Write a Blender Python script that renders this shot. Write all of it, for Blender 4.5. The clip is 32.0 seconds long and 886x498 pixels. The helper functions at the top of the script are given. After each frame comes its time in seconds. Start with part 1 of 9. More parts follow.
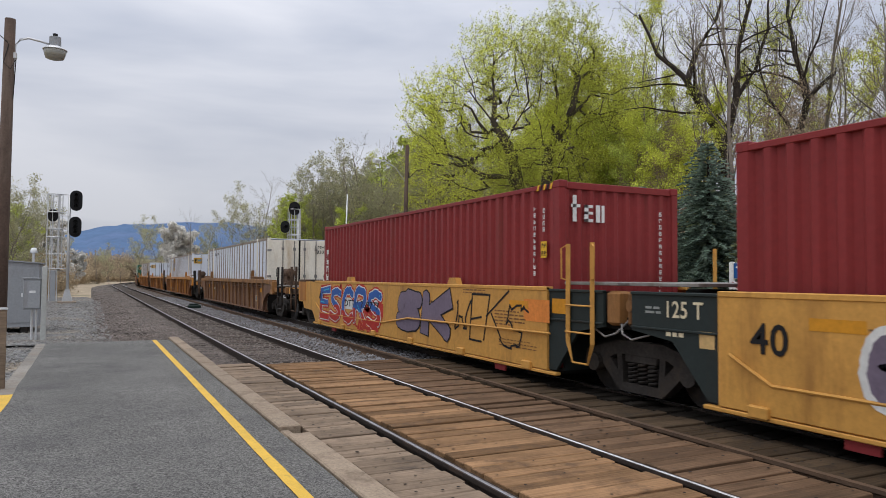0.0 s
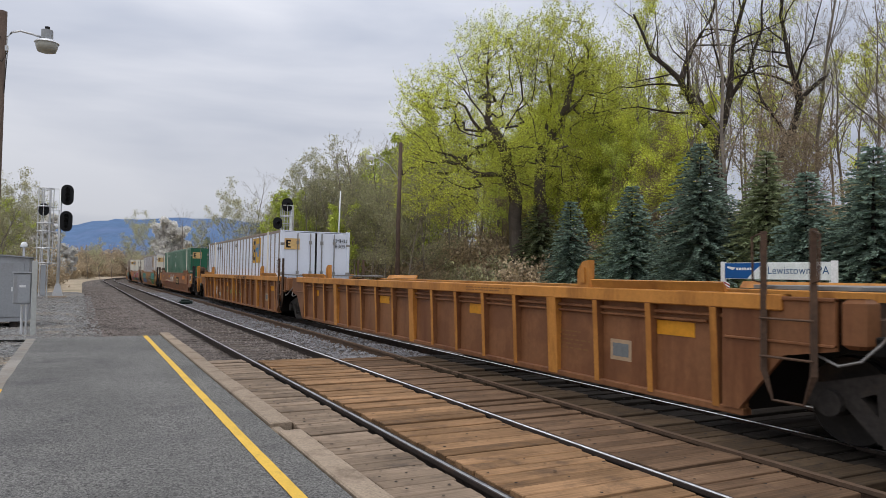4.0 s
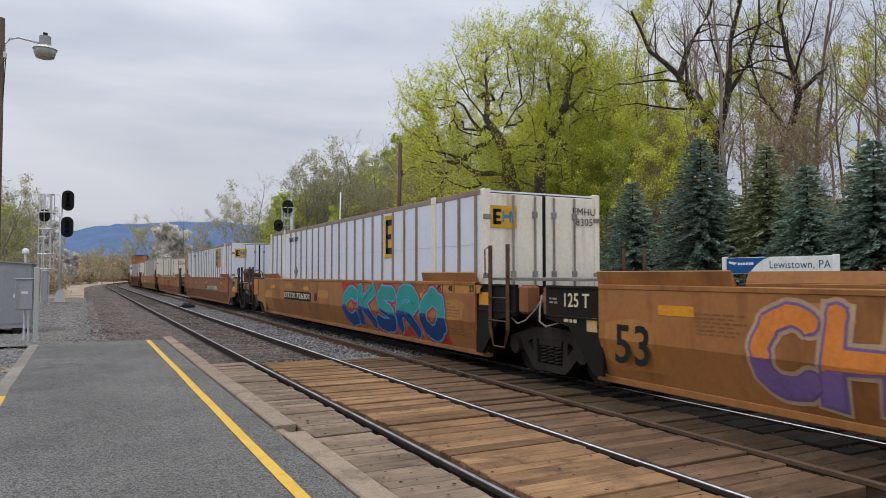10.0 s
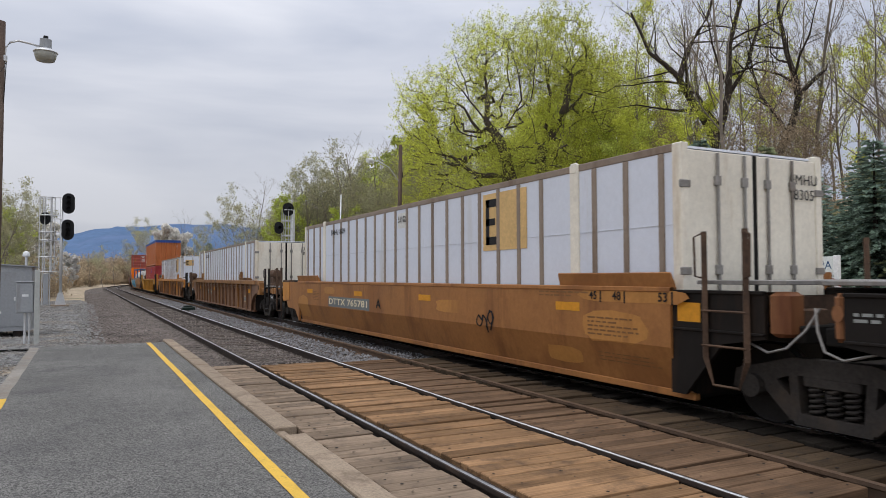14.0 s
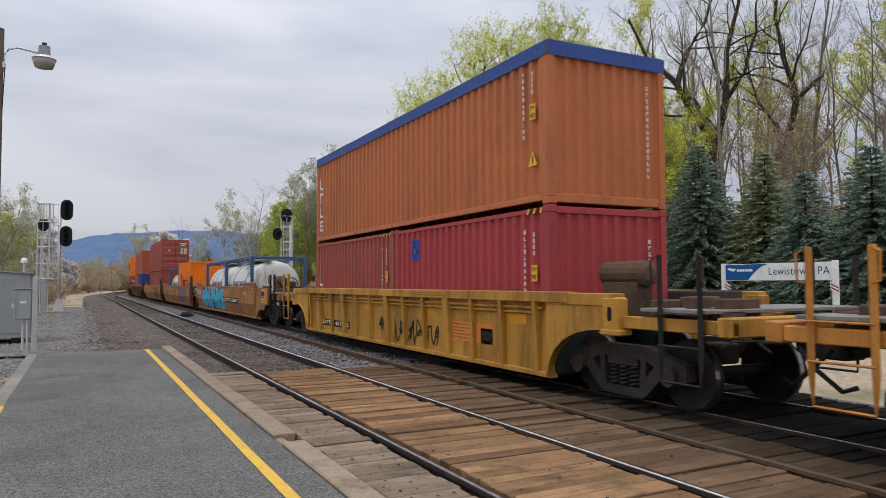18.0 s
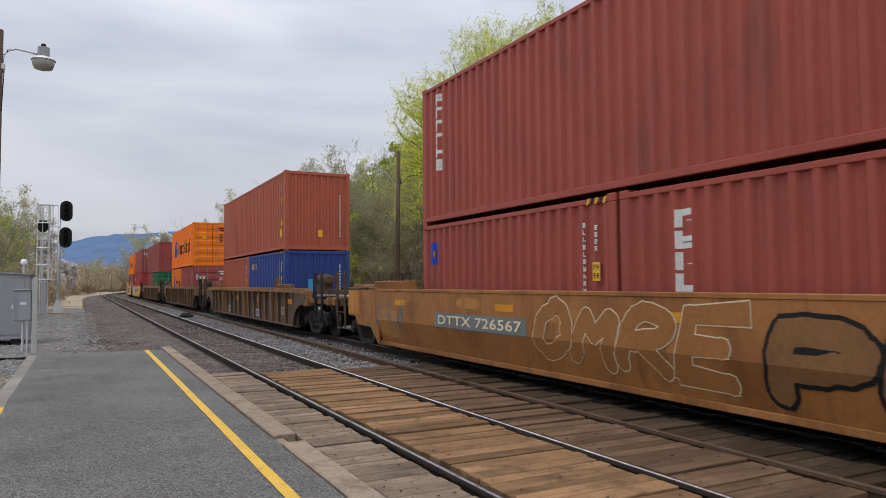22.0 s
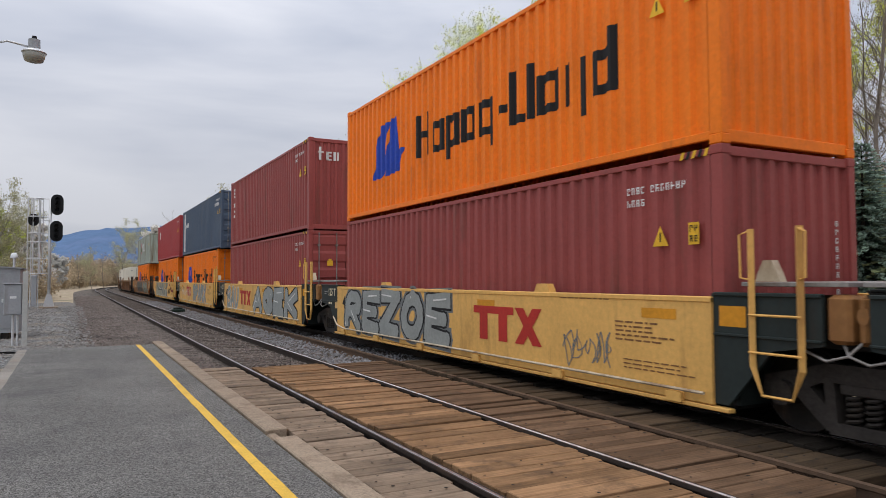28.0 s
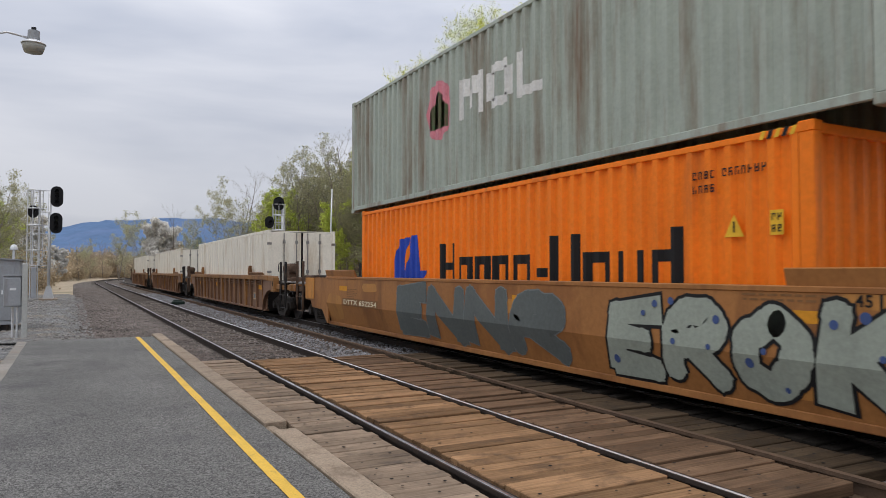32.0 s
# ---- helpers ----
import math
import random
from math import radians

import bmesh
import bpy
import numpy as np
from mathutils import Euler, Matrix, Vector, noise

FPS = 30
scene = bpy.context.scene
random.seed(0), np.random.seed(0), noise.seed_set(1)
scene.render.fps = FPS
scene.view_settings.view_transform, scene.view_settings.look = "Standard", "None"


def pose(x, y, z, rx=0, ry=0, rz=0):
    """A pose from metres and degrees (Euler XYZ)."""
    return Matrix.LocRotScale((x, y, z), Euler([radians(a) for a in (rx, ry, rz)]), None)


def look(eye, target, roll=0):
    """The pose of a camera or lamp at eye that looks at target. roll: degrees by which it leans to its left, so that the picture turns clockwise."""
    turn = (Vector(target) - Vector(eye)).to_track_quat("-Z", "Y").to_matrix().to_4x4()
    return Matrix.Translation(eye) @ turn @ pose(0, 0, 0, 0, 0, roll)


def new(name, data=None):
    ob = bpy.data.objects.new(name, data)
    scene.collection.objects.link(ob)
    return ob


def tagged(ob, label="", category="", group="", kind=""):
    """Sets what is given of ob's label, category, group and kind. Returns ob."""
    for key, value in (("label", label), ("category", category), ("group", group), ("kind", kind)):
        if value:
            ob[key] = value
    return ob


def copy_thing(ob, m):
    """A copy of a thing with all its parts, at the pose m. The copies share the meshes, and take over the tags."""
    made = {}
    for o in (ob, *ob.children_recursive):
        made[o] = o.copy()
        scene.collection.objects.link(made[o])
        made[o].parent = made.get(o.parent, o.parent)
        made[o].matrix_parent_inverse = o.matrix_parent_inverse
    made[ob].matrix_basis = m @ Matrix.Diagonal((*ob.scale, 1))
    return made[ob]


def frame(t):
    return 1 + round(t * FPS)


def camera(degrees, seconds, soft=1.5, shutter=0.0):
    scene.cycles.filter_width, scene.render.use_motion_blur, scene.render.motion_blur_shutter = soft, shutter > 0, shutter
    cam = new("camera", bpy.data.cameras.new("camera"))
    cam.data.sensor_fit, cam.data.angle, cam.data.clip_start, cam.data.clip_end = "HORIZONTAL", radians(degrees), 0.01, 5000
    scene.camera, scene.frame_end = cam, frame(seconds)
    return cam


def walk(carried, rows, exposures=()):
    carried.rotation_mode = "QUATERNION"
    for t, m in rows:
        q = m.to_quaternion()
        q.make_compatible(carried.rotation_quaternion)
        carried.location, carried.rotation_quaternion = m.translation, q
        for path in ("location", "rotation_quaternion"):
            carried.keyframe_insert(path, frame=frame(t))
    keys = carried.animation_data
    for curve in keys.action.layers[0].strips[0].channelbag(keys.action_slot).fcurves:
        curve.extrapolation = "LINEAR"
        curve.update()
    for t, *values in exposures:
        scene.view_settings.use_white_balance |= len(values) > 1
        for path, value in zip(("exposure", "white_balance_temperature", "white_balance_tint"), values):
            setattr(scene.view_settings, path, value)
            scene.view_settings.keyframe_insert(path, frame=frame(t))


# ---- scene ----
import collections

# ---- camera: held by hand on the platform, turning a little ----
EYE = (0.0, 0.0, 1.627)
cam = camera(64.38, 32.0, soft=0.6, shutter=0.05)
# seconds, heading to the right of the track, tilt up, lean
TURNS = """0 26.53 2.29 .4, .5 26.52 2.27 .37, 1 26.58 2.25 .4, 1.5 26.56 2.29 .33, 2 26.59 2.3 .25, 2.5 26.67 2.3 .31, 3 26.84 2.22 .58,
3.5 27.06 2.19 .89, 5.5 27.37 1.91 .63, 6 27.29 1.91 .62, 6.5 27.16 1.93 .36, 7 27.12 1.95 .3, 7.5 27.12 1.98 .26, 8 27.14 1.99 .12,
8.5 27.15 2.02 .06, 9 27.16 2.03 .06, 9.5 27.13 2.0 .13, 10 27.03 2.08 -.05, 10.5 26.93 2.16 -.07, 11 26.95 2.24 -.18, 11.5 26.94 2.32 -.17,
12 27.03 2.37 .05, 12.5 27.09 2.37 .03, 13 27.11 2.32 -.07, 13.5 27.12 2.3 -.07, 14 26.99 2.24 -.18, 14.5 26.99 2.28 -.35, 16.5 26.92 2.35 -.49,
17 26.96 2.55 -.25, 17.5 26.98 2.71 -.26, 18 27.11 2.72 -.29, 18.5 27.14 2.74 -.59, 19 27.18 2.7 -.38, 19.5 27.2 2.69 -.35, 20 27.18 2.7 -.38,
20.5 27.18 2.7 -.42, 21 27.22 2.69 -.48, 21.5 27.14 2.68 -.54, 22 27.13 2.73 -.44, 22.5 27.09 2.82 -.36, 23 27.24 2.81 -.46, 23.5 27.34 2.86 -.53,
24 27.36 2.83 -.35, 24.5 27.39 2.72 -.54, 25 27.44 2.64 -.39, 25.5 27.55 2.61 -.35, 27.5 27.67 2.41 -.33, 28 27.71 2.37 -.2, 28.5 27.73 2.25 -.14,
29 27.75 2.23 -.1, 29.5 27.74 2.16 -.09, 30 27.77 2.14 -.04, 30.5 27.75 2.11 -.07, 31 27.74 2.04 -.15, 31.5 27.76 2.02 -.04, 32 27.73 1.85 .05"""
rows = []
for word in TURNS.replace("\n", " ").split(","):
    t, turn, tilt, lean = (float(a) for a in word.split())
    rows.append((t, pose(*EYE, 0, 0, -turn) @ pose(0, 0, 0, 90 + tilt) @ pose(0, 0, 0, 0, 0, lean)))
walk(cam, rows, exposures=((0, 0.0), (32, 0.0)))

# ---- overcast daylight ----
world = bpy.data.worlds.new("overcast")
scene.world = world
world.use_nodes = True
wt = world.node_tree
wt.nodes.clear()


def wnode(kind, **inputs):
    n = wt.nodes.new(kind)
    for k, v in inputs.items():
        n.inputs[k.replace("_", " ")].default_value = v
    return n


SUN_UP, SUN_TURN = radians(74), radians(230)
sky = wt.nodes.new("ShaderNodeTexSky")
sky.sky_type, sky.sun_disc, sky.sun_elevation, sky.sun_rotation = "NISHITA", False, SUN_UP, SUN_TURN
coord = wt.nodes.new("ShaderNodeTexCoord")
squash = wnode("ShaderNodeMapping")
squash.inputs["Scale"].default_value = (1.0, 1.0, 4.5)
wt.links.new(coord.outputs["Generated"], squash.inputs["Vector"])
cloud = wnode("ShaderNodeTexNoise", Scale=1.7, Detail=5.0, Roughness=0.5, Distortion=0.3)
wt.links.new(squash.outputs[0], cloud.inputs["Vector"])
ramp = wt.nodes.new("ShaderNodeValToRGB")
ramp.color_ramp.elements[0].position, ramp.color_ramp.elements[0].color = 0.34, (0.42, 0.455, 0.545, 1)
ramp.color_ramp.elements[1].position, ramp.color_ramp.elements[1].color = 0.64, (0.67, 0.685, 0.745, 1)
wt.links.new(cloud.outputs[0], ramp.inputs[0])
# an overcast sky is brighter overhead
sep = wt.nodes.new("ShaderNodeSeparateXYZ")
wt.links.new(coord.outputs["Generated"], sep.inputs[0])
rise = wnode("ShaderNodeMapRange")
rise.inputs["From Min"].default_value, rise.inputs["From Max"].default_value = 0.0, 0.95
rise.inputs["To Min"].default_value, rise.inputs["To Max"].default_value = 0.74, 2.05
wt.links.new(sep.outputs["Z"], rise.inputs["Value"])
scale = wt.nodes.new("ShaderNodeVectorMath")
scale.operation = "SCALE"
wt.links.new(ramp.outputs[0], scale.inputs[0])
wt.links.new(rise.outputs[0], scale.inputs["Scale"])
veil = wnode("ShaderNodeBackground", Strength=1.12)
wt.links.new(scale.outputs[0], veil.inputs[0])
blue = wnode("ShaderNodeBackground", Strength=0.05)
wt.links.new(sky.outputs[0], blue.inputs[0])
mixer = wnode("ShaderNodeMixShader")
mixer.inputs[0].default_value = 0.93
wt.links.new(blue.outputs[0], mixer.inputs[1])
wt.links.new(veil.outputs[0], mixer.inputs[2])
wout = wt.nodes.new("ShaderNodeOutputWorld")
wt.links.new(mixer.outputs[0], wout.inputs[0])

sun = new("sun", bpy.data.lights.new("sun", "SUN"))
sun.data.energy, sun.data.angle, sun.data.color = 1.0, radians(45), (1.0, 0.96, 0.9)
sun.matrix_basis = look((-13, -11, 60), (0, 0, 0))
# ---- materials ----
def srgb(r, g, b):
    return tuple((c / 255 / 12.92 if c < 11 else ((c / 255 + 0.055) / 1.055) ** 2.4) for c in (r, g, b))


MATS = {}


def surf(name, col, rough=0.6, metal=0.0, var=0.3, scale=1.5, fine=30.0, bump=0.15, depth=0.01, dirt=None, amount=0.4, streak=1.0, each=0.1, dirt_scale=2.0, spec=0.22, grain=None, patchy=False):
    """A painted, weathered or natural surface: patches, grain, dirt or rust (streaked downwards) and a little change from piece to piece."""
    if name in MATS:
        return MATS[name]
    m = bpy.data.materials.new(name)
    m.use_nodes = True
    nt = m.node_tree
    nodes, link = nt.nodes, nt.links.new
    bsdf = nodes["Principled BSDF"]
    tc = nodes.new("ShaderNodeTexCoord")
    info = nodes.new("ShaderNodeObjectInfo")
    shift = nodes.new("ShaderNodeVectorMath")
    shift.operation = "MULTIPLY_ADD"
    link(info.outputs["Random"], shift.inputs[0])
    shift.inputs[1].default_value = (37.0, 11.0, 23.0)
    link(tc.outputs["Object"], shift.inputs[2])
    big = nodes.new("ShaderNodeTexNoise")
    big.inputs["Scale"].default_value, big.inputs["Detail"].default_value, big.inputs["Roughness"].default_value = scale, 4.0, 0.6
    link(shift.outputs[0], big.inputs["Vector"])
    small = nodes.new("ShaderNodeTexNoise")
    small.inputs["Scale"].default_value, small.inputs["Detail"].default_value, small.inputs["Roughness"].default_value = fine, 3.0, 0.7
    if grain:
        gm = nodes.new("ShaderNodeMapping")
        gm.inputs["Scale"].default_value = grain
        link(shift.outputs[0], gm.inputs["Vector"])
        link(gm.outputs[0], small.inputs["Vector"])
    else:
        link(shift.outputs[0], small.inputs["Vector"])
    add = nodes.new("ShaderNodeMath")
    add.operation = "ADD"
    link(big.outputs[0], add.inputs[0])
    link(small.outputs[0], add.inputs[1])
    rng = nodes.new("ShaderNodeMapRange")
    rng.inputs["From Min"].default_value, rng.inputs["From Max"].default_value = 0.65, 1.35
    rng.inputs["To Min"].default_value, rng.inputs["To Max"].default_value = 1 - var, 1 + var
    link(add.outputs[0], rng.inputs["Value"])
    own = nodes.new("ShaderNodeMapRange")
    own.inputs["To Min"].default_value, own.inputs["To Max"].default_value = 1 - each, 1 + each
    link(info.outputs["Random"], own.inputs["Value"])
    mul = nodes.new("ShaderNodeMath")
    mul.operation = "MULTIPLY"
    link(rng.outputs[0], mul.inputs[0])
    link(own.outputs[0], mul.inputs[1])
    tint = nodes.new("ShaderNodeVectorMath")
    tint.operation = "SCALE"
    tint.inputs[0].default_value = col
    link(mul.outputs[0], tint.inputs["Scale"])
    last = tint.outputs[0]
    if patchy:
        # touched-up and faded areas of the paint
        pm = nodes.new("ShaderNodeTexNoise")
        pm.inputs["Scale"].default_value, pm.inputs["Detail"].default_value, pm.inputs["Roughness"].default_value = 0.55, 5.0, 0.55
        link(shift.outputs[0], pm.inputs["Vector"])
        pr = nodes.new("ShaderNodeMapRange")
        pr.inputs["From Min"].default_value, pr.inputs["From Max"].default_value = 0.54, 0.6
        pr.inputs["To Max"].default_value = 0.55
        link(pm.outputs[0], pr.inputs["Value"])
        px = nodes.new("ShaderNodeMix")
        px.data_type = "RGBA"
        link(pr.outputs[0], px.inputs["Factor"])
        link(last, px.inputs["A"])
        px.inputs["B"].default_value = (col[0] * 0.62, col[1] * 0.56, col[2] * 0.6, 1)
        last = px.outputs["Result"]
    if dirt:
        mp = nodes.new("ShaderNodeMapping")
        mp.inputs["Scale"].default_value = (1.0, 1.0, 1.0 / streak)
        link(shift.outputs[0], mp.inputs["Vector"])
        dn = nodes.new("ShaderNodeTexNoise")
        dn.inputs["Scale"].default_value, dn.inputs["Detail"].default_value, dn.inputs["Roughness"].default_value = dirt_scale, 6.0, 0.68
        link(mp.outputs[0], dn.inputs["Vector"])
        dr = nodes.new("ShaderNodeMapRange")
        dr.inputs["From Min"].default_value, dr.inputs["From Max"].default_value = 0.62 - 0.3 * amount, 0.86 - 0.3 * amount
        link(dn.outputs[0], dr.inputs["Value"])
        mix = nodes.new("ShaderNodeMix")
        mix.data_type = "RGBA"
        link(dr.outputs[0], mix.inputs["Factor"])
        link(last, mix.inputs["A"])
        mix.inputs["B"].default_value = (*dirt, 1)
        last = mix.outputs["Result"]
    link(last, bsdf.inputs["Base Color"])
    rr = nodes.new("ShaderNodeMapRange")
    rr.inputs["To Min"].default_value, rr.inputs["To Max"].default_value = max(0.05, rough - 0.12), min(1, rough + 0.12)
    link(big.outputs[0], rr.inputs["Value"])
    link(rr.outputs[0], bsdf.inputs["Roughness"])
    bsdf.inputs["Metallic"].default_value = metal
    bsdf.inputs["Specular IOR Level"].default_value = spec
    if bump:
        bp = nodes.new("ShaderNodeBump")
        bp.inputs["Strength"].default_value, bp.inputs["Distance"].default_value = bump, depth
        link(small.outputs[0], bp.inputs["Height"])
        link(bp.outputs[0], bsdf.inputs["Normal"])
    MATS[name] = m
    return m


def paint(name, r, g, b, dirt=(90, 62, 45), amount=0.3, rough=0.5, var=0.14, streak=6.0, **kw):
    return surf(name, srgb(r, g, b), rough, 0.0, var, 0.9, 14.0, 0.06, 0.01, srgb(*dirt), amount, streak, 0.04, 1.6, **kw)


def flat(name, r, g, b, rough=0.6):
    return surf(name, srgb(r, g, b), rough, 0.0, 0.2, 1.4, 16.0, 0.03, 0.004, None, each=0.02)


def pebbled(name, col, scale, contrast, patch=0.6, bump=1.0, depth=0.02, tint=None, amount=0.3):
    """Ground of small stones: every stone has its own shade, with wider stains over them."""
    m = surf(name, col, 0.95, 0, 0.28, patch, scale * 0.4, 0.0, 0.01, tint, amount, 1.0, 0.0, patch * 2.5, spec=0.1)
    nt = m.node_tree
    link = nt.links.new
    b = nt.nodes["Principled BSDF"]
    before = b.inputs["Base Color"].links[0].from_socket
    tc = next(n for n in nt.nodes if n.type == "TEX_COORD")
    cells = nt.nodes.new("ShaderNodeTexVoronoi")
    cells.inputs["Scale"].default_value = scale
    link(tc.outputs["Object"], cells.inputs["Vector"])
    split = nt.nodes.new("ShaderNodeSeparateColor")
    link(cells.outputs["Color"], split.inputs[0])
    r = nt.nodes.new("ShaderNodeMapRange")
    r.inputs["To Min"].default_value, r.inputs["To Max"].default_value = 1 - contrast, 1 + contrast
    link(split.outputs[0], r.inputs["Value"])
    v = nt.nodes.new("ShaderNodeVectorMath")
    v.operation = "SCALE"
    link(before, v.inputs[0])
    link(r.outputs[0], v.inputs["Scale"])
    link(v.outputs[0], b.inputs["Base Color"])
    bp = nt.nodes.new("ShaderNodeBump")
    bp.inputs["Strength"].default_value, bp.inputs["Distance"].default_value = bump, depth
    bp.invert = True
    link(cells.outputs["Distance"], bp.inputs["Height"])
    link(bp.outputs[0], b.inputs["Normal"])
    return m


asphalt = pebbled("asphalt", (0.14, 0.136, 0.127), 90.0, 0.62, 0.45, 0.6, 0.006, (0.10, 0.097, 0.094), 0.42)
concrete = surf("concrete_beam", (0.32, 0.25, 0.18), 0.9, 0, 0.4, 2.0, 40.0, 0.6, 0.014, (0.13, 0.095, 0.068), 0.55, 1.0, 0.12)
yellow_line = surf("yellow_line", srgb(212, 172, 72), 0.75, 0, 0.2, 3.0, 70.0, 0.4, 0.006, (0.24, 0.19, 0.08), 0.18, 1.0, 0.02, 22.0)
WOOD = (1.1, 30.0, 30.0)
plank = surf("crossing_plank", (0.235, 0.138, 0.072), 0.88, 0, 0.5, 1.3, 1.6, 0.5, 0.01, (0.085, 0.058, 0.04), 0.30, 0.25, 0.3, 3.0, spec=0.07, grain=WOOD)
plank_grey = surf("weathered_plank", (0.22, 0.164, 0.117), 0.9, 0, 0.45, 1.3, 1.6, 0.5, 0.01, (0.085, 0.068, 0.055), 0.32, 0.25, 0.22, 3.0, spec=0.07, grain=WOOD)
plank_brown = surf("worn_brown_plank", (0.14, 0.087, 0.053), 0.88, 0, 0.5, 1.3, 1.6, 0.5, 0.01, (0.07, 0.05, 0.036), 0.34, 0.25, 0.28, 3.0, spec=0.07, grain=WOOD)
# near black: the deep shade under the train is put into this wood's colour
plank_black = surf("deep_shade_plank", (0.02, 0.017, 0.014), 0.9, 0, 0.4, 1.3, 1.6, 0.5, 0.01, (0.012, 0.01, 0.008), 0.4, 0.25, 0.2, 3.0, spec=0.05, grain=WOOD)
pale_curb = surf("pale_curb", (0.25, 0.23, 0.20), 0.9, 0, 0.35, 1.5, 30.0, 0.4, 0.01, (0.2, 0.16, 0.12), 0.4)
# darkened brown: the train's soft shade beside it, painted into the planks
plank_shaded = surf("shaded_plank", (0.066, 0.046, 0.029), 0.88, 0, 0.45, 1.3, 1.6, 0.5, 0.01, (0.04, 0.032, 0.025), 0.42, 0.25, 0.25, 3.0, spec=0.07, grain=WOOD)
rail_side = surf("rail_rust", (0.045, 0.034, 0.028), 0.8, 0.2, 0.35, 3.0, 40.0, 0.3, 0.006, (0.10, 0.062, 0.04), 0.3)
rail_old = surf("old_rail_rust", (0.11, 0.07, 0.045), 0.85, 0.1, 0.35, 3.0, 40.0, 0.3, 0.006, (0.08, 0.055, 0.04), 0.35)
rail_top = surf("worn_rail_head", (0.86, 0.87, 0.88), 0.5, 1.0, 0.35, 1.0, 20.0, 0.03, 0.003, (0.2, 0.18, 0.165), 0.2, 0.1, 0.02, 6.0)
rail_dull = surf("dull_rail_head", (0.42, 0.425, 0.435), 0.42, 1.0, 0.35, 1.0, 20.0, 0.03, 0.003, (0.08, 0.07, 0.06), 0.4, 0.1, 0.02, 6.0)
tie_mat = surf("tie_wood", (0.075, 0.06, 0.05), 0.9, 0, 0.4, 3.0, 30.0, 0.4, 0.012, (0.16, 0.13, 0.10), 0.3, 1.0, 0.25)
ballast = pebbled("ballast", (0.138, 0.118, 0.103), 15.0, 0.7, 0.35, 1.0, 0.05, (0.12, 0.10, 0.088), 0.4)
stone_mat = surf("ballast_stone", (0.205, 0.175, 0.155), 0.9, 0, 0.55, 1.1, 6.0, 0.3, 0.01, (0.085, 0.07, 0.06), 0.4)
gravel = pebbled("grey_gravel", (0.18, 0.178, 0.172), 17.0, 0.6, 0.25, 1.0, 0.04, (0.26, 0.21, 0.15), 0.5)
black = surf("black_gap", (0.012, 0.011, 0.01), 0.9, 0, 0.3)
steel_dark = surf("dark_steel", (0.026, 0.024, 0.023), 0.6, 0.2, 0.4, 2.0, 20.0, 0.2, 0.008, (0.09, 0.06, 0.042), 0.35)
truck_mat = surf("truck_castings", (0.04, 0.035, 0.031), 0.75, 0.0, 0.45, 3.0, 20.0, 0.2, 0.008, (0.075, 0.055, 0.04), 0.3, spec=0.15)
wheel_mat = surf("wheel_steel", (0.03, 0.026, 0.023), 0.6, 0.2, 0.3, 2.0, 20.0, 0.1, 0.004, (0.10, 0.065, 0.045), 0.3)
tread_mat = surf("wheel_tread", (0.34, 0.34, 0.34), 0.35, 0.9, 0.1)
galv = surf("galvanised_steel", (0.60, 0.61, 0.62), 0.45, 0.5, 0.15, 2.0, 20.0, 0.05, 0.004)
grey_paint = surf("grey_cabinet_paint", (0.30, 0.315, 0.33), 0.5, 0.1, 0.16, 0.8, 20.0, 0.05, 0.004, (0.19, 0.18, 0.17), 0.2, 5.0)
pole_wood = surf("pole_wood", (0.085, 0.058, 0.045), 0.85, 0, 0.4, 2.0, 30.0, 0.5, 0.015, (0.17, 0.13, 0.10), 0.35, 8.0)
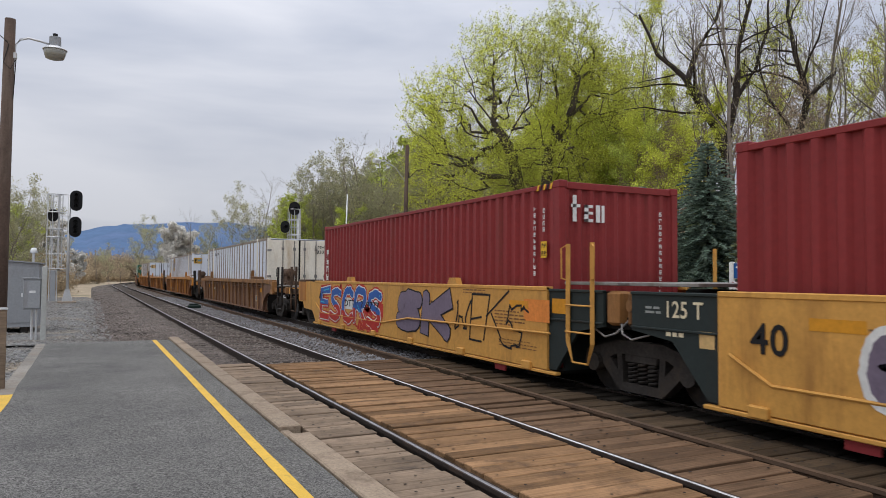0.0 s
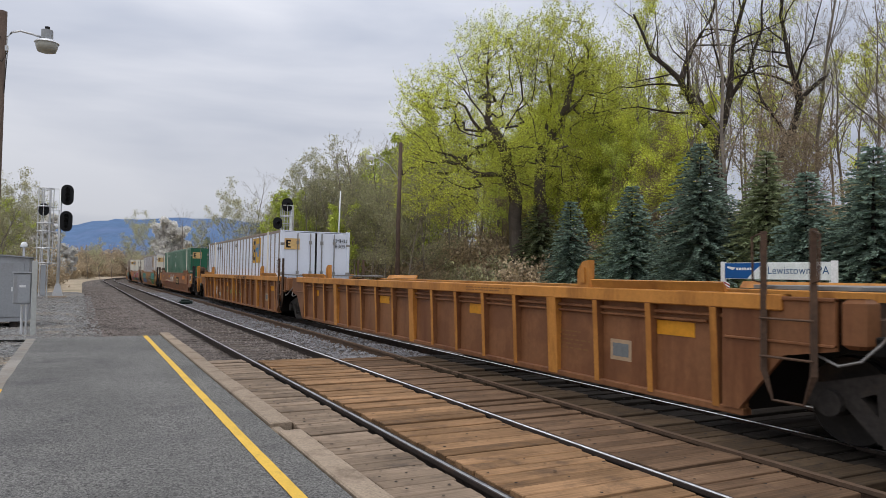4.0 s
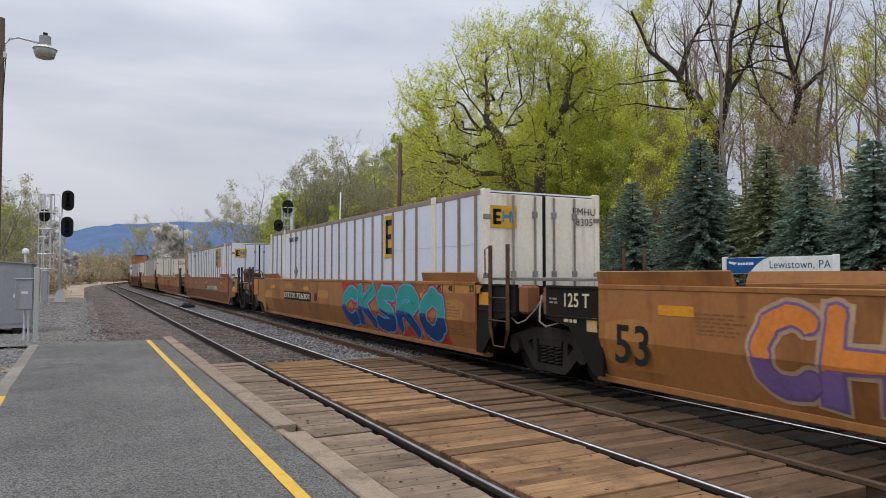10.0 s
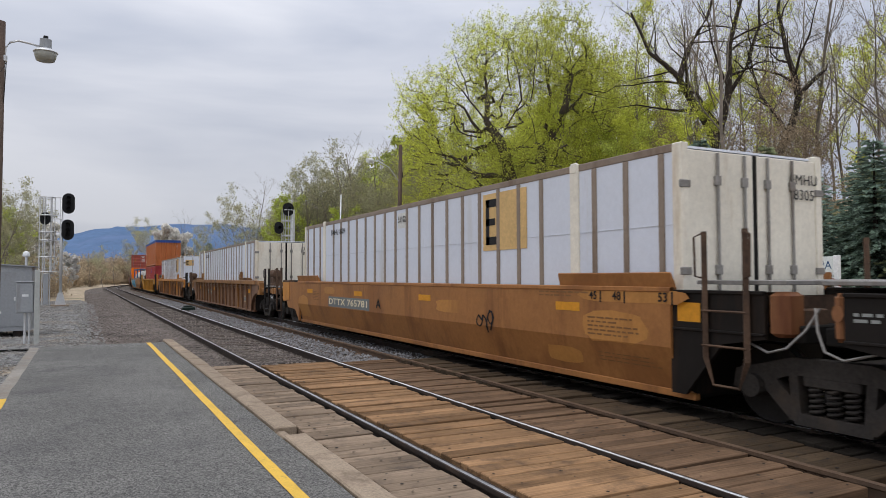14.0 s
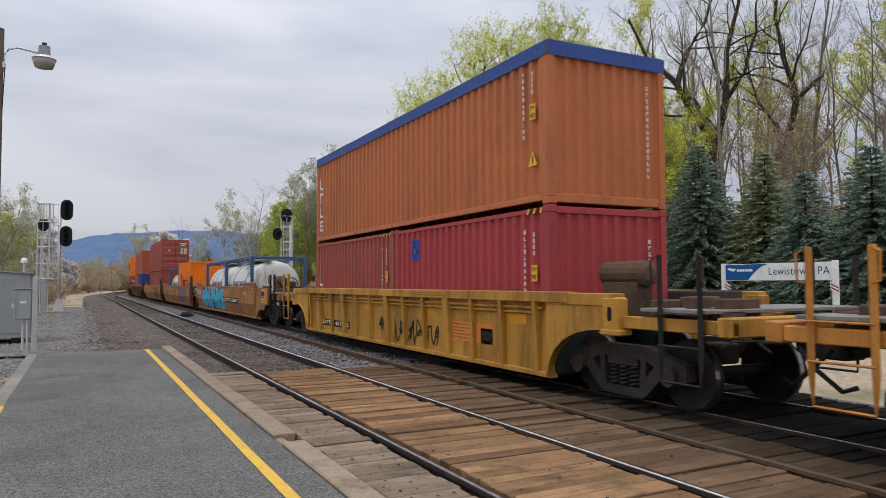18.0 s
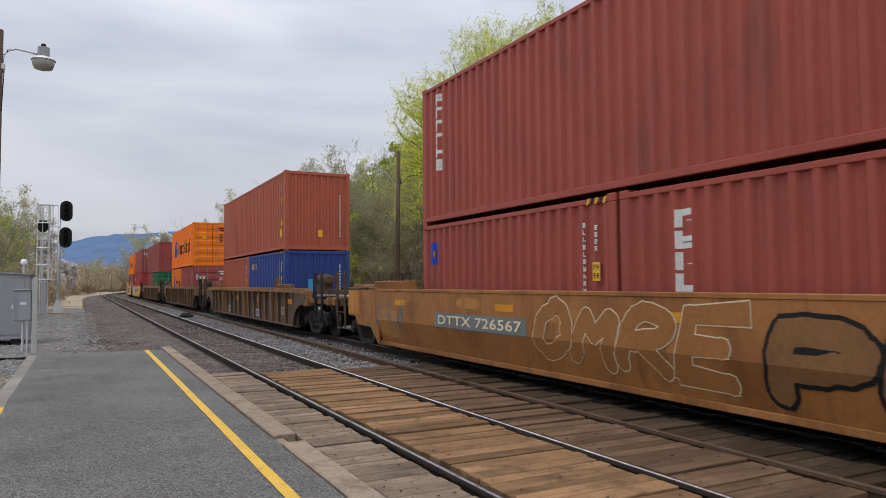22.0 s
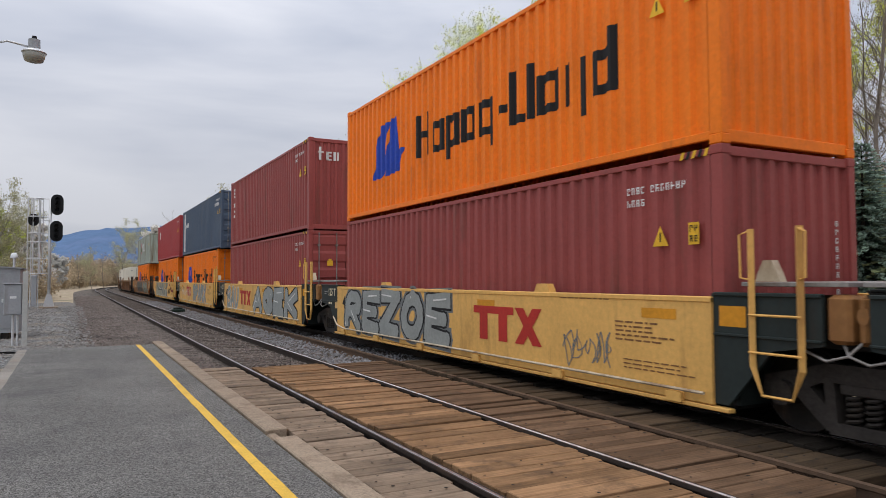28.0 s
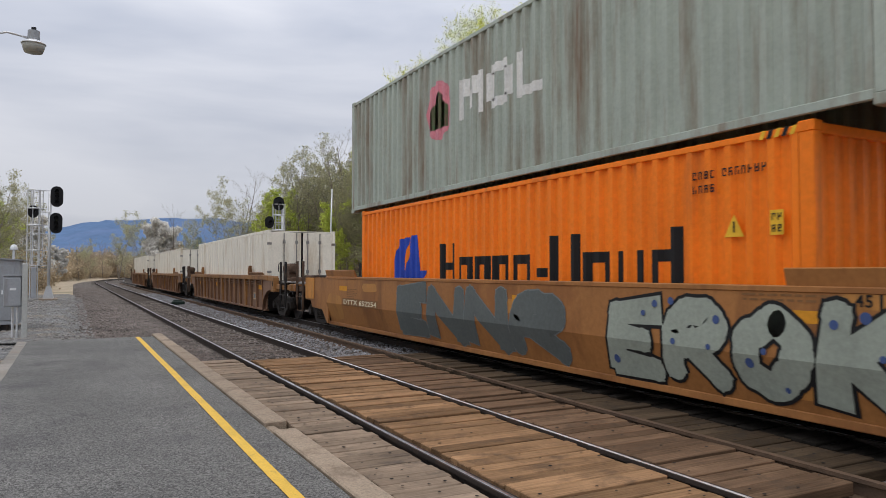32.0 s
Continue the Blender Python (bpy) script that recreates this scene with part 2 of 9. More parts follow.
# ---- mesh helpers ----
class Geo:
    """Collects vertices and faces for one mesh."""

    def __init__(self):
        self.v, self.f = [], []

    def poly(self, pts):
        n = len(self.v)
        self.v += [tuple(p) for p in pts]
        self.f.append(tuple(range(n, n + len(pts))))
        return self

    def box(self, x0, x1, y0, y1, z0, z1):
        n = len(self.v)
        self.v += [(x, y, z) for z in (z0, z1) for x, y in ((x0, y0), (x1, y0), (x1, y1), (x0, y1))]
        self.f += [tuple(n + i for i in q) for q in ((3, 2, 1, 0), (4, 5, 6, 7), (0, 1, 5, 4), (1, 2, 6, 5), (2, 3, 7, 6), (3, 0, 4, 7))]
        return self

    def cbox(self, x0, x1, y0, y1, z0, z1, c=0.01):
        """A box with its edges cut at 45 degrees."""
        n = len(self.v)
        for z, d in ((z0, c), (z0 + c, 0), (z1 - c, 0), (z1, c)):
            self.v += [(x0 + c + d, y0 + d, z), (x1 - c - d, y0 + d, z), (x1 - d, y0 + c + d, z), (x1 - d, y1 - c - d, z),
                       (x1 - c - d, y1 - d, z), (x0 + c + d, y1 - d, z), (x0 + d, y1 - c - d, z), (x0 + d, y0 + c + d, z)]
        for k in range(3):
            for i in range(8):
                j = (i + 1) % 8
                self.f.append((n + 8 * k + i, n + 8 * k + j, n + 8 * k + 8 + j, n + 8 * k + 8 + i))
        self.f += [tuple(n + i for i in range(7, -1, -1)), tuple(n + 24 + i for i in range(8))]
        return self

    def prism(self, outline, axis, a, b):
        """An outline of two coordinates, drawn out along an axis from a to b."""
        n, k = len(self.v), len(outline)
        for w in (a, b):
            for p, q in outline:
                self.v.append((w, p, q) if axis == "x" else (p, w, q) if axis == "y" else (p, q, w))
        self.f += [tuple(range(n, n + k)), tuple(range(n + 2 * k - 1, n + k - 1, -1))]
        self.f += [(n + i, n + k + i, n + k + (i + 1) % k, n + (i + 1) % k) for i in range(k)]
        return self

    def tube(self, pts, radii, sides=8, caps=True):
        """A tapered tube along points."""
        n = len(self.v)
        pts = [Vector(p) for p in pts]
        if not hasattr(radii, "__len__"):
            radii = [radii] * len(pts)
        for i, p in enumerate(pts):
            d = (pts[min(i + 1, len(pts) - 1)] - pts[max(i - 1, 0)]).normalized()
            s = d.cross(Vector((0, 0, 1)) if abs(d.z) < 0.9 else Vector((1, 0, 0))).normalized()
            u = s.cross(d)
            for k in range(sides):
                a = 2 * math.pi * k / sides
                self.v.append(tuple(p + radii[i] * (math.cos(a) * s + math.sin(a) * u)))
        for i in range(len(pts) - 1):
            for k in range(sides):
                j = (k + 1) % sides
                self.f.append((n + i * sides + k, n + i * sides + j, n + (i + 1) * sides + j, n + (i + 1) * sides + k))
        if caps:
            self.f += [tuple(n + k for k in range(sides - 1, -1, -1)), tuple(n + (len(pts) - 1) * sides + k for k in range(sides))]
        return self

    def mesh(self, name, *mats, smooth=False):
        me = bpy.data.meshes.new(name)
        me.from_pydata(self.v, [], self.f)
        for m in mats:
            me.materials.append(m)
        bm = bmesh.new()
        bm.from_mesh(me)
        bmesh.ops.recalc_face_normals(bm, faces=bm.faces)
        bm.to_mesh(me)
        bm.free()
        if smooth:
            me.shade_smooth()
        return me


def part(name, geo, mat, parent=None, label="", smooth=False):
    """One mesh object under a thing or a part; geo is a Geo or a finished mesh."""
    me = geo.mesh(name, mat, smooth=smooth) if isinstance(geo, Geo) else geo
    ob = new(name, me)
    ob.parent = parent
    if label:
        tagged(ob, label)
    return ob


def thing(name, label, category, group="", kind=""):
    return tagged(new(name), label, category, group, kind)


SHARED = {}


def shared(key, make, name, mat, smooth=False):
    """A mesh made once for each shape and material."""
    if (key, mat.name) not in SHARED:
        SHARED[key, mat.name] = make().mesh(name, mat, smooth=smooth)
    return SHARED[key, mat.name]


# ---- the line of the tracks: straight, then a long bend to the right ----
TRAIN_X, BEND_Y, BEND_R = 7.638, 110.0, 350.0


def line_at(s, off=0.0):
    """The point s metres along the train's track, off metres to its right, and the heading there."""
    if s <= BEND_Y:
        return TRAIN_X + off, s, 0.0
    a = (s - BEND_Y) / BEND_R
    r = BEND_R - off
    return TRAIN_X + BEND_R - r * math.cos(a), BEND_Y + r * math.sin(a), a


def lateral(x, y):
    """How far a place lies to the right of the train's track."""
    if y <= BEND_Y:
        return x - TRAIN_X
    return BEND_R - math.hypot(x - TRAIN_X - BEND_R, y - BEND_Y)
# ---- ground: one sheet to the horizon, with the wooded bank beyond the tracks ----
def ground_z(x, y):
    d = lateral(x, y)
    z = -0.32
    if -7 < d < 6:
        z = -0.36
    if d > 12:
        far = max(0.25, min(1.0, 1.15 - max(0, y - 55) / 90))
        rise_ = max(0.0, d - 21)
        z += 0.12 * min(1, (d - 12) / 4) + far * (9.0 * (1 - math.exp(-rise_ / 16)) + 0.03 * min(rise_, 120))
        z += 0.25 * min(1, rise_ / 8) * noise.noise((x * 0.11, y * 0.11, 0))
    if d < -12:
        z += 0.3 * noise.noise((x * 0.05, y * 0.05, 3)) - 0.006 * min(-d - 12, 60)
    return z


def spread(a, near, far, n):
    """Coordinates that lie dense round a and wide apart far off."""
    out = {a}
    step, p = near, 0.0
    while p < far:
        p += step
        step *= n
        out |= {a + p, a - p}
    return sorted(out)


g = Geo()
gx, gy = spread(12.0, 1.2, 3200, 1.09), spread(30.0, 2.0, 3600, 1.09)
for y in gy:
    for x in gx:
        g.v.append((x, y, ground_z(x, y)))
for j in range(len(gy) - 1):
    for i in range(len(gx) - 1):
        a = j * len(gx) + i
        g.f.append((a, a + 1, a + 1 + len(gx), a + len(gx)))
earth = surf("bank_earth", (0.40, 0.32, 0.225), 0.95, 0, 0.45, 0.35, 9.0, 0.6, 0.05, (0.075, 0.10, 0.03), 0.38, 1.0, 0, 0.25)
tagged(part("ground", g, earth, smooth=True), "brown earth and dry brush with patches of grass", "ground", kind="structure")

# ballast shoulders under both tracks
g = Geo()
stops = list(range(-60, 110, 10)) + list(range(110, 420, 8))
for s in stops:
    for off, z in ((-7.6, -0.33), (-5.9, -0.14), (-3.9, -0.15), (-2.2, -0.17), (-1.0, -0.14), (1.2, -0.14), (2.3, -0.2), (4.0, -0.40)):
        x, y, _ = line_at(s, off)
        g.v.append((x, y, z + 0.012 * noise.noise((x * 2, y * 2, 0))))
for i in range(len(stops) - 1):
    for k in range(7):
        g.f.append((i * 8 + k, i * 8 + k + 1, i * 8 + 9 + k, i * 8 + 8 + k))
part("ballast", g, ballast, smooth=True)
tagged(bpy.data.objects["ballast"], "brown-grey crushed stone ballast under the tracks", "ballast", kind="structure")

# grey gravel apron beyond the platform and round the signal
g = Geo()
for y0, y1, x0, x1 in ((19.2, 64, -4.8, 0.4), (2.0, 19.3, -4.8, -1.0)):
    nx, ny = 8, 26
    first = len(g.v)
    for j in range(ny + 1):
        for i in range(nx + 1):
            x, y = x0 + (x1 - x0) * i / nx, y0 + (y1 - y0) * j / ny
            low_ = i == 0 or (y1 > 30 and (i == nx or j == ny))
            g.v.append((x, y, (-0.36 if low_ else -0.05 - 0.0022 * (y - 19) if y1 > 30 else -0.1) + 0.03 * noise.noise((x, y, 1))))
    for j in range(ny):
        for i in range(nx):
            a = first + j * (nx + 1) + i
            g.f.append((a, a + 1, a + nx + 2, a + nx + 1))
tagged(part("gravel", g, gravel, smooth=True), "grey and tan loose gravel beside the signal", "gravel", kind="structure")

# loose stones where they can be told apart
rng = random.Random(4)


def stones(name, count, place, size, mat, label):
    g = Geo()
    for _ in range(count):
        x, y, z = place()
        r = size * rng.uniform(0.5, 1.3) * (1 + 0.012 * max(0, y))
        n = len(g.v)
        for dx, dy, dz in ((1, 0, 0), (-0.6, 0.8, 0), (-0.5, -0.9, 0), (0.1, 0, 0.9), (0.35, 0.5, 0.45), (0, 0, -0.6)):
            q = rng.uniform(0.6, 1.2) * r
            g.v.append((x + dx * q, y + dy * q, z + dz * q * 0.8))
        g.f += [(n, n + 4, n + 3), (n + 4, n + 1, n + 3), (n + 1, n + 2, n + 3), (n + 2, n, n + 3), (n, n + 1, n + 4), (n, n + 2, n + 5), (n + 2, n + 1, n + 5), (n + 1, n, n + 5)]
    me = bpy.data.meshes.new(name)
    me.from_pydata(g.v, [], g.f)
    me.materials.append(mat)
    return tagged(new(name, me), label, "stones", kind="stuff")


def along(lo, hi, y0, y1, z):
    def place():
        y = y0 + (y1 - y0) * rng.random() ** 1.7
        return rng.uniform(lo, hi), y, z - 0.01 + rng.uniform(-0.015, 0.02)
    return place


stones("ballast_stones", 9000, along(0.2, 2.75, 19.4, 80, -0.14), 0.042, stone_mat, "brown-grey crushed ballast stones beside the rails")
stones("ballast_stones", 4200, along(2.1, 2.75, 13.4, 40, -0.14), 0.03, stone_mat, "brown-grey crushed ballast stones at the platform edge")
stones("ballast_stones", 5000, along(2.9, 4.3, 13.4, 45, -0.145), 0.028, stone_mat, "dark crushed ballast stones between the rails")
stones("ballast_stones", 9000, along(4.45, 6.8, 12.8, 60, -0.13), 0.034, surf("clean_stone", (0.27, 0.265, 0.27), 0.9, 0, 0.55, 1.1, 6.0, 0.3, 0.01, (0.10, 0.09, 0.085), 0.35), "light grey clean ballast stones between the two tracks")
stones("gravel_stones", 5500, along(-4.5, 0.5, 19.3, 50, -0.06), 0.036, surf("gravel_stone", (0.26, 0.25, 0.235), 0.9, 0, 0.5, 1.1, 6.0, 0.3, 0.01, (0.12, 0.09, 0.06), 0.3), "grey and tan gravel stones")
stones("gravel_stones", 900, along(-2.2, -0.95, 5, 19.5, -0.08), 0.026, MATS["gravel_stone"], "grey gravel stones along the platform")

# ---- rails and ties ----
HEAD, WEB = 0.036, 0.0085
PROFILE = [(-HEAD, 0.0), (HEAD, 0.0), (HEAD, -0.035), (WEB, -0.048), (WEB, -0.14), (0.07, -0.158), (0.07, -0.17), (-0.07, -0.17), (-0.07, -0.158), (-WEB, -0.14), (-WEB, -0.048), (-HEAD, -0.035)]


def rail(off, mat, name, label, s0=-80, s1=420, skew=0.0, top=True, lift=0.0):
    g, cap = Geo(), Geo()
    rings = [s0 + 10 * i for i in range(int((min(s1, 110) - s0) / 10) + 1)]
    rings += [s for s in range(114, int(s1), 5)]
    for s in rings:
        for dx, z in PROFILE:
            x, y, _ = line_at(s, off + dx + skew * math.tanh(s / 25))
            g.v.append((x, y, z + lift))
    k = len(PROFILE)
    for i in range(len(rings) - 1):
        for j in range(k):
            g.f.append((i * k + j, i * k + (j + 1) % k, i * k + k + (j + 1) % k, i * k + k + j))
    if top:
        # the crowned running surface
        crown_ = ((-0.0355, -0.014), (-0.029, -0.0058), (-0.018, 0.0002), (0.0, 0.0035), (0.018, 0.0002), (0.029, -0.0058), (0.0355, -0.014))
        for s in rings:
            for dx, z in crown_:
                x, y, _ = line_at(s, off + dx)
                cap.v.append((x, y, z))
        for i in range(len(rings) - 1):
            cap.f += [(i * 7 + j, i * 7 + j + 1, i * 7 + j + 8, i * 7 + j + 7) for j in range(6)]
    ob = tagged(part(name, g, mat), label, "rail", kind="structure")
    if top:
        part("rail_head", cap, rail_dull if off < -4.5 else rail_top, ob, "worn running surface", smooth=True)
    return ob


NEAR_X = 2.839 + 0.7525
for off in (2.839 - TRAIN_X, 4.344 - TRAIN_X, -0.7525, 0.7525):
    rail(off, rail_side, "rail", "dark rusty steel rail with a bright worn head")
rail(5.50 - TRAIN_X, rail_old, "rail", "rusty unused rail lying beside the far track", s1=112, skew=0.42, top=False, lift=-0.002)

tie_mesh = Geo().cbox(-1.3, 1.3, -0.115, 0.115, -0.3, -0.135, 0.012).mesh("tie", tie_mat)
for name, off, y0, y1 in (("near_track_ties", NEAR_X - TRAIN_X, 14.0, 84), ("far_track_ties", 0.0, 13.6, 46)):
    bed = thing(name, "row of dark weathered timber ties in ballast", "ties", kind="structure")
    y = y0
    while y < y1:
        ob = part("tie", tie_mesh, tie_mat, bed)
        x, yy, a = line_at(y, off)
        ob.matrix_basis = pose(x + rng.uniform(-0.03, 0.03), yy, rng.uniform(-0.006, 0.008), 0, 0, rng.uniform(-0.8, 0.8))
        y += 0.52 + rng.uniform(-0.02, 0.02)
g = Geo()
for off in (NEAR_X - TRAIN_X, 0.0):
    for i in range(600):
        s = 84 + i * 0.52
        x, y, a = line_at(s, off)
        c, sn = math.cos(a), math.sin(a)
        g.poly([(x + dx * c + dy * sn, y - dx * sn + dy * c, -0.128) for dx, dy in ((-1.3, -0.11), (1.3, -0.11), (1.3, 0.11), (-1.3, 0.11))])
tagged(part("far_ties", g, tie_mat), "distant dark timber ties round the bend", "ties", kind="stuff")

# ---- platform ----
g = Geo()
nx, ny = 14, 110
for j in range(ny + 1):
    for i in range(nx + 1):
        x, y = -0.92 + 2.735 * i / nx, -14 + 33.2 * j / ny
        if i == 0:
            x += 0.05 * noise.noise((0, y * 0.7, 0))
        if j == ny:
            y += 0.12 * noise.noise((x * 1.5, 0, 5))
        g.v.append((x, y, -0.012 + 0.006 * noise.noise((x * 0.5, y * 0.4, 0))))
for j in range(ny):
    for i in range(nx):
        a = j * (nx + 1) + i
        g.f.append((a, a + 1, a + nx + 2, a + nx + 1))
g.poly([(-0.92, 19.2, -0.012), (1.86, 19.2, -0.012), (1.86, 19.3, -0.3), (-0.92, 19.3, -0.3)])
platform = tagged(part("platform", g, asphalt, smooth=True), "dark grey worn asphalt platform", "platform", kind="structure")
g = Geo()
n = 120
for j in range(n + 1):
    y = -14 + 33.15 * j / n
    w = 0.052 + 0.006 * noise.noise((0, y * 2.2, 1))
    c = 1.455 + 0.012 * noise.noise((0, y * 0.35, 9))
    g.v += [(c - w, y, -0.003), (c + w, y, -0.003)]
g.f = [(2 * j, 2 * j + 1, 2 * j + 3, 2 * j + 2) for j in range(n)]
part("yellow_line", g, yellow_line, platform, "yellow painted safety line")
edge = thing("platform_edge", "chipped tan concrete and timber edging beams of the platform", "edging", kind="structure")
y = -12.0
for y0, y1, x1 in ((7.28, 7.62, 1.965), (4.3, 4.5, 2.05)):
    part("beam", Geo().cbox(1.845, x1, y0, y1, -0.34, -0.01 if y0 < 5 else -0.03, 0.02), concrete, edge)
# near-black wood here colours in the dark of the hole
part("splinter", Geo().prism([(1.97, -0.2), (2.09, -0.2), (2.08, -0.05), (2.0, -0.03)], "y", 7.3, 7.42).prism([(1.96, -0.2), (2.06, -0.2), (2.04, -0.09)], "y", 7.44, 7.6), plank_black, edge, "rotten splinters in a broken edge")
while y < 19.8:
    ln = rng.uniform(2.6, 3.4)
    for gap0, gap1 in ((4.3, 4.5), (7.28, 7.62)):
        if y < gap0 < y + ln:
            ln = gap0 - y
        elif gap0 - 0.01 < y < gap1:
            y = gap1
    g = Geo().cbox(1.845, 2.095 + rng.uniform(-0.015, 0.01), y, min(y + ln, 19.8) - 0.012, -0.34, rng.uniform(0.0, 0.014), 0.014)
    part("beam", g, concrete, edge)
    y += ln
side = thing("platform_curb", "weathered grey boards along the platform's gravel side", "edging", kind="structure")
y = -8.0
while y < 19:
    ln = rng.uniform(2.8, 3.6)
    part("board", Geo().cbox(-1.13, -0.9 + rng.uniform(-0.02, 0.02), y, min(19.2, y + ln) - 0.02, -0.25, -0.025, 0.01), pale_curb if y > 10.5 else yellow_line, side)
    y += ln

# ---- dark rubber and dirt in the flangeways ----
for x0, x1, nm in ((2.72, 2.80, "flangeway"), (2.88, 2.98, "flangeway"), (4.262, 4.305, "flangeway"), (4.385, 4.465, "flangeway"), (6.93, 7.02, "flangeway"), (8.29, 8.35, "flangeway")):
    tagged(part(nm, Geo().box(x0, x1, -6.0 if x0 < 4 else 3.6, 13.2, -0.14, -0.075), black), "dark dirt-filled gap beside a rail", "flangeway", kind="structure")
dev = thing("track_device", "small green trackside device on the ballast", "track device")
dgreen_mat = flat("device_green", 30, 44, 38)
part("case", Geo().cbox(-0.32, 0.32, -0.22, 0.22, 0.02, 0.2, 0.04), dgreen_mat, dev)
part("lid", Geo().cbox(-0.26, 0.2, -0.16, 0.16, 0.2, 0.27, 0.03), dgreen_mat, dev)
part("arm", Geo().tube([(-0.3, 0, 0.1), (-0.62, 0, 0.06)], 0.035, 7), steel_dark, dev)
dev.matrix_basis = pose(4.95, 39.5, -0.14)

# ---- timber crossing ----
crossing = thing("timber_crossing", "worn brown timber plank crossing over two tracks", "crossing", kind="structure")
plank_meshes, nails = {}, []
# panels from 5.62 outwards carry the train's shade in their colour
for a, b, y0, y1, mat in ((2.105, 2.735, -6.0, 13.5, plank_grey), (2.985, 4.27, -6.0, 13.25, plank), (4.45, 5.47, 3.45, 13.1, plank_brown), (5.62, 6.30, 3.6, 12.9, plank_shaded), (6.31, 6.80, 3.6, 12.9, plank_black), (7.03, 8.28, 3.6, 12.9, plank_black), (8.48, 9.3, 3.6, 12.9, plank_black)):
    y = y0
    while y < y1:
        w = rng.choice((0.165, 0.18, 0.2, 0.23))
        key = (a, w)
        if key not in plank_meshes:
            plank_meshes[key] = Geo().cbox(a, b, 0.004, w - 0.004, -0.13, -0.022, 0.007).mesh("plank", mat)
        skew = 0.35 * math.tanh(max(y, 0) / 25) if a in (5.62,) else 0
        ob = part("plank", plank_meshes[key], mat, crossing)
        ob.matrix_basis = pose(rng.uniform(-0.012, 0.012), y, rng.uniform(-0.006, 0.006), 0, rng.uniform(-0.2, 0.2), rng.uniform(-0.25, 0.25))
        for q in (a + 0.12, b - 0.12, (a + b) / 2):
            if rng.random() < 0.6:
                nails.append((q + rng.uniform(-0.05, 0.05), y + w * rng.uniform(0.25, 0.75), rng.uniform(0.009, 0.017)))
        y += w

g = Geo()
for x, y, r in nails:
    g.poly([(x + r * 1.2 * math.cos(k * 1.047), y + r * math.sin(k * 1.047), -0.0125) for k in range(6)])
tagged(part("spike_holes", g, black), "dark spike holes and bolt heads in the crossing planks", "spike holes", kind="stuff")
# ---- train: colours ----
PAINT = {
    "yellow": paint("car_yellow", 222, 174, 98, (150, 108, 62), 0.26, var=0.16),
    "gold": paint("car_gold", 202, 150, 76, (134, 92, 50), 0.3, var=0.18),
    "school": paint("car_school_yellow", 184, 136, 58, (112, 76, 40), 0.46, var=0.2, patchy=True),
    "orange": paint("car_orange_brown", 158, 108, 62, (112, 72, 42), 0.38, var=0.2, patchy=True),
    "ochre": paint("car_ochre", 190, 130, 62, (120, 72, 36), 0.40, var=0.2, patchy=True),
    "rust": paint("car_rust", 132, 90, 60, (98, 58, 36), 0.48, var=0.2, patchy=True),
    "brown": paint("car_brown", 122, 92, 72, (88, 58, 40), 0.46, var=0.2, patchy=True),
    "umber": paint("car_umber", 88, 73, 63, (100, 70, 48), 0.38, var=0.2, patchy=True),
    "redbrown": paint("car_red_brown", 134, 90, 64, (150, 98, 52), 0.43, var=0.2, patchy=True),
    "tan": paint("car_tan", 146, 104, 62, (88, 60, 38), 0.52, var=0.2, patchy=True),
    "dark": paint("car_dark_grey", 48, 55, 54, (60, 50, 42), 0.25, spec=0.1),
    "soot": paint("car_sooty_brown", 36, 33, 31, (58, 46, 37), 0.28, spec=0.08),
    "maroon": paint("box_maroon", 150, 76, 72, (108, 70, 60), 0.22),
    "red": paint("box_dark_red", 132, 48, 48, (110, 60, 52), 0.14),
    "triton": paint("box_brown_red", 156, 78, 67, (112, 74, 62), 0.22),
    "brick": paint("box_brick", 168, 88, 68, (128, 78, 62), 0.24),
    "crimson": paint("box_crimson", 164, 64, 66, (120, 62, 58), 0.18),
    "tarp_orange": paint("box_faded_orange", 182, 108, 66, (138, 84, 62), 0.3),
    "hl": paint("box_orange", 240, 124, 26, (160, 90, 45), 0.12),
    "navy": paint("box_slate_blue", 76, 90, 108, (92, 92, 92), 0.2),
    "cobalt": paint("box_blue", 48, 70, 132, (66, 72, 98), 0.2),
    "green": paint("box_green", 36, 104, 72, (52, 92, 70), 0.2),
    "dgreen": paint("box_mid_green", 44, 98, 74, (60, 86, 70), 0.2),
    "grey": paint("box_grey", 164, 173, 162, (112, 84, 58), 0.42, streak=9.0),
    "white": paint("box_white", 214, 219, 229, (186, 184, 178), 0.1, var=0.06),
    "cream": paint("box_cream", 226, 220, 205, (176, 152, 118), 0.3),
}
post_tan = paint("box_post_tan", 140, 126, 112, (104, 84, 66), 0.4)
post_sage = paint("box_post_sage", 122, 146, 130, (92, 104, 88), 0.35)
seam_grey = paint("sheet_seam_grey", 192, 197, 205, (140, 132, 122), 0.3)
frame_blue = paint("tank_frame_blue", 62, 84, 128, (80, 80, 84), 0.25)
tank_white = paint("tank_white", 203, 202, 195, (138, 128, 112), 0.34, streak=5.0, var=0.08)
bar_steel = surf("lock_bar_zinc", (0.26, 0.25, 0.235), 0.5, 0.35, 0.25, 2.0, 20.0, 0.05, 0.004, (0.13, 0.09, 0.06), 0.35, 4.0)
guide_mat = paint("guide_cream", 196, 182, 156, (118, 86, 58), 0.5, streak=3.0)
rust_steel = surf("rusty_gear", (0.11, 0.068, 0.045), 0.8, 0.1, 0.45, 4.0, 25.0, 0.3, 0.01, (0.035, 0.026, 0.021), 0.45)
tarp = surf("blue_tarp", srgb(52, 78, 140), 0.6, 0, 0.2, 2.0, 12.0, 0.5, 0.03)

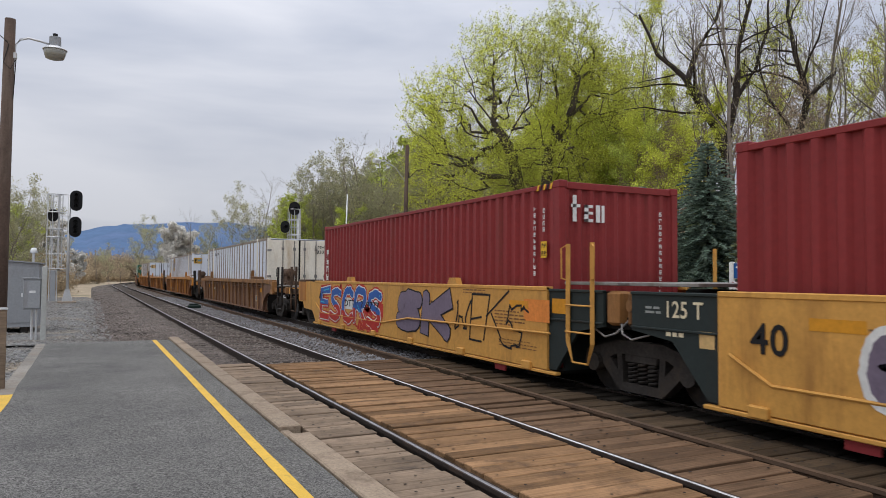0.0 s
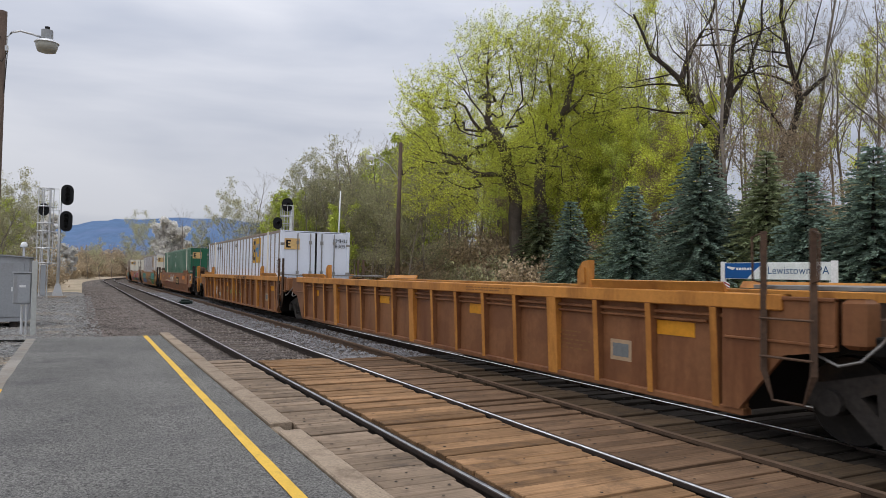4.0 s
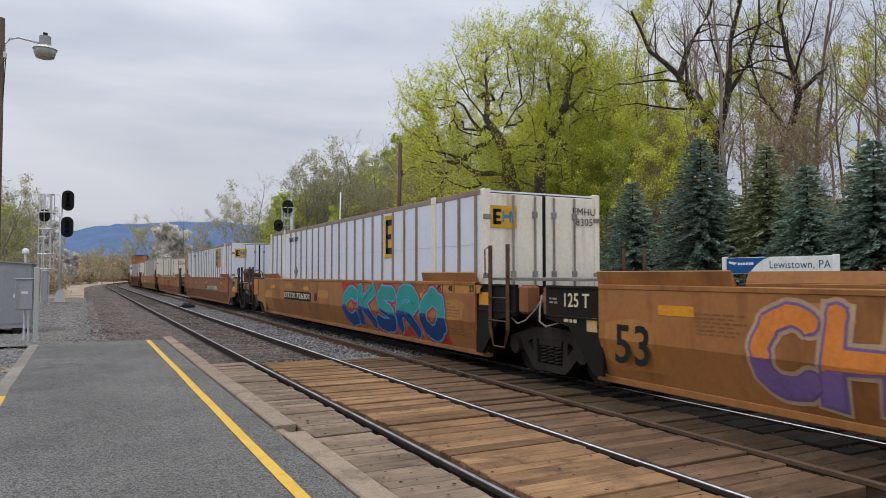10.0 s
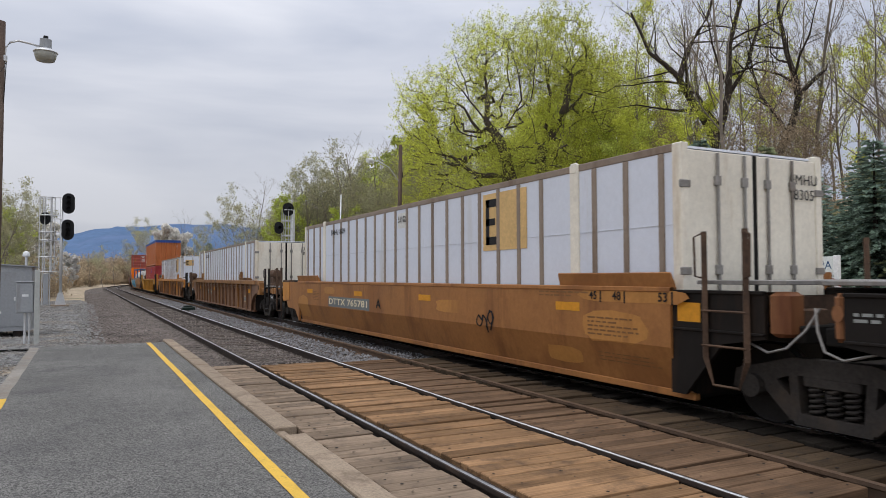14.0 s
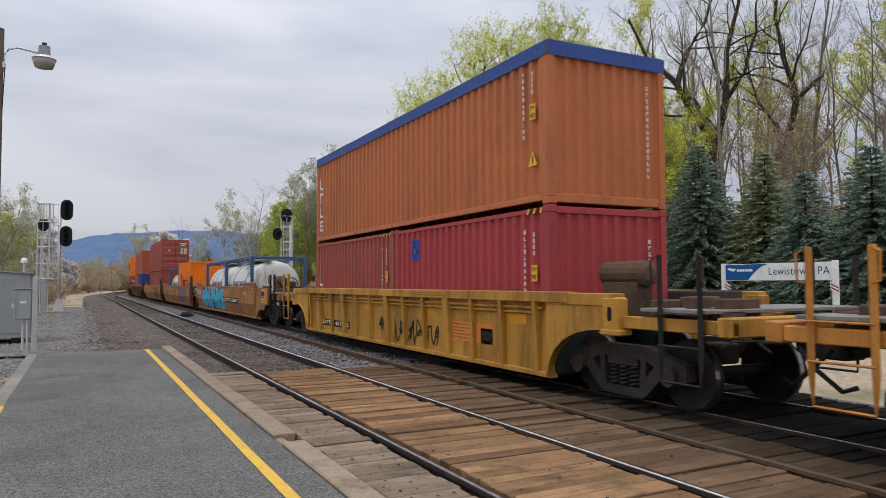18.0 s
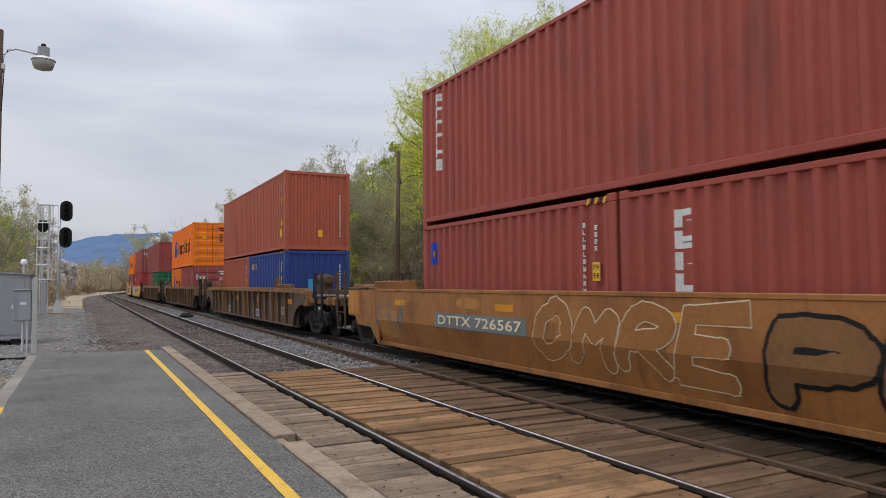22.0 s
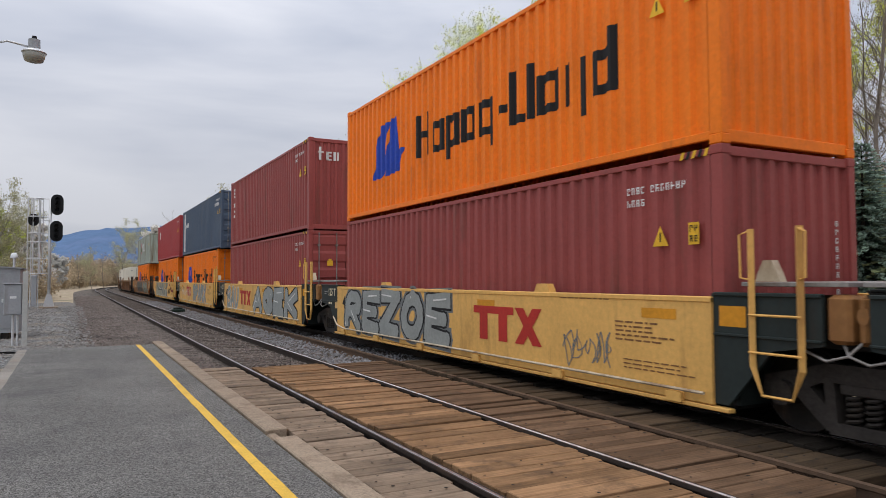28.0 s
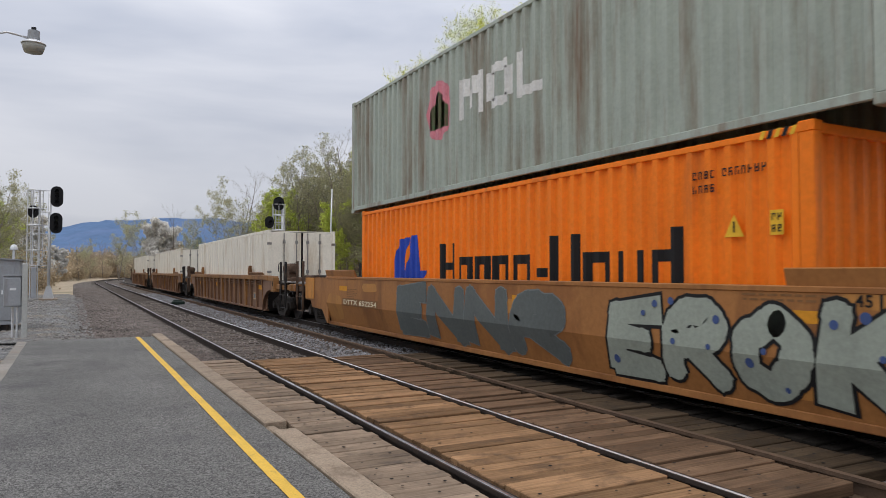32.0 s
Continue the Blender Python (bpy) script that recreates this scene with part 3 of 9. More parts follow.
HALF, WAVE = 1.219, 0.052


def wave(a, b, pitch, depth, fine=0.5):
    """Positions and depths of a trapezoid corrugation from a to b."""
    n = max(1, round((b - a) / pitch))
    p = (b - a) / n
    out = [(a, 0.0)]
    for i in range(n):
        s = a + i * p
        out += [(s + 0.3 * p, 0.0), (s + 0.46 * p, -depth), (s + 0.84 * p, -depth), (s + p, 0.0)]
    return out


def corrugated(a, b, z0, z1, pitch, depth, axis, face, sign):
    """A corrugated sheet along x or y, its outer skin at face, looking towards sign."""
    g = Geo()
    pts = wave(a, b, pitch, depth)
    for p, d in pts:
        w = face + sign * d
        for z in (z0, z1):
            g.v.append((w, p, z) if axis == "y" else (p, w, z))
    g.f = [(2 * i, 2 * i + 2, 2 * i + 3, 2 * i + 1) for i in range(len(pts) - 1)]
    return g


def iso_box(length, height, colour, label, doors=False, roof=None, open_top=False):
    """A corrugated steel shipping container; doors: its leading end has the doors."""
    m = PAINT[colour]
    h = length / 2
    top = thing("shipping_container", label, "container", "containers on the train")
    z0, z1 = 0.15, height - 0.10
    for sx in (-1, 1):
        me = shared(("side", length, height, sx), lambda: corrugated(-h + 0.17, h - 0.17, z0, z1, 0.278, WAVE, "y", sx * (HALF - 0.006), sx), "side_panel", m)
        part("side_panel", me, m, top)
        part("top_rail", shared(("tr", length, height, sx), lambda: Geo().cbox(min(sx * HALF, sx * (HALF - 0.07)), max(sx * HALF, sx * (HALF - 0.07)), -h + 0.16, h - 0.16, height - 0.11, height - 0.035, 0.008), "top_rail", m), m, top)
        part("bottom_rail", shared(("br", length, sx), lambda: Geo().cbox(min(sx * HALF, sx * (HALF - 0.06)), max(sx * HALF, sx * (HALF - 0.06)), -h + 0.16, h - 0.16, 0.06, 0.16, 0.008), "bottom_rail", m), m, top)
        for sy in (-1, 1):
            y0, y1 = sorted((sy * h, sy * (h - 0.17)))
            x0, x1 = sorted((sx * HALF, sx * (HALF - 0.13)))
            part("corner_post", shared(("cp", length, height, sx, sy), lambda: Geo().cbox(x0, x1, y0, y1, 0.11, height - 0.11, 0.012), "corner_post", m), m, top)
            for zz in (0.0, height - 0.118):
                y0c, y1c = sorted((sy * (h + 0.004), sy * (h - 0.178)))
                x0c, x1c = sorted((sx * (HALF + 0.004), sx * (HALF - 0.158)))
                part("corner_casting", shared(("cc", length, height, sx, sy, zz), lambda: Geo().cbox(x0c, x1c, y0c, y1c, zz, zz + 0.118, 0.012).prism([(sy * (h - 0.09) + 0.03 * math.cos(k * 0.785), zz + 0.06 + 0.042 * math.sin(k * 0.785)) for k in range(8)], "x", sx * (HALF + 0.0045), sx * (HALF + 0.006)), "corner_casting", m), m, top)
    for sy in (-1, 1):
        y = sy * (h - 0.02)
        a, b = sorted((y, y - sy * 0.09))
        part("end_header", shared(("eh", length, height, sy), lambda: Geo().cbox(-HALF + 0.13, HALF - 0.13, a, b, height - 0.13, height - 0.02, 0.008), "end_header", m), m, top)
        part("end_sill", shared(("es", length, sy), lambda: Geo().cbox(-HALF + 0.13, HALF - 0.13, a, b, 0.03, 0.17, 0.008), "end_sill", m), m, top)
        if sy < 0 and doors:
            for sx in (-1, 1):
                x0, x1 = sorted((sx * 0.012, sx * (HALF - 0.14)))

                def leaf():
                    z, prof = 0.17, []
                    step = (height - 0.30) / 5
                    for k in range(5):
                        prof += [(-h + 0.05, z), (-h + 0.05, z + 0.3 * step), (-h + 0.022, z + 0.42 * step), (-h + 0.022, z + 0.84 * step)]
                        z += step
                    prof += [(-h + 0.05, height - 0.13), (-h + 0.08, height - 0.13), (-h + 0.08, 0.17)]
                    return Geo().prism(prof, "x", x0, x1)
                d = part("door", shared(("dr", length, height, sx), leaf, "door", m), m, top)
                for k in (0.28, 0.82):
                    x = x0 + (x1 - x0) * (k if sx > 0 else 1 - k)
                    part("lock_bar", shared(("lb", length, height, round(x, 3)), lambda: Geo().tube([(x, -h + 0.012, 0.10), (x, -h + 0.012, height - 0.08)], 0.017, 6).cbox(x - 0.05, x + 0.05, -h + 0.0, -h + 0.035, 0.95, 1.03, 0.004).cbox(x - 0.045, x + 0.045, -h + 0.0, -h + 0.035, 0.35, 0.41, 0.004).cbox(x - 0.045, x + 0.045, -h + 0.0, -h + 0.035, height - 0.5, height - 0.44, 0.004).cbox(x - 0.02, x + 0.32 * sx * -1 if sx < 0 else x + 0.02, -h - 0.006, -h + 0.008, 0.985, 1.005, 0.002), "lock_bar", bar_steel), bar_steel, d)
        else:
            part("end_panel", shared(("ep", length, height, sy), lambda: corrugated(-HALF + 0.13, HALF - 0.13, 0.17, height - 0.13, 0.25, 0.042, "x", sy * (h - 0.035), sy), "end_panel", m), m, top)
    rz = height - 0.03
    if open_top:
        g = Geo()
        n = 14
        for j in range(n + 1):
            y = -h + 0.02 + (2 * h - 0.04) * j / n
            for x, z in ((-HALF - 0.012, height - 0.24), (-HALF - 0.012, height - 0.01), (-0.6, height + 0.01 - 0.03 * (j % 2)), (0.6, height + 0.01 - 0.03 * (j % 2)), (HALF + 0.012, height - 0.01), (HALF + 0.012, height - 0.24)):
                g.v.append((x, y, z + 0.012 * noise.noise((x * 3, y * 2, 0))))
        g.f = [(j * 6 + k, j * 6 + k + 1, j * 6 + 7 + k, j * 6 + 6 + k) for j in range(n) for k in range(5)]
        g.poly([(-HALF - 0.01, -h - 0.006, height - 0.24), (HALF + 0.01, -h - 0.006, height - 0.24), (HALF + 0.01, -h - 0.006, height), (-HALF - 0.01, -h - 0.006, height)])
        part("tarpaulin", g, tarp, top, "blue tarpaulin roof cover")
    else:
        part("roof", shared(("rf", length, height), lambda: Geo().cbox(-HALF + 0.06, HALF - 0.06, -h + 0.16, h - 0.16, rz - 0.03, rz, 0.006), "roof", m), m, top)
    return top


def domestic_box(colour, label, seed=0, front="white"):
    """A 53 foot domestic container: smooth sheets between tan side posts."""
    m, fm = PAINT[colour], PAINT[front]
    pm = {"cream": PAINT["cream"], "dgreen": post_sage}.get(colour, post_tan)
    w, h, height = 1.295, 8.077, 2.90
    top = thing("domestic_container", label, "container", "containers on the train")
    for sx in (-1, 1):
        x0, x1 = sorted((sx * (w - 0.022), sx * (w - 0.05)))
        part("side_sheet", shared(("ds", sx), lambda: Geo().box(x0, x1, -h + 0.1, h - 0.1, 0.12, height - 0.1), "side_sheet", m), m, top)
        x0, x1 = sorted((sx * (w - 0.012), sx * (w - 0.08)))
        rm = pm
        part("top_rail", shared(("dt", sx), lambda: Geo().cbox(x0, x1, -h, h, height - 0.10, height, 0.008), "top_rail", rm), rm, top)
        part("bottom_rail", shared(("db", sx), lambda: Geo().cbox(x0, x1, -h, h, 0.0, 0.14, 0.008), "bottom_rail", rm), rm, top)
        n = 25
        for k in range(n):
            y = -h + 0.35 + (2 * h - 0.7) * k / (n - 1)
            if min(abs(y - 6.0), abs(y + 6.0)) < 0.25 or (sx > 0 and k % 8):
                continue
            ob = part("side_post", shared(("dp", sx), lambda: Geo().cbox(min(sx * (w - 0.03), sx * w), max(sx * (w - 0.03), sx * w), -0.05, 0.05, 0.13, height - 0.1, 0.012), "side_post", pm), pm, top)
            ob.matrix_basis = pose(0, y, 0)
        if sx < 0 and colour == "white":
            part("sheet_seam", shared("dq", lambda: Geo().box(-w + 0.016, -w + 0.03, -h + 0.15, h - 0.15, 0.985, 0.993).box(-w + 0.016, -w + 0.03, -h + 0.15, h - 0.15, 1.905, 1.913), "sheet_seam", seam_grey), seam_grey, top)["kind"] = "stuff"
        for y in (-6.0, 6.0):
            ob = part("lifting_post", shared(("dl", sx), lambda: Geo().cbox(min(sx * (w - 0.03), sx * (w + 0.006)), max(sx * (w - 0.03), sx * (w + 0.006)), -0.1, 0.1, 0.0, height + 0.012, 0.01).cbox(min(sx * (w - 0.03), sx * (w + 0.012)), max(sx * (w - 0.03), sx * (w + 0.012)), -0.07, 0.07, height - 0.12, height + 0.03, 0.01), "lifting_post", PAINT["cream"]), PAINT["cream"], top)
            ob.matrix_basis = pose(0, y, 0)
        for sy in (-1, 1):
            a, b = sorted((sy * (h + 0.002), sy * (h - 0.16)))
            x0c, x1c = sorted((sx * (w + 0.001), sx * (w - 0.12)))
            part("corner_post", shared(("dc", sx, sy), lambda: Geo().cbox(x0c, x1c, a, b, 0.0, height - 0.0, 0.012), "corner_post", fm), fm, top)
    part("roof", shared("dr", lambda: Geo().box(-w + 0.06, w - 0.06, -h + 0.1, h - 0.1, height - 0.05, height - 0.02), "roof", m), m, top)
    part("end_panel", shared("dn", lambda: Geo().box(-w + 0.1, w - 0.1, h - 0.08, h - 0.03, 0.0, height - 0.02), "end_panel", m), m, top)
    # black strip set in to stand for the dark gap where the doors meet
    part("door_seal", shared("dgap", lambda: Geo().box(-0.035, 0.035, -h + 0.022, -h + 0.05, 0.06, height - 0.08), "door_seal", black), black, top, "black strip standing for the dark gap between the doors")
    for sx in (-1, 1):
        x0, x1 = sorted((sx * 0.036, sx * (w - 0.12)))
        d = part("door", shared(("dd", sx), lambda: Geo().cbox(x0, x1, -h + 0.02, -h + 0.07, 0.06, height - 0.08, 0.008), "door", fm), fm, top)
        for k in (0.12, 0.62):
            x = sx * (0.1 + k * 0.95)
            part("lock_bar", shared(("dk", sx, k), lambda: Geo().tube([(x, -h - 0.004, 0.08), (x, -h - 0.004, height - 0.1)], 0.02, 6).cbox(x - 0.05, x + 0.05, -h - 0.02, -h + 0.03, 0.5, 0.62, 0.006).cbox(x - 0.05, x + 0.05, -h - 0.02, -h + 0.03, height - 0.5, height - 0.38, 0.006).cbox(x - 0.05, x + 0.05, -h - 0.02, -h + 0.03, 1.3, 1.42, 0.006), "lock_bar", bar_steel), bar_steel, d)
        for z in (0.35, 1.3, 2.35):
            x = sx * (w - 0.14)
            part("hinge", shared(("dh", sx, z), lambda: Geo().cbox(min(x, x + sx * 0.16), max(x, x + sx * 0.16), -h - 0.012, -h + 0.03, z, z + 0.09, 0.006), "hinge", bar_steel), bar_steel, d)
    return top


def tank_box(label):
    """A 20 foot tank container: a white insulated tank in a blue frame."""
    h, height = 3.029, 2.55
    top = thing("tank_container", label, "tank container", "containers on the train")
    g = Geo()
    ring = [(-2.85, 0.35), (-2.82, 0.7), (-2.72, 0.95), (-2.5, 1.09), (-2.2, 1.12), (2.2, 1.12), (2.5, 1.09), (2.72, 0.95), (2.82, 0.7), (2.85, 0.35)]
    g.tube([(0, y, 1.25) for y, _ in ring], [r for _, r in ring], 28)
    part("tank", g, tank_white, top, "white insulated tank shell with rust runs", smooth=True)
    part("walkway", Geo().cbox(-0.55, -0.2, -2.7, 2.7, 2.40, 2.43, 0.006).cbox(-0.9, 0.2, -0.6, 0.6, 2.36, 2.40, 0.006), bar_steel, top)
    for y in (-1.4, 1.4):
        part("band", Geo().tube([(1.128 * math.cos(a), y, 1.25 + 1.128 * math.sin(a)) for a in [k * math.pi / 12 for k in range(25)]], 0.014, 5), steel_dark, top)
    for sy in (-1, 1):
        for sx in (-1, 1):
            a, b = sorted((sy * h, sy * (h - 0.13)))
            x0, x1 = sorted((sx * HALF, sx * (HALF - 0.13)))
            part("post", Geo().cbox(x0, x1, a, b, 0, height, 0.012), frame_blue, top)
            part("brace", Geo().tube([(sx * (HALF - 0.06), sy * (h - 0.07), 1.0), (sx * 0.2, sy * (h - 0.07), 0.1)], 0.05, 6), frame_blue, top)
        a, b = sorted((sy * h, sy * (h - 0.1)))
        part("cross_rail", Geo().cbox(-HALF + 0.12, HALF - 0.12, a, b, height - 0.13, height - 0.01, 0.01), frame_blue, top)
        part("cross_rail", Geo().cbox(-HALF + 0.12, HALF - 0.12, a, b, 0.02, 0.15, 0.01), frame_blue, top)
    for sx in (-1, 1):
        x0, x1 = sorted((sx * HALF, sx * (HALF - 0.08)))
        part("side_rail", Geo().cbox(x0, x1, -h + 0.12, h - 0.12, height - 0.11, height - 0.01, 0.01), frame_blue, top)
        for k in range(5):
            y = -2.2 + 1.1 * k
            part("bracket", Geo().cbox(x0, x1, y - 0.05, y + 0.05, height - 0.2, height - 0.1, 0.006), frame_blue, top)
    return top


# ---- wells ----
def truck(parent, y):
    """A two-axle truck: side frames with springs, and wheels."""
    def frame_mesh(sx):
        g = Geo()
        x0, x1 = sorted((sx * 0.95, sx * 1.11))
        g.prism([(-1.16, 0.40), (-1.12, 0.60), (-0.72, 0.70), (-0.42, 0.78), (0.42, 0.78), (0.72, 0.70), (1.12, 0.60), (1.16, 0.40), (0.98, 0.34), (0.80, 0.44), (0.50, 0.58), (0.36, 0.60), (-0.36, 0.60), (-0.50, 0.58), (-0.80, 0.44), (-0.98, 0.34)], "x", x0, x1)
        for s in (-1, 1):
            g.prism([(s * 0.80, 0.46), (s * 0.62, 0.54), (s * 0.36, 0.30), (s * 0.36, 0.16), (s * 0.44, 0.13)], "x", x0, x1)
            g.prism([(s * 0.36, 0.60), (s * 0.46, 0.60), (s * 0.42, 0.14), (s * 0.32, 0.14)], "x", x0, x1)
            g.tube([(sx * 0.9, s * 0.89, 0.44), (sx * 1.18, s * 0.89, 0.44)], 0.13, 12)
        g.prism([(-0.45, 0.22), (-0.4, 0.10), (0.4, 0.10), (0.45, 0.22)], "x", x0, x1)
        g.cbox(x0, x1 + 0.02, -0.3, 0.3, 0.5, 0.6, 0.01)
        return g
    first = None
    for sx in (-1, 1):
        f = part("side_frame", shared(("sf", sx), lambda: frame_mesh(sx), "side_frame", truck_mat), truck_mat, parent)
        f.matrix_basis = pose(0, y, 0)
        if sx < 0:
            first = f
        for k in range(3) if sx < 0 else ():
            pts = [(sx * 1.05 + 0.06 * math.cos(a), -0.19 + 0.19 * k + 0.06 * math.sin(a), 0.23 + 0.27 * a / 31.4) for a in [0.52 * j for j in range(61)]]
            part("spring", shared(("sg", sx, k), lambda: Geo().tube(pts, 0.019, 5), "spring", truck_mat), truck_mat, f)
    part("bolster", shared("bo", lambda: Geo().cbox(-0.95, 0.95, -0.2, 0.2, 0.42, 0.72, 0.02), "bolster", truck_mat), truck_mat, parent).matrix_basis = pose(0, y, 0)
    for ay in (-0.89, 0.89):
        ax = part("axle", shared("ax", lambda: Geo().tube([(-1.0, 0, 0.44), (1.0, 0, 0.44)], 0.08, 10), "axle", wheel_mat), wheel_mat, parent)
        ax.matrix_basis = pose(0, y + ay, 0)
        for sx in (-1, 1):
            def wheel():
                g = Geo()
                ring = [(0.69, 0.10), (0.69, 0.14), (0.715, 0.36), (0.70, 0.38), (0.68, 0.455), (0.71, 0.46), (0.72, 0.44), (0.815, 0.435), (0.815, 0.37), (0.76, 0.34), (0.77, 0.15), (0.83, 0.13), (0.83, 0.07)]
                g.tube([(sx * x, 0, 0.44) for x, _ in ring], [r for _, r in ring], 28)
                return g
            part("wheel", shared(("wh", sx), wheel, "wheel", wheel_mat), wheel_mat, ax)
            part("tread", shared(("td", sx), lambda: Geo().tube([(sx * 0.725, 0, 0.44), (sx * 0.812, 0, 0.44)], 0.4405, 28, caps=False), "tread", tread_mat), tread_mat, ax, "bright worn wheel tread")
    return first


def well_car(kind, size, body, trim, label, front, rear, seed=0):
    """One well of a stack car, its middle at the origin, running towards -y. kind: ribbed or smooth; front, rear: joint (shares a truck) or end."""
    m, tm = PAINT[body], PAINT[trim]
    dark = PAINT["dark"] if size == 40 else PAINT["soot"]
    h = {53: 8.35, 40: 6.35}[size]
    top = thing("well_car", label, "rail car", "cars of the train")
    rr = random.Random(seed)
    half = 1.475
    low = 0.08 if size == 40 and kind == "smooth" and seed >= 22 else 0.0
    for sx in (-1, 1):
        if kind == "ribbed":
            x0, x1 = sorted((sx * (half - 0.12), sx * (half - 0.15)))
            part("side_wall", shared(("rw", size, sx), lambda: Geo().box(x0, x1, -h, h, 0.22, 1.34), "side_wall", m), m, top)
            x0, x1 = sorted((sx * half, sx * (half - 0.18)))
            part("top_chord", shared(("rc", size, sx), lambda: Geo().cbox(x0, x1, -h - 0.5, h + 0.5, 1.32, 1.485, 0.012), "top_chord", tm), tm, top)
            x0, x1 = sorted((sx * (half - 0.06), sx * (half - 0.2)))
            part("bottom_chord", shared(("rb", size, sx), lambda: Geo().cbox(x0, x1, -h, h, 0.19, 0.27, 0.01), "bottom_chord", m), m, top)
            n = {53: 17, 40: 13}[size]
            if sx > 0:
                def far_ribs():
                    g = Geo()
                    for k in range(n):
                        y = -h + 0.35 + (2 * h - 0.7) * k / (n - 1)
                        g.prism([(half - 0.13, 1.33), (half - 0.005, 1.33), (half - 0.03, 0.9), (half - 0.06, 0.22), (half - 0.13, 0.22)], "y", y - 0.045, y + 0.045)
                    return g
                part("ribs", shared(("fr", size), far_ribs, "ribs", m), m, top)["kind"] = "stuff"
            for k in range(n if sx < 0 else 0):
                y = -h + 0.35 + (2 * h - 0.7) * k / (n - 1)
                wide = 0.11 if k in (3, n // 2, n - 4) else 0.045
                ob = part("rib", shared(("ri", sx, wide), lambda: Geo().prism([(sx * (half - 0.13), 1.33), (sx * (half - 0.005), 1.33), (sx * (half - 0.03), 0.9), (sx * (half - 0.06), 0.22), (sx * (half - 0.13), 0.22)], "y", -wide, wide), "rib", tm if wide > 0.1 else m), tm if wide > 0.1 else m, top)
                ob.matrix_basis = pose(0, y, 0)
                if wide < 0.1 and sx < 0:
                    e = part("rib_edge", shared(("re", sx), lambda: Geo().prism([(sx * (half - 0.004), 1.32), (sx * (half + 0.002), 1.32), (sx * (half - 0.023), 0.9), (sx * (half - 0.053), 0.24), (sx * (half - 0.06), 0.24), (sx * (half - 0.03), 0.9)], "y", -0.045, 0.045), "rib_edge", tm), tm, ob)
        else:
            prof = [(half, 1.485 - low), (half, 0.25), (half - 0.02, 0.235), (half - 0.05, 0.25), (half - 0.05, 1.485 - low)] if size == 40 else [(half, 1.485), (half, 0.78), (half - 0.17, 0.24), (half - 0.2, 0.24), (half - 0.05, 0.78), (half - 0.05, 1.485)]
            part("side_wall", shared(("sw", size, sx, low), lambda: Geo().prism([(sx * x, z) for x, z in prof], "y", -h + 0.22, h - 0.22), "side_wall", m), m, top)
            x0, x1 = sorted((sx * (half + 0.012), sx * (half - 0.12)))
            part("top_chord", shared(("sc", size, sx, low), lambda: Geo().cbox(x0, x1, -h + 0.22, h - 0.22, 1.43 - low, 1.495 - low, 0.01), "top_chord", tm), tm, top)
            x0, x1 = sorted((sx * (half - 0.15), sx * (half - 0.24))) if size == 53 else sorted((sx * (half + 0.004), sx * (half - 0.1)))
            part("bottom_chord", shared(("sb", size, sx), lambda: Geo().cbox(x0, x1, -h, h, 0.18, 0.27 if size == 53 else 0.23, 0.01), "bottom_chord", m), m, top)
        if kind == "ribbed" and sx < 0:
            part("side_pipe", shared(("rp", size), lambda: Geo().tube([(-half + 0.08, -h + 0.2, 1.23), (-half + 0.08, h - 0.2, 1.23)], 0.024, 7).tube([(-half + 0.085, -h + 0.5, 1.15), (-half + 0.085, h - 0.5, 1.15)], 0.018, 7), "side_pipe", m), m, top)
            for y in (-h + 2.62, h - 2.62) if size == 53 else ():
                part("lock_casting", shared("lkc", lambda: Geo().prism([(-0.13, 1.48), (0.13, 1.48), (0.12, 1.72), (0.02, 1.84), (-0.12, 1.86)], "x", -half + 0.02, -half + 0.12).prism([(-0.06, 1.55), (0.05, 1.55), (0.03, 1.74), (-0.05, 1.76)], "x", -half + 0.0, -half + 0.021), "lock_casting", tm), tm, top).matrix_basis = pose(0, y, 0)
        # raised guide flaps by the ends of the well
        for sy in (-1, 1) if size == 53 else ():
            a, b = sorted((sy * (h - 0.2), sy * (h - 2.4)))
            hi = 0.17 if kind == "smooth" else 0.1
            part("guide_flap", shared(("gf", kind, size, sx, sy), lambda: Geo().prism([(sx * (half - 0.02), 1.49), (sx * (half + 0.02), 1.49 + hi), (sx * (half - 0.0), 1.50 + hi), (sx * (half - 0.08), 1.5)], "y", a, b), "guide_flap", tm), tm, top)
        if size == 40 and kind == "smooth" and seed < 2:
            part("side_pipe", shared(("sp", sx), lambda: Geo().tube([(sx * (half + 0.035), -h + 0.1, 0.80), (sx * (half + 0.035), -1.0, 0.74), (sx * (half + 0.0), 0.6, 0.55), (sx * (half + 0.0), h - 0.9, 0.55), (sx * (half + 0.035), h - 0.4, 0.82)], 0.02, 6), "side_pipe", tm), tm, top)
        if size == 40 and kind == "smooth" and seed >= 22 and sx < 0:
            part("side_pipe", shared(("lp", sx), lambda: Geo().tube([(-half - 0.045, -h + 0.3, 0.36), (-half - 0.045, h - 0.8, 0.36), (-half - 0.05, h - 0.35, 0.42), (-half - 0.02, h + 0.05, 0.62)], 0.019, 6), "side_pipe", guide_mat), guide_mat, top, "pale steel train line pipe")
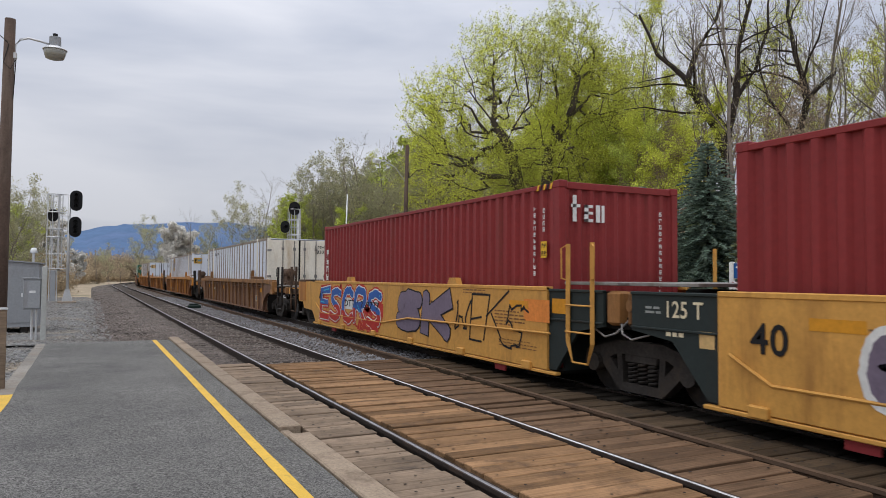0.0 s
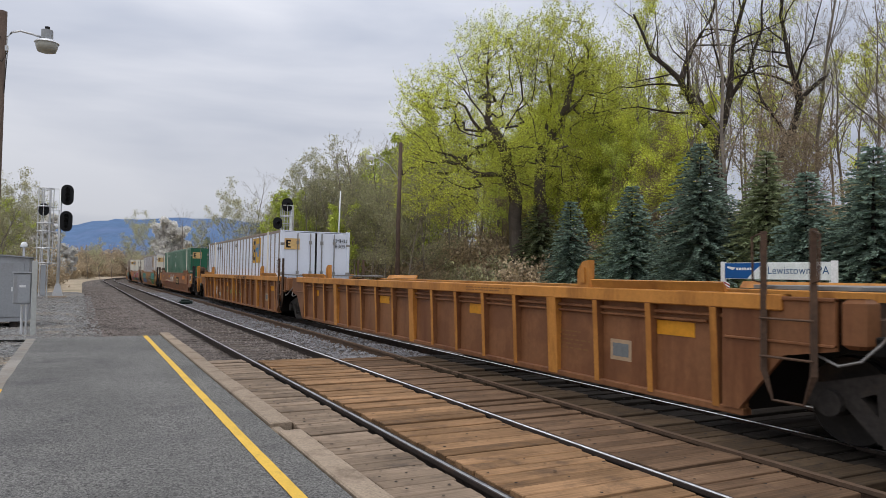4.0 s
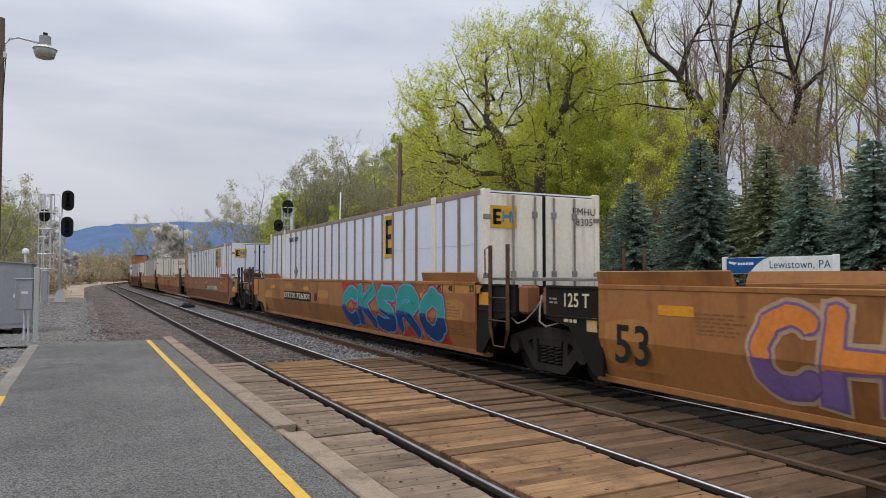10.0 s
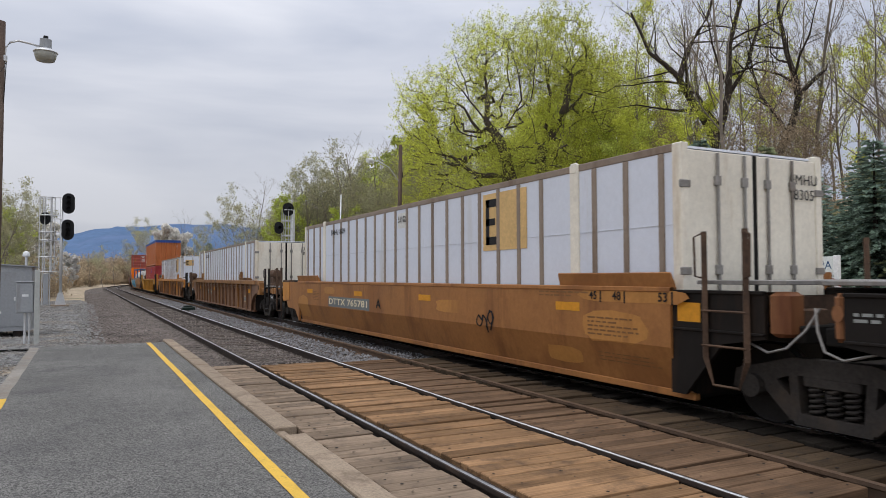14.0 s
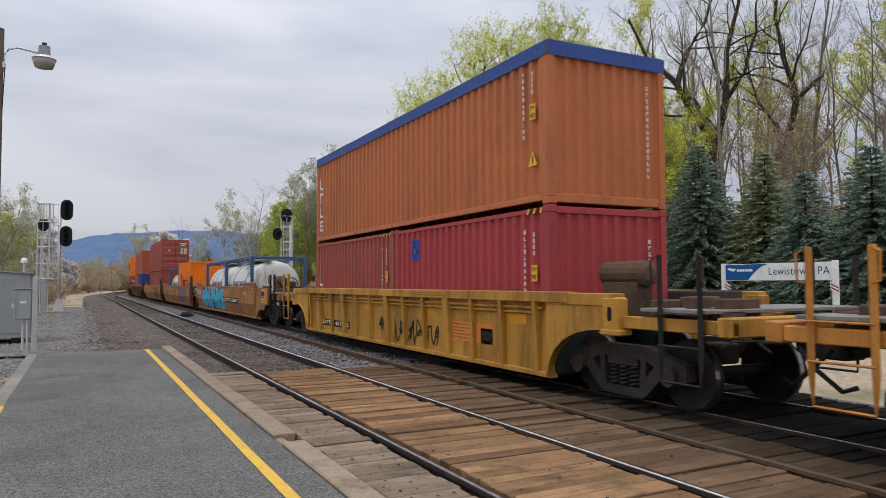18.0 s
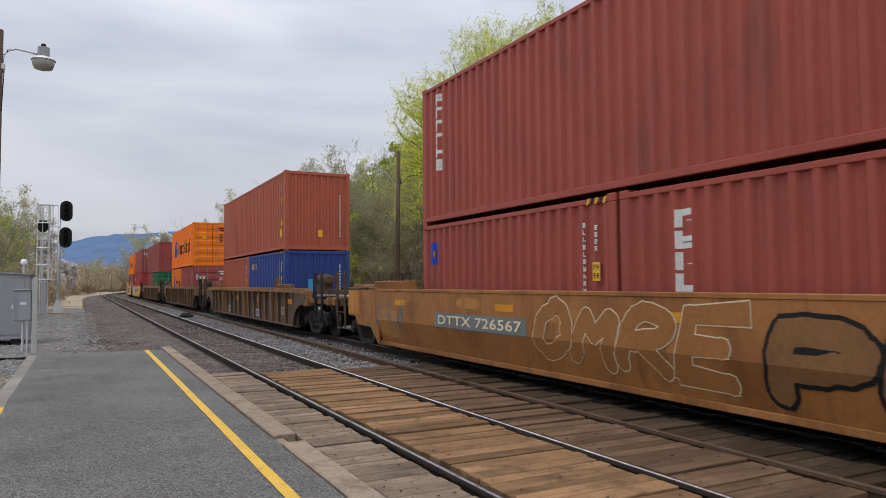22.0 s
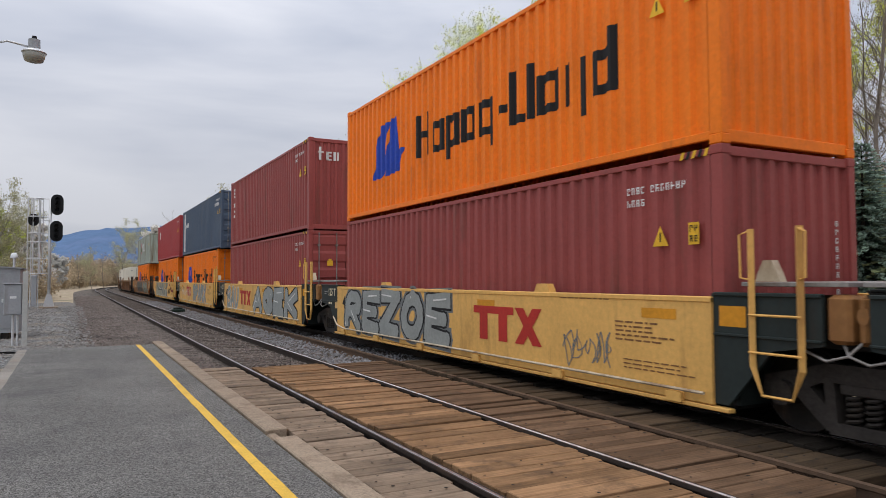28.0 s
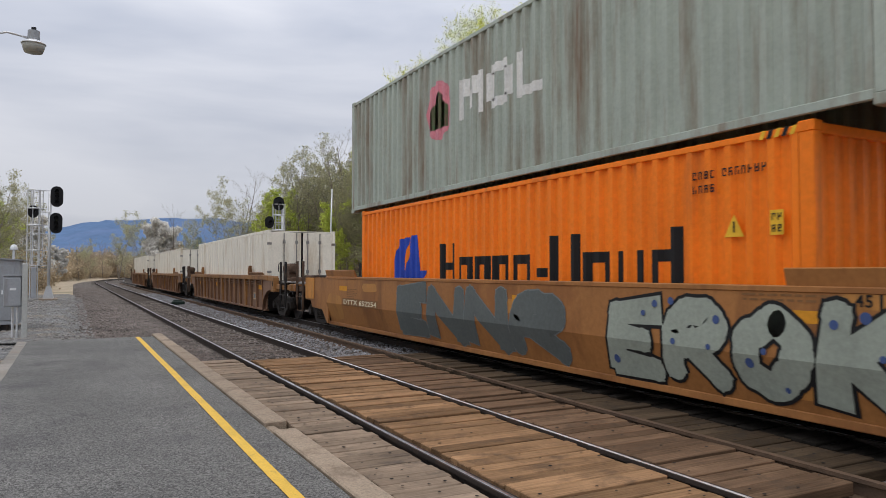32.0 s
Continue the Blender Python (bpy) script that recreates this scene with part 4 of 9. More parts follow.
        if size == 40 and kind == "smooth":
            for y in (-5.6, -3.4, -1.1, 1.1, 3.4, 5.6):
                part("pipe_bracket", shared(("pb", sx), lambda: Geo().cbox(min(sx * (half - 0.1), sx * (half + 0.05)), max(sx * (half - 0.1), sx * (half + 0.05)), -0.12, 0.12, 0.2, 0.33, 0.015), "pipe_bracket", tm), tm, top).matrix_basis = pose(0, y, 0)
            for y in (-4.6, 4.6) if seed < 2 else ():
                part("jacking_plate", shared(("jp", sx), lambda: Geo().cbox(min(sx * (half - 0.14), sx * (half - 0.1)), max(sx * (half - 0.14), sx * (half - 0.1)), -0.17, 0.17, 0.06, 0.24, 0.006), "jacking_plate", PAINT["crimson"]), PAINT["crimson"], top, "red jacking point plate").matrix_basis = pose(0, y, 0)
            for y in (-3.0, 3.0):
                part("lock_bracket", shared(("lk", sx), lambda: Geo().prism([(-0.2, 1.49), (-0.12, 1.62), (0.12, 1.62), (0.2, 1.49)], "x", min(sx * (half - 0.12), sx * half), max(sx * (half - 0.12), sx * half)), "lock_bracket", tm), tm, top).matrix_basis = pose(0, y, -low)
    for y in (-h + 0.4, -h * 0.4, h * 0.4, h - 0.4) if seed in (4, 8, 11) else ():
        part("floor_beam", shared("fb", lambda: Geo().cbox(-1.28, 1.28, -0.14, 0.14, 0.2, 0.3, 0.01), "floor_beam", dark), dark, top).matrix_basis = pose(0, y, 0)
    # full plate added under loaded wells only to keep light off the ground
    if seed not in (4, 8, 11):
        part("floor_pan", shared(("fp", size), lambda: Geo().box(-1.29, 1.29, -h + 0.06, h - 0.06, 0.2, 0.24), "floor_pan", black), black, top)
    for sy, what in ((-1, front), (1, rear)):
        part("bulkhead", shared(("bk", size, sy), lambda: Geo().box(-1.3, 1.3, min(sy * h, sy * (h - 0.05)), max(sy * h, sy * (h - 0.05)), 0.25, 1.3), "bulkhead", dark), dark, top)
        out = h + 1.36 if what == "joint" else h + 3.35
        for sx in (-1, 1):
            x0, x1 = sorted((sx * (half - 0.04), sx * (half - 0.09)))
            if what == "joint":
                em = dark if kind == "smooth" else m
                e = 1.2 if size == 40 and sy > 0 else 1.04
                part("side_end", shared(("se", size, sx, sy), lambda: Geo().prism([(sy * p, q) for p, q in ((h - 0.25, 1.45), (h + e, 1.45), (h + e, 0.97), (h + 0.5, 0.88), (h - 0.04, 0.26), (h - 0.25, 0.26))], "x", x0, x1), "side_end", em), em, top, "dark painted end panel")
                ra, rb = sorted((sy * (h - 0.21), sy * (h + e)))
                xr, xs = sorted((sx * (half - 0.015), sx * (half - 0.1)))
                part("rim", shared(("rm", size, sx, sy), lambda: Geo().cbox(xr, xs, ra, rb, 1.425, 1.465, 0.008), "rim", em), em, top)
                if sx < 0:
                    part("ledge", shared(("lg", size, sy), lambda: Geo().cbox(xr, xs, ra, rb, 1.0, 1.028, 0.006), "ledge", em), em, top)
                    jm = PAINT["tan"] if size == 40 else PAINT["rust"]
                    ba, bb = sorted((sy * (h + e + 0.02), sy * (h + e + (0.26 if sy < 0 else 0.13))))
                    part("end_block", shared(("jb", size, sy), lambda: Geo().cbox(-half + 0.06, -half + 0.34, ba, bb, 1.0, 1.46, 0.04).prism([((ba + bb) / 2 + 0.06 * math.cos(k * 0.785), 1.27 + 0.085 * math.sin(k * 0.785)) for k in range(8)], "x", -half + 0.058, -half + 0.07), "end_block", jm), jm, top)
                    part("air_hose", shared(("ah", size, sy), lambda: Geo().tube([(-1.36, sy * (h + e - 0.25), 0.92), (-1.42, sy * (h + e + 0.02), 0.84), (-1.40, sy * (h + e + 0.22), 0.9), (-1.3, sy * (h + e + 0.36), 1.08), (-1.2, sy * (h + e + 0.45), 1.3)], 0.014, 6), "air_hose", bar_steel), bar_steel, top, "grey steel air pipe")
                if size == 40 and seed >= 22 and sy < 0:
                    ca, cb = sy * (h + 0.36), sy * (h + 0.6)
                    part("container_guide", shared(("cg", sx, sy), lambda: Geo().prism([(ca - 0.15, 1.58), (ca + 0.15, 1.58), (ca + 0.12, 1.66), (ca + 0.05, 1.8), (ca - 0.05, 1.8), (ca - 0.12, 1.66)], "x", min(sx * 1.2, sx * 1.3), max(sx * 1.2, sx * 1.3)), "container_guide", guide_mat), guide_mat, top, "cream steel corner guide")
            else:
                if kind == "smooth":
                    outline = [(sy * p, q) for p, q in ((h - 0.27, 1.46), (h - 0.27, 0.23), (h - 0.2, 0.22), (h + 0.25, 0.57), (h + 1.16, 0.6), (h + 1.34, 0.8), (h + 1.82, 0.8), (h + 1.82, 1.46))]
                else:
                    e0 = h - 0.2 if size == 53 else h
                    arc = [(sy * (e0 + 1.2 - 1.2 * math.cos(a_)), 0.24 + 0.74 * math.sin(a_)) for a_ in [0.5 * math.pi * k / 8 for k in range(9)]]
                    outline = [(sy * (e0 - 0.06), 1.33), (sy * (e0 - 0.06), 0.24)] + arc + [(sy * (e0 + 1.5), 0.98), (sy * (e0 + 1.5), 1.33)]
                part("side_end", shared(("sa", kind, size, sx, sy), lambda: Geo().prism(outline, "x", x0, x1), "side_end", m), m, top)
                xa, xb = sorted((sx * (half - 0.02), sx * (half - 0.2)))
                if kind == "smooth":
                    pa, pb = sorted((sy * (h + 0.98), sy * (h + 1.8)))
                    xp, xq = sorted((sx * (half - 0.042), sx * (half - 0.022)))
                    part("panel_plate", shared(("pp", size, sx, sy), lambda: Geo().cbox(xp, xq, pa, pb, 0.84, 1.45, 0.006), "panel_plate", PAINT["ochre"]), PAINT["ochre"], top)
                    part("end_chord", shared(("ek", size, sx, sy), lambda: Geo().cbox(xa, xb, pa, pb, 1.45, 1.52, 0.01), "end_chord", rust_steel), rust_steel, top)
                else:
                    lip = [(sy * (e0 + 1.2 - 1.24 * math.cos(a_)), 0.22 + 0.79 * math.sin(a_)) for a_ in [0.5 * math.pi * k / 8 for k in range(9)]] + arc[::-1]
                    xl0, xl1 = sorted((sx * half, sx * (half - 0.12)))
                    part("arch_lip", shared(("al", size, sx, sy), lambda: Geo().prism(lip, "x", xl0, xl1), "arch_lip", m), m, top)
                    ya, yb = sorted((sy * (h - 0.02), sy * (e0 + 1.5)))
                    part("end_chord", shared(("ec", size, sx, sy), lambda: Geo().cbox(xa, xb, ya, yb, 1.3, 1.47, 0.01), "end_chord", tm), tm, top)
                    yc, yd = sorted((sy * (e0 + 1.25), sy * (e0 + 1.55)))
                    part("end_block", shared(("eb", size, sx, sy), lambda: Geo().cbox(xa - 0.01, xb + 0.01, yc, yd, 0.96, 1.42, 0.02).cbox(xa - 0.02, xb + 0.02, yc - 0.05, yd + 0.05, 0.92, 1.0, 0.015), "end_block", tm), tm, top)
                    if sx < 0:
                        part("slot", shared(("sl", size, sy), lambda: Geo().prism([((yc + yd) / 2 + 0.045 * math.cos(k * 0.628), 1.2 + (0.05 if math.sin(k * 0.628) > 0 else -0.05) + 0.045 * math.sin(k * 0.628)) for k in range(10)], "x", xa - 0.013, xa - 0.008), "slot", black), black, top, "dark oval slot")
                ye, yf = sorted((sy * (h + 1.85), sy * (h + 3.1))) if kind == "smooth" else sorted((sy * (e0 + 1.55), sy * (e0 + 3.3)))
                xc, xd = sorted((sx * (half - 0.1), sx * (half - 0.2)))
                bm_ = rust_steel if kind == "smooth" else tm
                part("end_beam", shared(("em", kind, size, sx, sy), lambda: Geo().cbox(xc, xd, ye, yf, 1.02, 1.18, 0.012), "end_beam", bm_), bm_, top)
        d0, d1 = sorted((sy * (h - 0.02), sy * out))
        part("end_deck", shared(("ed", what, size, sy), lambda: Geo().cbox(-0.55 if what == "end" else -1.25, 0.55 if what == "end" else 1.25, d0, d1, 0.94, 1.12, 0.015), "end_deck", black), black, top)
        g0, g1 = sorted((sy * (h + 0.12), sy * (h + 1.28))) if what == "joint" else sorted((sy * (h + 1.9), sy * (h + 2.95)))
        gz = 1.53 if what == "joint" else 1.25
        part("walkway", shared(("wk", what, size, sy), lambda: Geo().cbox(-1.4, 1.4, g0, g1, gz, gz + 0.045, 0.006), "walkway", bar_steel), bar_steel, top, "grey steel grating walkway")

        def gear():
            q = random.Random(5 + sy)
            g = Geo()
            y_ = g0
            while y_ < g1 - 0.1:
                w_, x_ = q.uniform(0.1, 0.3), q.uniform(-1.2, -0.7)
                g.cbox(x_, x_ + q.uniform(0.2, 0.7), y_, y_ + w_, 1.1, q.uniform(1.25, 1.46), 0.015)
                y_ += w_ * 0.8
            return g
        part("coupling_gear", shared(("gr", what, size, sy), gear, "coupling_gear", rust_steel), rust_steel, top, "rusty pins, levers and brackets")["kind"] = "stuff"
        if what == "end":
            truck(top, sy * (h + (1.35 if kind == "smooth" else 1.13 if size == 53 else 1.22)))
            part("cross_sill", shared(("cs", kind, size, sy), lambda: Geo().cbox(-1.4, 1.4, min(sy * (h + 3.1), sy * (h + 3.3)), max(sy * (h + 3.1), sy * (h + 3.3)), 1.0, 1.22, 0.015), "cross_sill", tm), tm, top)
            part("coupler", shared(("cu", size, sy), lambda: Geo().cbox(-0.11, 0.11, min(sy * (h + 3.1), sy * (h + 3.75)), max(sy * (h + 3.1), sy * (h + 3.75)), 0.78, 1.0, 0.02).cbox(-0.2, 0.2, min(sy * (h + 3.5), sy * (h + 3.8)), max(sy * (h + 3.5), sy * (h + 3.8)), 0.74, 1.04, 0.03), "coupler", truck_mat), truck_mat, top)
            if sy < 0:
                part("brake_cylinder", shared(("bc", size, sy), lambda: Geo().tube([(-0.75, sy * (h + 0.5), 1.74), (-0.75, sy * (h + 0.55), 1.74), (-0.75, sy * (h + 1.35), 1.74), (-0.75, sy * (h + 1.4), 1.74)], [0.1, 0.18, 0.18, 0.1], 14).cbox(-0.9, -0.6, min(sy * (h + 0.6), sy * (h + 1.3)), max(sy * (h + 0.6), sy * (h + 1.3)), 1.12, 1.62, 0.01), "brake_cylinder", rust_steel), rust_steel, top, "rusty brake air reservoir")
            part("cut_lever", shared(("cl", size, sy), lambda: Geo().tube([(-1.43, sy * (h + 3.2), 0.9), (-1.43, sy * (h + 3.34), 0.98), (-0.9, sy * (h + 3.4), 0.96), (-0.25, sy * (h + 3.55), 1.06), (-0.1, sy * (h + 3.6), 1.0)], 0.014, 6).tube([(-0.32, sy * (h + 3.3), 0.86), (-0.34, sy * (h + 3.55), 0.62), (-0.3, sy * (h + 3.8), 0.42), (-0.26, sy * (h + 3.95), 0.48)], 0.028, 7), "cut_lever", steel_dark), steel_dark, top, "uncoupling lever and hanging air hose")
            if (sy > 0 and (size == 40)) or (sy < 0 and kind == "smooth"):
                def brake():
                    g = Geo()
                    yb, zb = sy * (h + 1.55), 1.62
                    g.tube([(-0.45 + 0.22 * math.cos(q), yb, zb + 0.22 * math.sin(q)) for q in [0.3927 * i for i in range(17)]], 0.022, 6, caps=False)
                    for i in range(5):
                        g.tube([(-0.45, yb - 0.03, zb), (-0.45 + 0.21 * math.cos(1.2566 * i), yb, zb + 0.21 * math.sin(1.2566 * i))], 0.014, 5)
                    return g.cbox(-0.62, -0.28, yb + 0.03, yb + 0.16, 1.1, 1.7, 0.03)
                part("brake_wheel", shared(("bw", size, sy), brake, "brake_wheel", rust_steel), rust_steel, top, "rusty hand brake wheel on its stand")
            part("air_box", shared(("ab", size, sy), lambda: Geo().cbox(-0.35, 0.35, min(sy * (h + 1.3), sy * (h + 2.0)), max(sy * (h + 1.3), sy * (h + 2.0)), 1.12, 1.5, 0.02), "air_box", truck_mat), truck_mat, top)
        elif sy > 0:
            truck(top, sy * (out + 0.05))
        # a ladder of bent bar, its rungs and hand irons
        if what == "end" or sy < 0:
            lm = (steel_dark if sy < 0 else tm if trim in ("school", "ochre") else rust_steel) if what == "end" else tm if size == 40 else rust_steel
            yl, wl, zt = (h + 0.575, 0.275, 2.12) if what == "joint" else (h + (2.46 if size == 53 else 2.58), 0.31, 1.95)
            for sx in (-1, 1):
                x = sx * 1.47 if what == "joint" else sx * 1.42
                y_ = sy * yl
                ld = part("ladder", shared(("ld", what, size, sx, sy, lm.name), lambda: Geo().tube([(x, y_ - wl, zt), (x, y_ - wl, 0.78 if what == "end" else 0.72), (x, y_ - wl * (0.96 if what == "end" else 0.62), 0.43), (x, y_ + wl * (0.96 if what == "end" else 0.62), 0.43), (x, y_ + wl, 0.78 if what == "end" else 0.72), (x, y_ + wl, zt)], [0.042, 0.042, 0.018, 0.018, 0.042, 0.042], 4), "ladder", lm), lm, top)
                if sx < 0:
                    for z in (0.86, 1.24):
                        part("rung", shared(("rg", what, size, sy, z, lm.name), lambda: Geo().tube([(x - 0.03, y_ - wl - 0.02, z), (x - 0.03, y_ + wl + 0.02, z)], 0.014, 6), "rung", lm), lm, ld)
                    for s in (-1, 1):
                        part("grab_iron", shared(("gi", what, size, sy, s, lm.name), lambda: Geo().tube([(x - 0.02, y_ + s * wl, 1.6), (x - 0.05, y_ + s * (wl + 0.09), 1.62), (x - 0.05, y_ + s * (wl + 0.1), zt - 0.06), (x - 0.02, y_ + s * wl, zt - 0.02)], 0.013, 5), "grab_iron", lm), lm, ld)
    return top


# middle along the train, kind, size, body, trim, front, rear, label of the car
CARS = [
    (-0.55, "smooth", 40, "gold", "gold", "joint", "joint", "yellow well car with dark lettering and painted graffiti"),
    (14.95, "smooth", 40, "gold", "gold", "joint", "end", "yellow well car with purple and white graffiti"),
    (36.64, "ribbed", 53, "brown", "tan", "end", "end", "brown ribbed well car with an ochre top chord"),
    (60.46, "ribbed", 53, "rust", "ochre", "end", "joint", "rusty ribbed well car with an ochre top chord"),
    (80.25, "ribbed", 53, "rust", "ochre", "joint", "joint", "empty rusty ribbed well car with an ochre top chord"),
    (100.03, "ribbed", 53, "rust", "ochre", "joint", "end", "rusty ribbed well car with scrawled graffiti"),
    (123.65, "smooth", 53, "redbrown", "redbrown", "end", "end", "red-brown smooth-sided well car with white graffiti"),
    (147.44, "smooth", 53, "orange", "orange", "end", "joint", "orange-brown well car with green and blue graffiti"),
    (167.05, "smooth", 53, "orange", "orange", "joint", "joint", "empty orange-brown well car with red and cyan graffiti"),
    (186.66, "smooth", 53, "orange", "orange", "joint", "end", "orange-brown well car with teal graffiti"),
    (210.55, "smooth", 53, "redbrown", "redbrown", "end", "joint", "red-brown smooth-sided well car"),
    (230.15, "smooth", 53, "orange", "orange", "joint", "joint", "empty orange-brown well car, dented at its foot"),
    (249.78, "smooth", 53, "orange", "orange", "joint", "end", "orange-brown well car with white numbers"),
    (273.28, "ribbed", 53, "brown", "tan", "end", "end", "brown ribbed well car with a tan top chord"),
    (297.04, "ribbed", 53, "brown", "ochre", "end", "end", "dark brown ribbed well car with an orange top chord"),
    (318.75, "ribbed", 40, "school", "school", "end", "end", "yellow ribbed well car with black graffiti"),
    (340.47, "smooth", 53, "orange", "orange", "end", "joint", "orange-brown well car with bright cyan graffiti"),
    (359.9, "smooth", 53, "orange", "orange", "joint", "joint", "orange-brown well car with purple graffiti"),
    (379.28, "smooth", 53, "orange", "orange", "joint", "end", "orange-brown well car with white and black graffiti"),
    (402.95, "ribbed", 53, "umber", "tan", "end", "end", "dark brown ribbed well car with a tan top chord"),
    (426.38, "ribbed", 53, "umber", "tan", "end", "end", "dark brown ribbed well car with a tan top chord"),
    (449.83, "ribbed", 53, "umber", "tan", "end", "end", "dark brown ribbed well car with a tan top chord"),
    (471.52, "smooth", 40, "yellow", "yellow", "end", "joint", "yellow well car with white and teal graffiti"),
    (486.91, "smooth", 40, "yellow", "yellow", "joint", "joint", "yellow well car with grey graffiti"),
    (502.54, "smooth", 40, "yellow", "yellow", "joint", "joint", "yellow well car with large grey graffiti"),
    (517.9, "smooth", 40, "yellow", "yellow", "joint", "joint", "yellow well car with grey and black graffiti"),
    (533.38, "smooth", 40, "yellow", "yellow", "joint", "end", "yellow well car painted over in grey"),
    (554.83, "smooth", 53, "orange", "orange", "end", "end", "orange-brown well car with grey angular graffiti"),
    (578.44, "ribbed", 53, "brown", "tan", "end", "end", "brown ribbed well car with a tan top chord"),
    (602.15, "ribbed", 53, "brown", "tan", "end", "end", "brown ribbed well car with a tan top chord"),
    (625.85, "ribbed", 53, "brown", "tan", "end", "end", "brown ribbed well car with a tan top chord"),
]
L53, L45, L40, L20 = 16.154, 13.716, 12.192, 6.058
BASE, LIFT = 0.30, 2.83
RIDERS = []  # thing, metres along the train, height


def ride(ob, s, z):
    RIDERS.append((ob, s, z))
    return ob


cars = []
for i, (s, kind, size, body, trim, fr, re, label) in enumerate(CARS):
    cars.append(ride(well_car(kind, size, body, trim, label, fr, re, i), s, 0.0))
U = {i + 1: c[0] for i, c in enumerate(CARS)}

boxes = {}
for u, col, lab in ((1, "red", "dark red corrugated shipping container in a yellow car"), (2, "red", "dark red corrugated container with white lettering")):
    boxes[u, 0] = ride(iso_box(L40, 2.896, col, lab), U[u], 0.25)
for u, col, fr_, lab in ((3, "white", "cream", "white ribbed container with a cream rust-stained door end"), (4, "white", "white", "white ribbed container with a yellow square mark"), (6, "white", "white", "white ribbed container with a yellow square mark"),
                         (7, "dgreen", "dgreen", "green ribbed container with tan posts"), (8, "white", "cream", "white ribbed container with a faded yellow mark"), (10, "white", "cream", "white ribbed container with a yellow mark on its doors"),
                         (11, "white", "white", "white ribbed container with a yellow mark on its doors"), (13, "white", "cream", "white ribbed container with a faded tan mark"), (14, "white", "cream", "white ribbed container with plain doors"),
                         (15, "white", "white", "white ribbed container with a faded tan mark"), (29, "cream", "cream", "cream plain container with rust runs"), (30, "cream", "cream", "cream plain container in a brown car"), (31, "cream", "cream", "cream plain container in a brown car")):
    boxes[u, 0] = ride(domestic_box(col, lab, u, fr_), U[u] - 0.09, 0.34 if u == 13 else 0.27)


def pair(u, rear, front):
    """Two 20 foot boxes end to end in one well."""
    for (col, lab, doors), sy in ((rear, 1), (front, -1)):
        boxes[u, sy] = ride(iso_box(L20, 2.591, col, lab, doors), U[u] + sy * 3.067, 0.245)


pair(16, ("triton", "brown-red 20 foot container under an orange one", False), ("crimson", "red 20 foot container with a blue and yellow mark", False))
boxes[16, 9] = ride(iso_box(L40, 2.591, "tarp_orange", "faded orange open-top container with a blue tarpaulin", open_top=True), U[16], LIFT + 0.02)
for sy in (-1, 1):
    boxes[17, sy] = ride(tank_box("white tank container in a blue frame"), U[17] + sy * 3.067, 0.25)
boxes[18, 1] = ride(tank_box("white tank container in a blue frame"), U[18] + 3.067, 0.25)
boxes[18, -1] = ride(iso_box(L20, 2.896, "hl", "bright orange 20 foot container beside a tank"), U[18] - 3.067, 0.25)
pair(19, ("triton", "brown-red 20 foot container with a blue badge", False), ("triton", "brown-red 20 foot container with white lettering", False))
boxes[19, 9] = ride(iso_box(L40, 2.896, "triton", "brown-red 40 foot container, its doors leading", True), U[19], LIFT)
pair(20, ("brick", "faded red 20 foot container", False), ("cobalt", "blue 20 foot container with yellow lettering", False))
boxes[20, 9] = ride(iso_box(L40, 2.896, "brick", "brick-red 40 foot container with yellow labels"), U[20], LIFT)
pair(21, ("hl", "orange 20 foot container with a blue mark", False), ("maroon", "maroon 20 foot container, white-lettered doors leading", True))
boxes[21, 9] = ride(iso_box(L40, 2.896, "hl", "bright orange 40 foot container, its doors leading", True), U[21], LIFT)
pair(22, ("maroon", "maroon 20 foot container", False), ("green", "green 20 foot container, its doors leading", True))
boxes[22, 9] = ride(iso_box(L40, 2.896, "maroon", "maroon 40 foot container"), U[22], LIFT)
for u, low, high, llow, lhigh, dl, dh in ((23, "crimson", "maroon", "red 40 foot container with white letters", "maroon 40 foot container, its doors leading", False, True),
                                          (24, "maroon", "hl", "maroon 40 foot container with yellow labels", "orange 40 foot container with a blue mark", False, False),
                                          (25, "maroon", "maroon", "maroon 40 foot container with a round blue label", "maroon 40 foot container with white letters", True, False),
                                          (26, "hl", "navy", "orange 40 foot container with a blue mark", "slate-blue 45 foot container, its doors leading", True, True),
                                          (27, "hl", "crimson", "orange 40 foot container with a blue mark", "crimson 45 foot container, its doors leading", True, True),
                                          (28, "hl", "grey", "orange 40 foot container with a blue mark", "weathered grey 45 foot container with a round mark", False, False)):
    boxes[u, 0] = ride(iso_box(L40, 2.896, low, llow, dl), U[u], 0.245)
    boxes[u, 9] = ride(iso_box(L45 if u >= 26 else L40, 2.896, high, lhigh, dh), U[u], LIFT + 0.31 - (0.0 if u >= 23 else 0.31))
# ---- trees ----
bark_dark = surf("dark_bark", (0.04, 0.031, 0.026), 0.9, 0, 0.4, 2.0, 20.0, 0.5, 0.03, (0.10, 0.085, 0.07), 0.3, 3.0, 0.15)
bark_maple = surf("maple_bark", (0.085, 0.07, 0.057), 0.9, 0, 0.4, 2.0, 20.0, 0.5, 0.03, (0.16, 0.135, 0.11), 0.3, 3.0, 0.15)
bark_grey = surf("grey_bark", (0.21, 0.18, 0.15), 0.9, 0, 0.4, 2.0, 20.0, 0.4, 0.02, (0.10, 0.08, 0.065), 0.35, 3.0, 0.25)
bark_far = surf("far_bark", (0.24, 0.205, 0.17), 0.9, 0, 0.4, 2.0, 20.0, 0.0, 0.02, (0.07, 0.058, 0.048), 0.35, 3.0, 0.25)
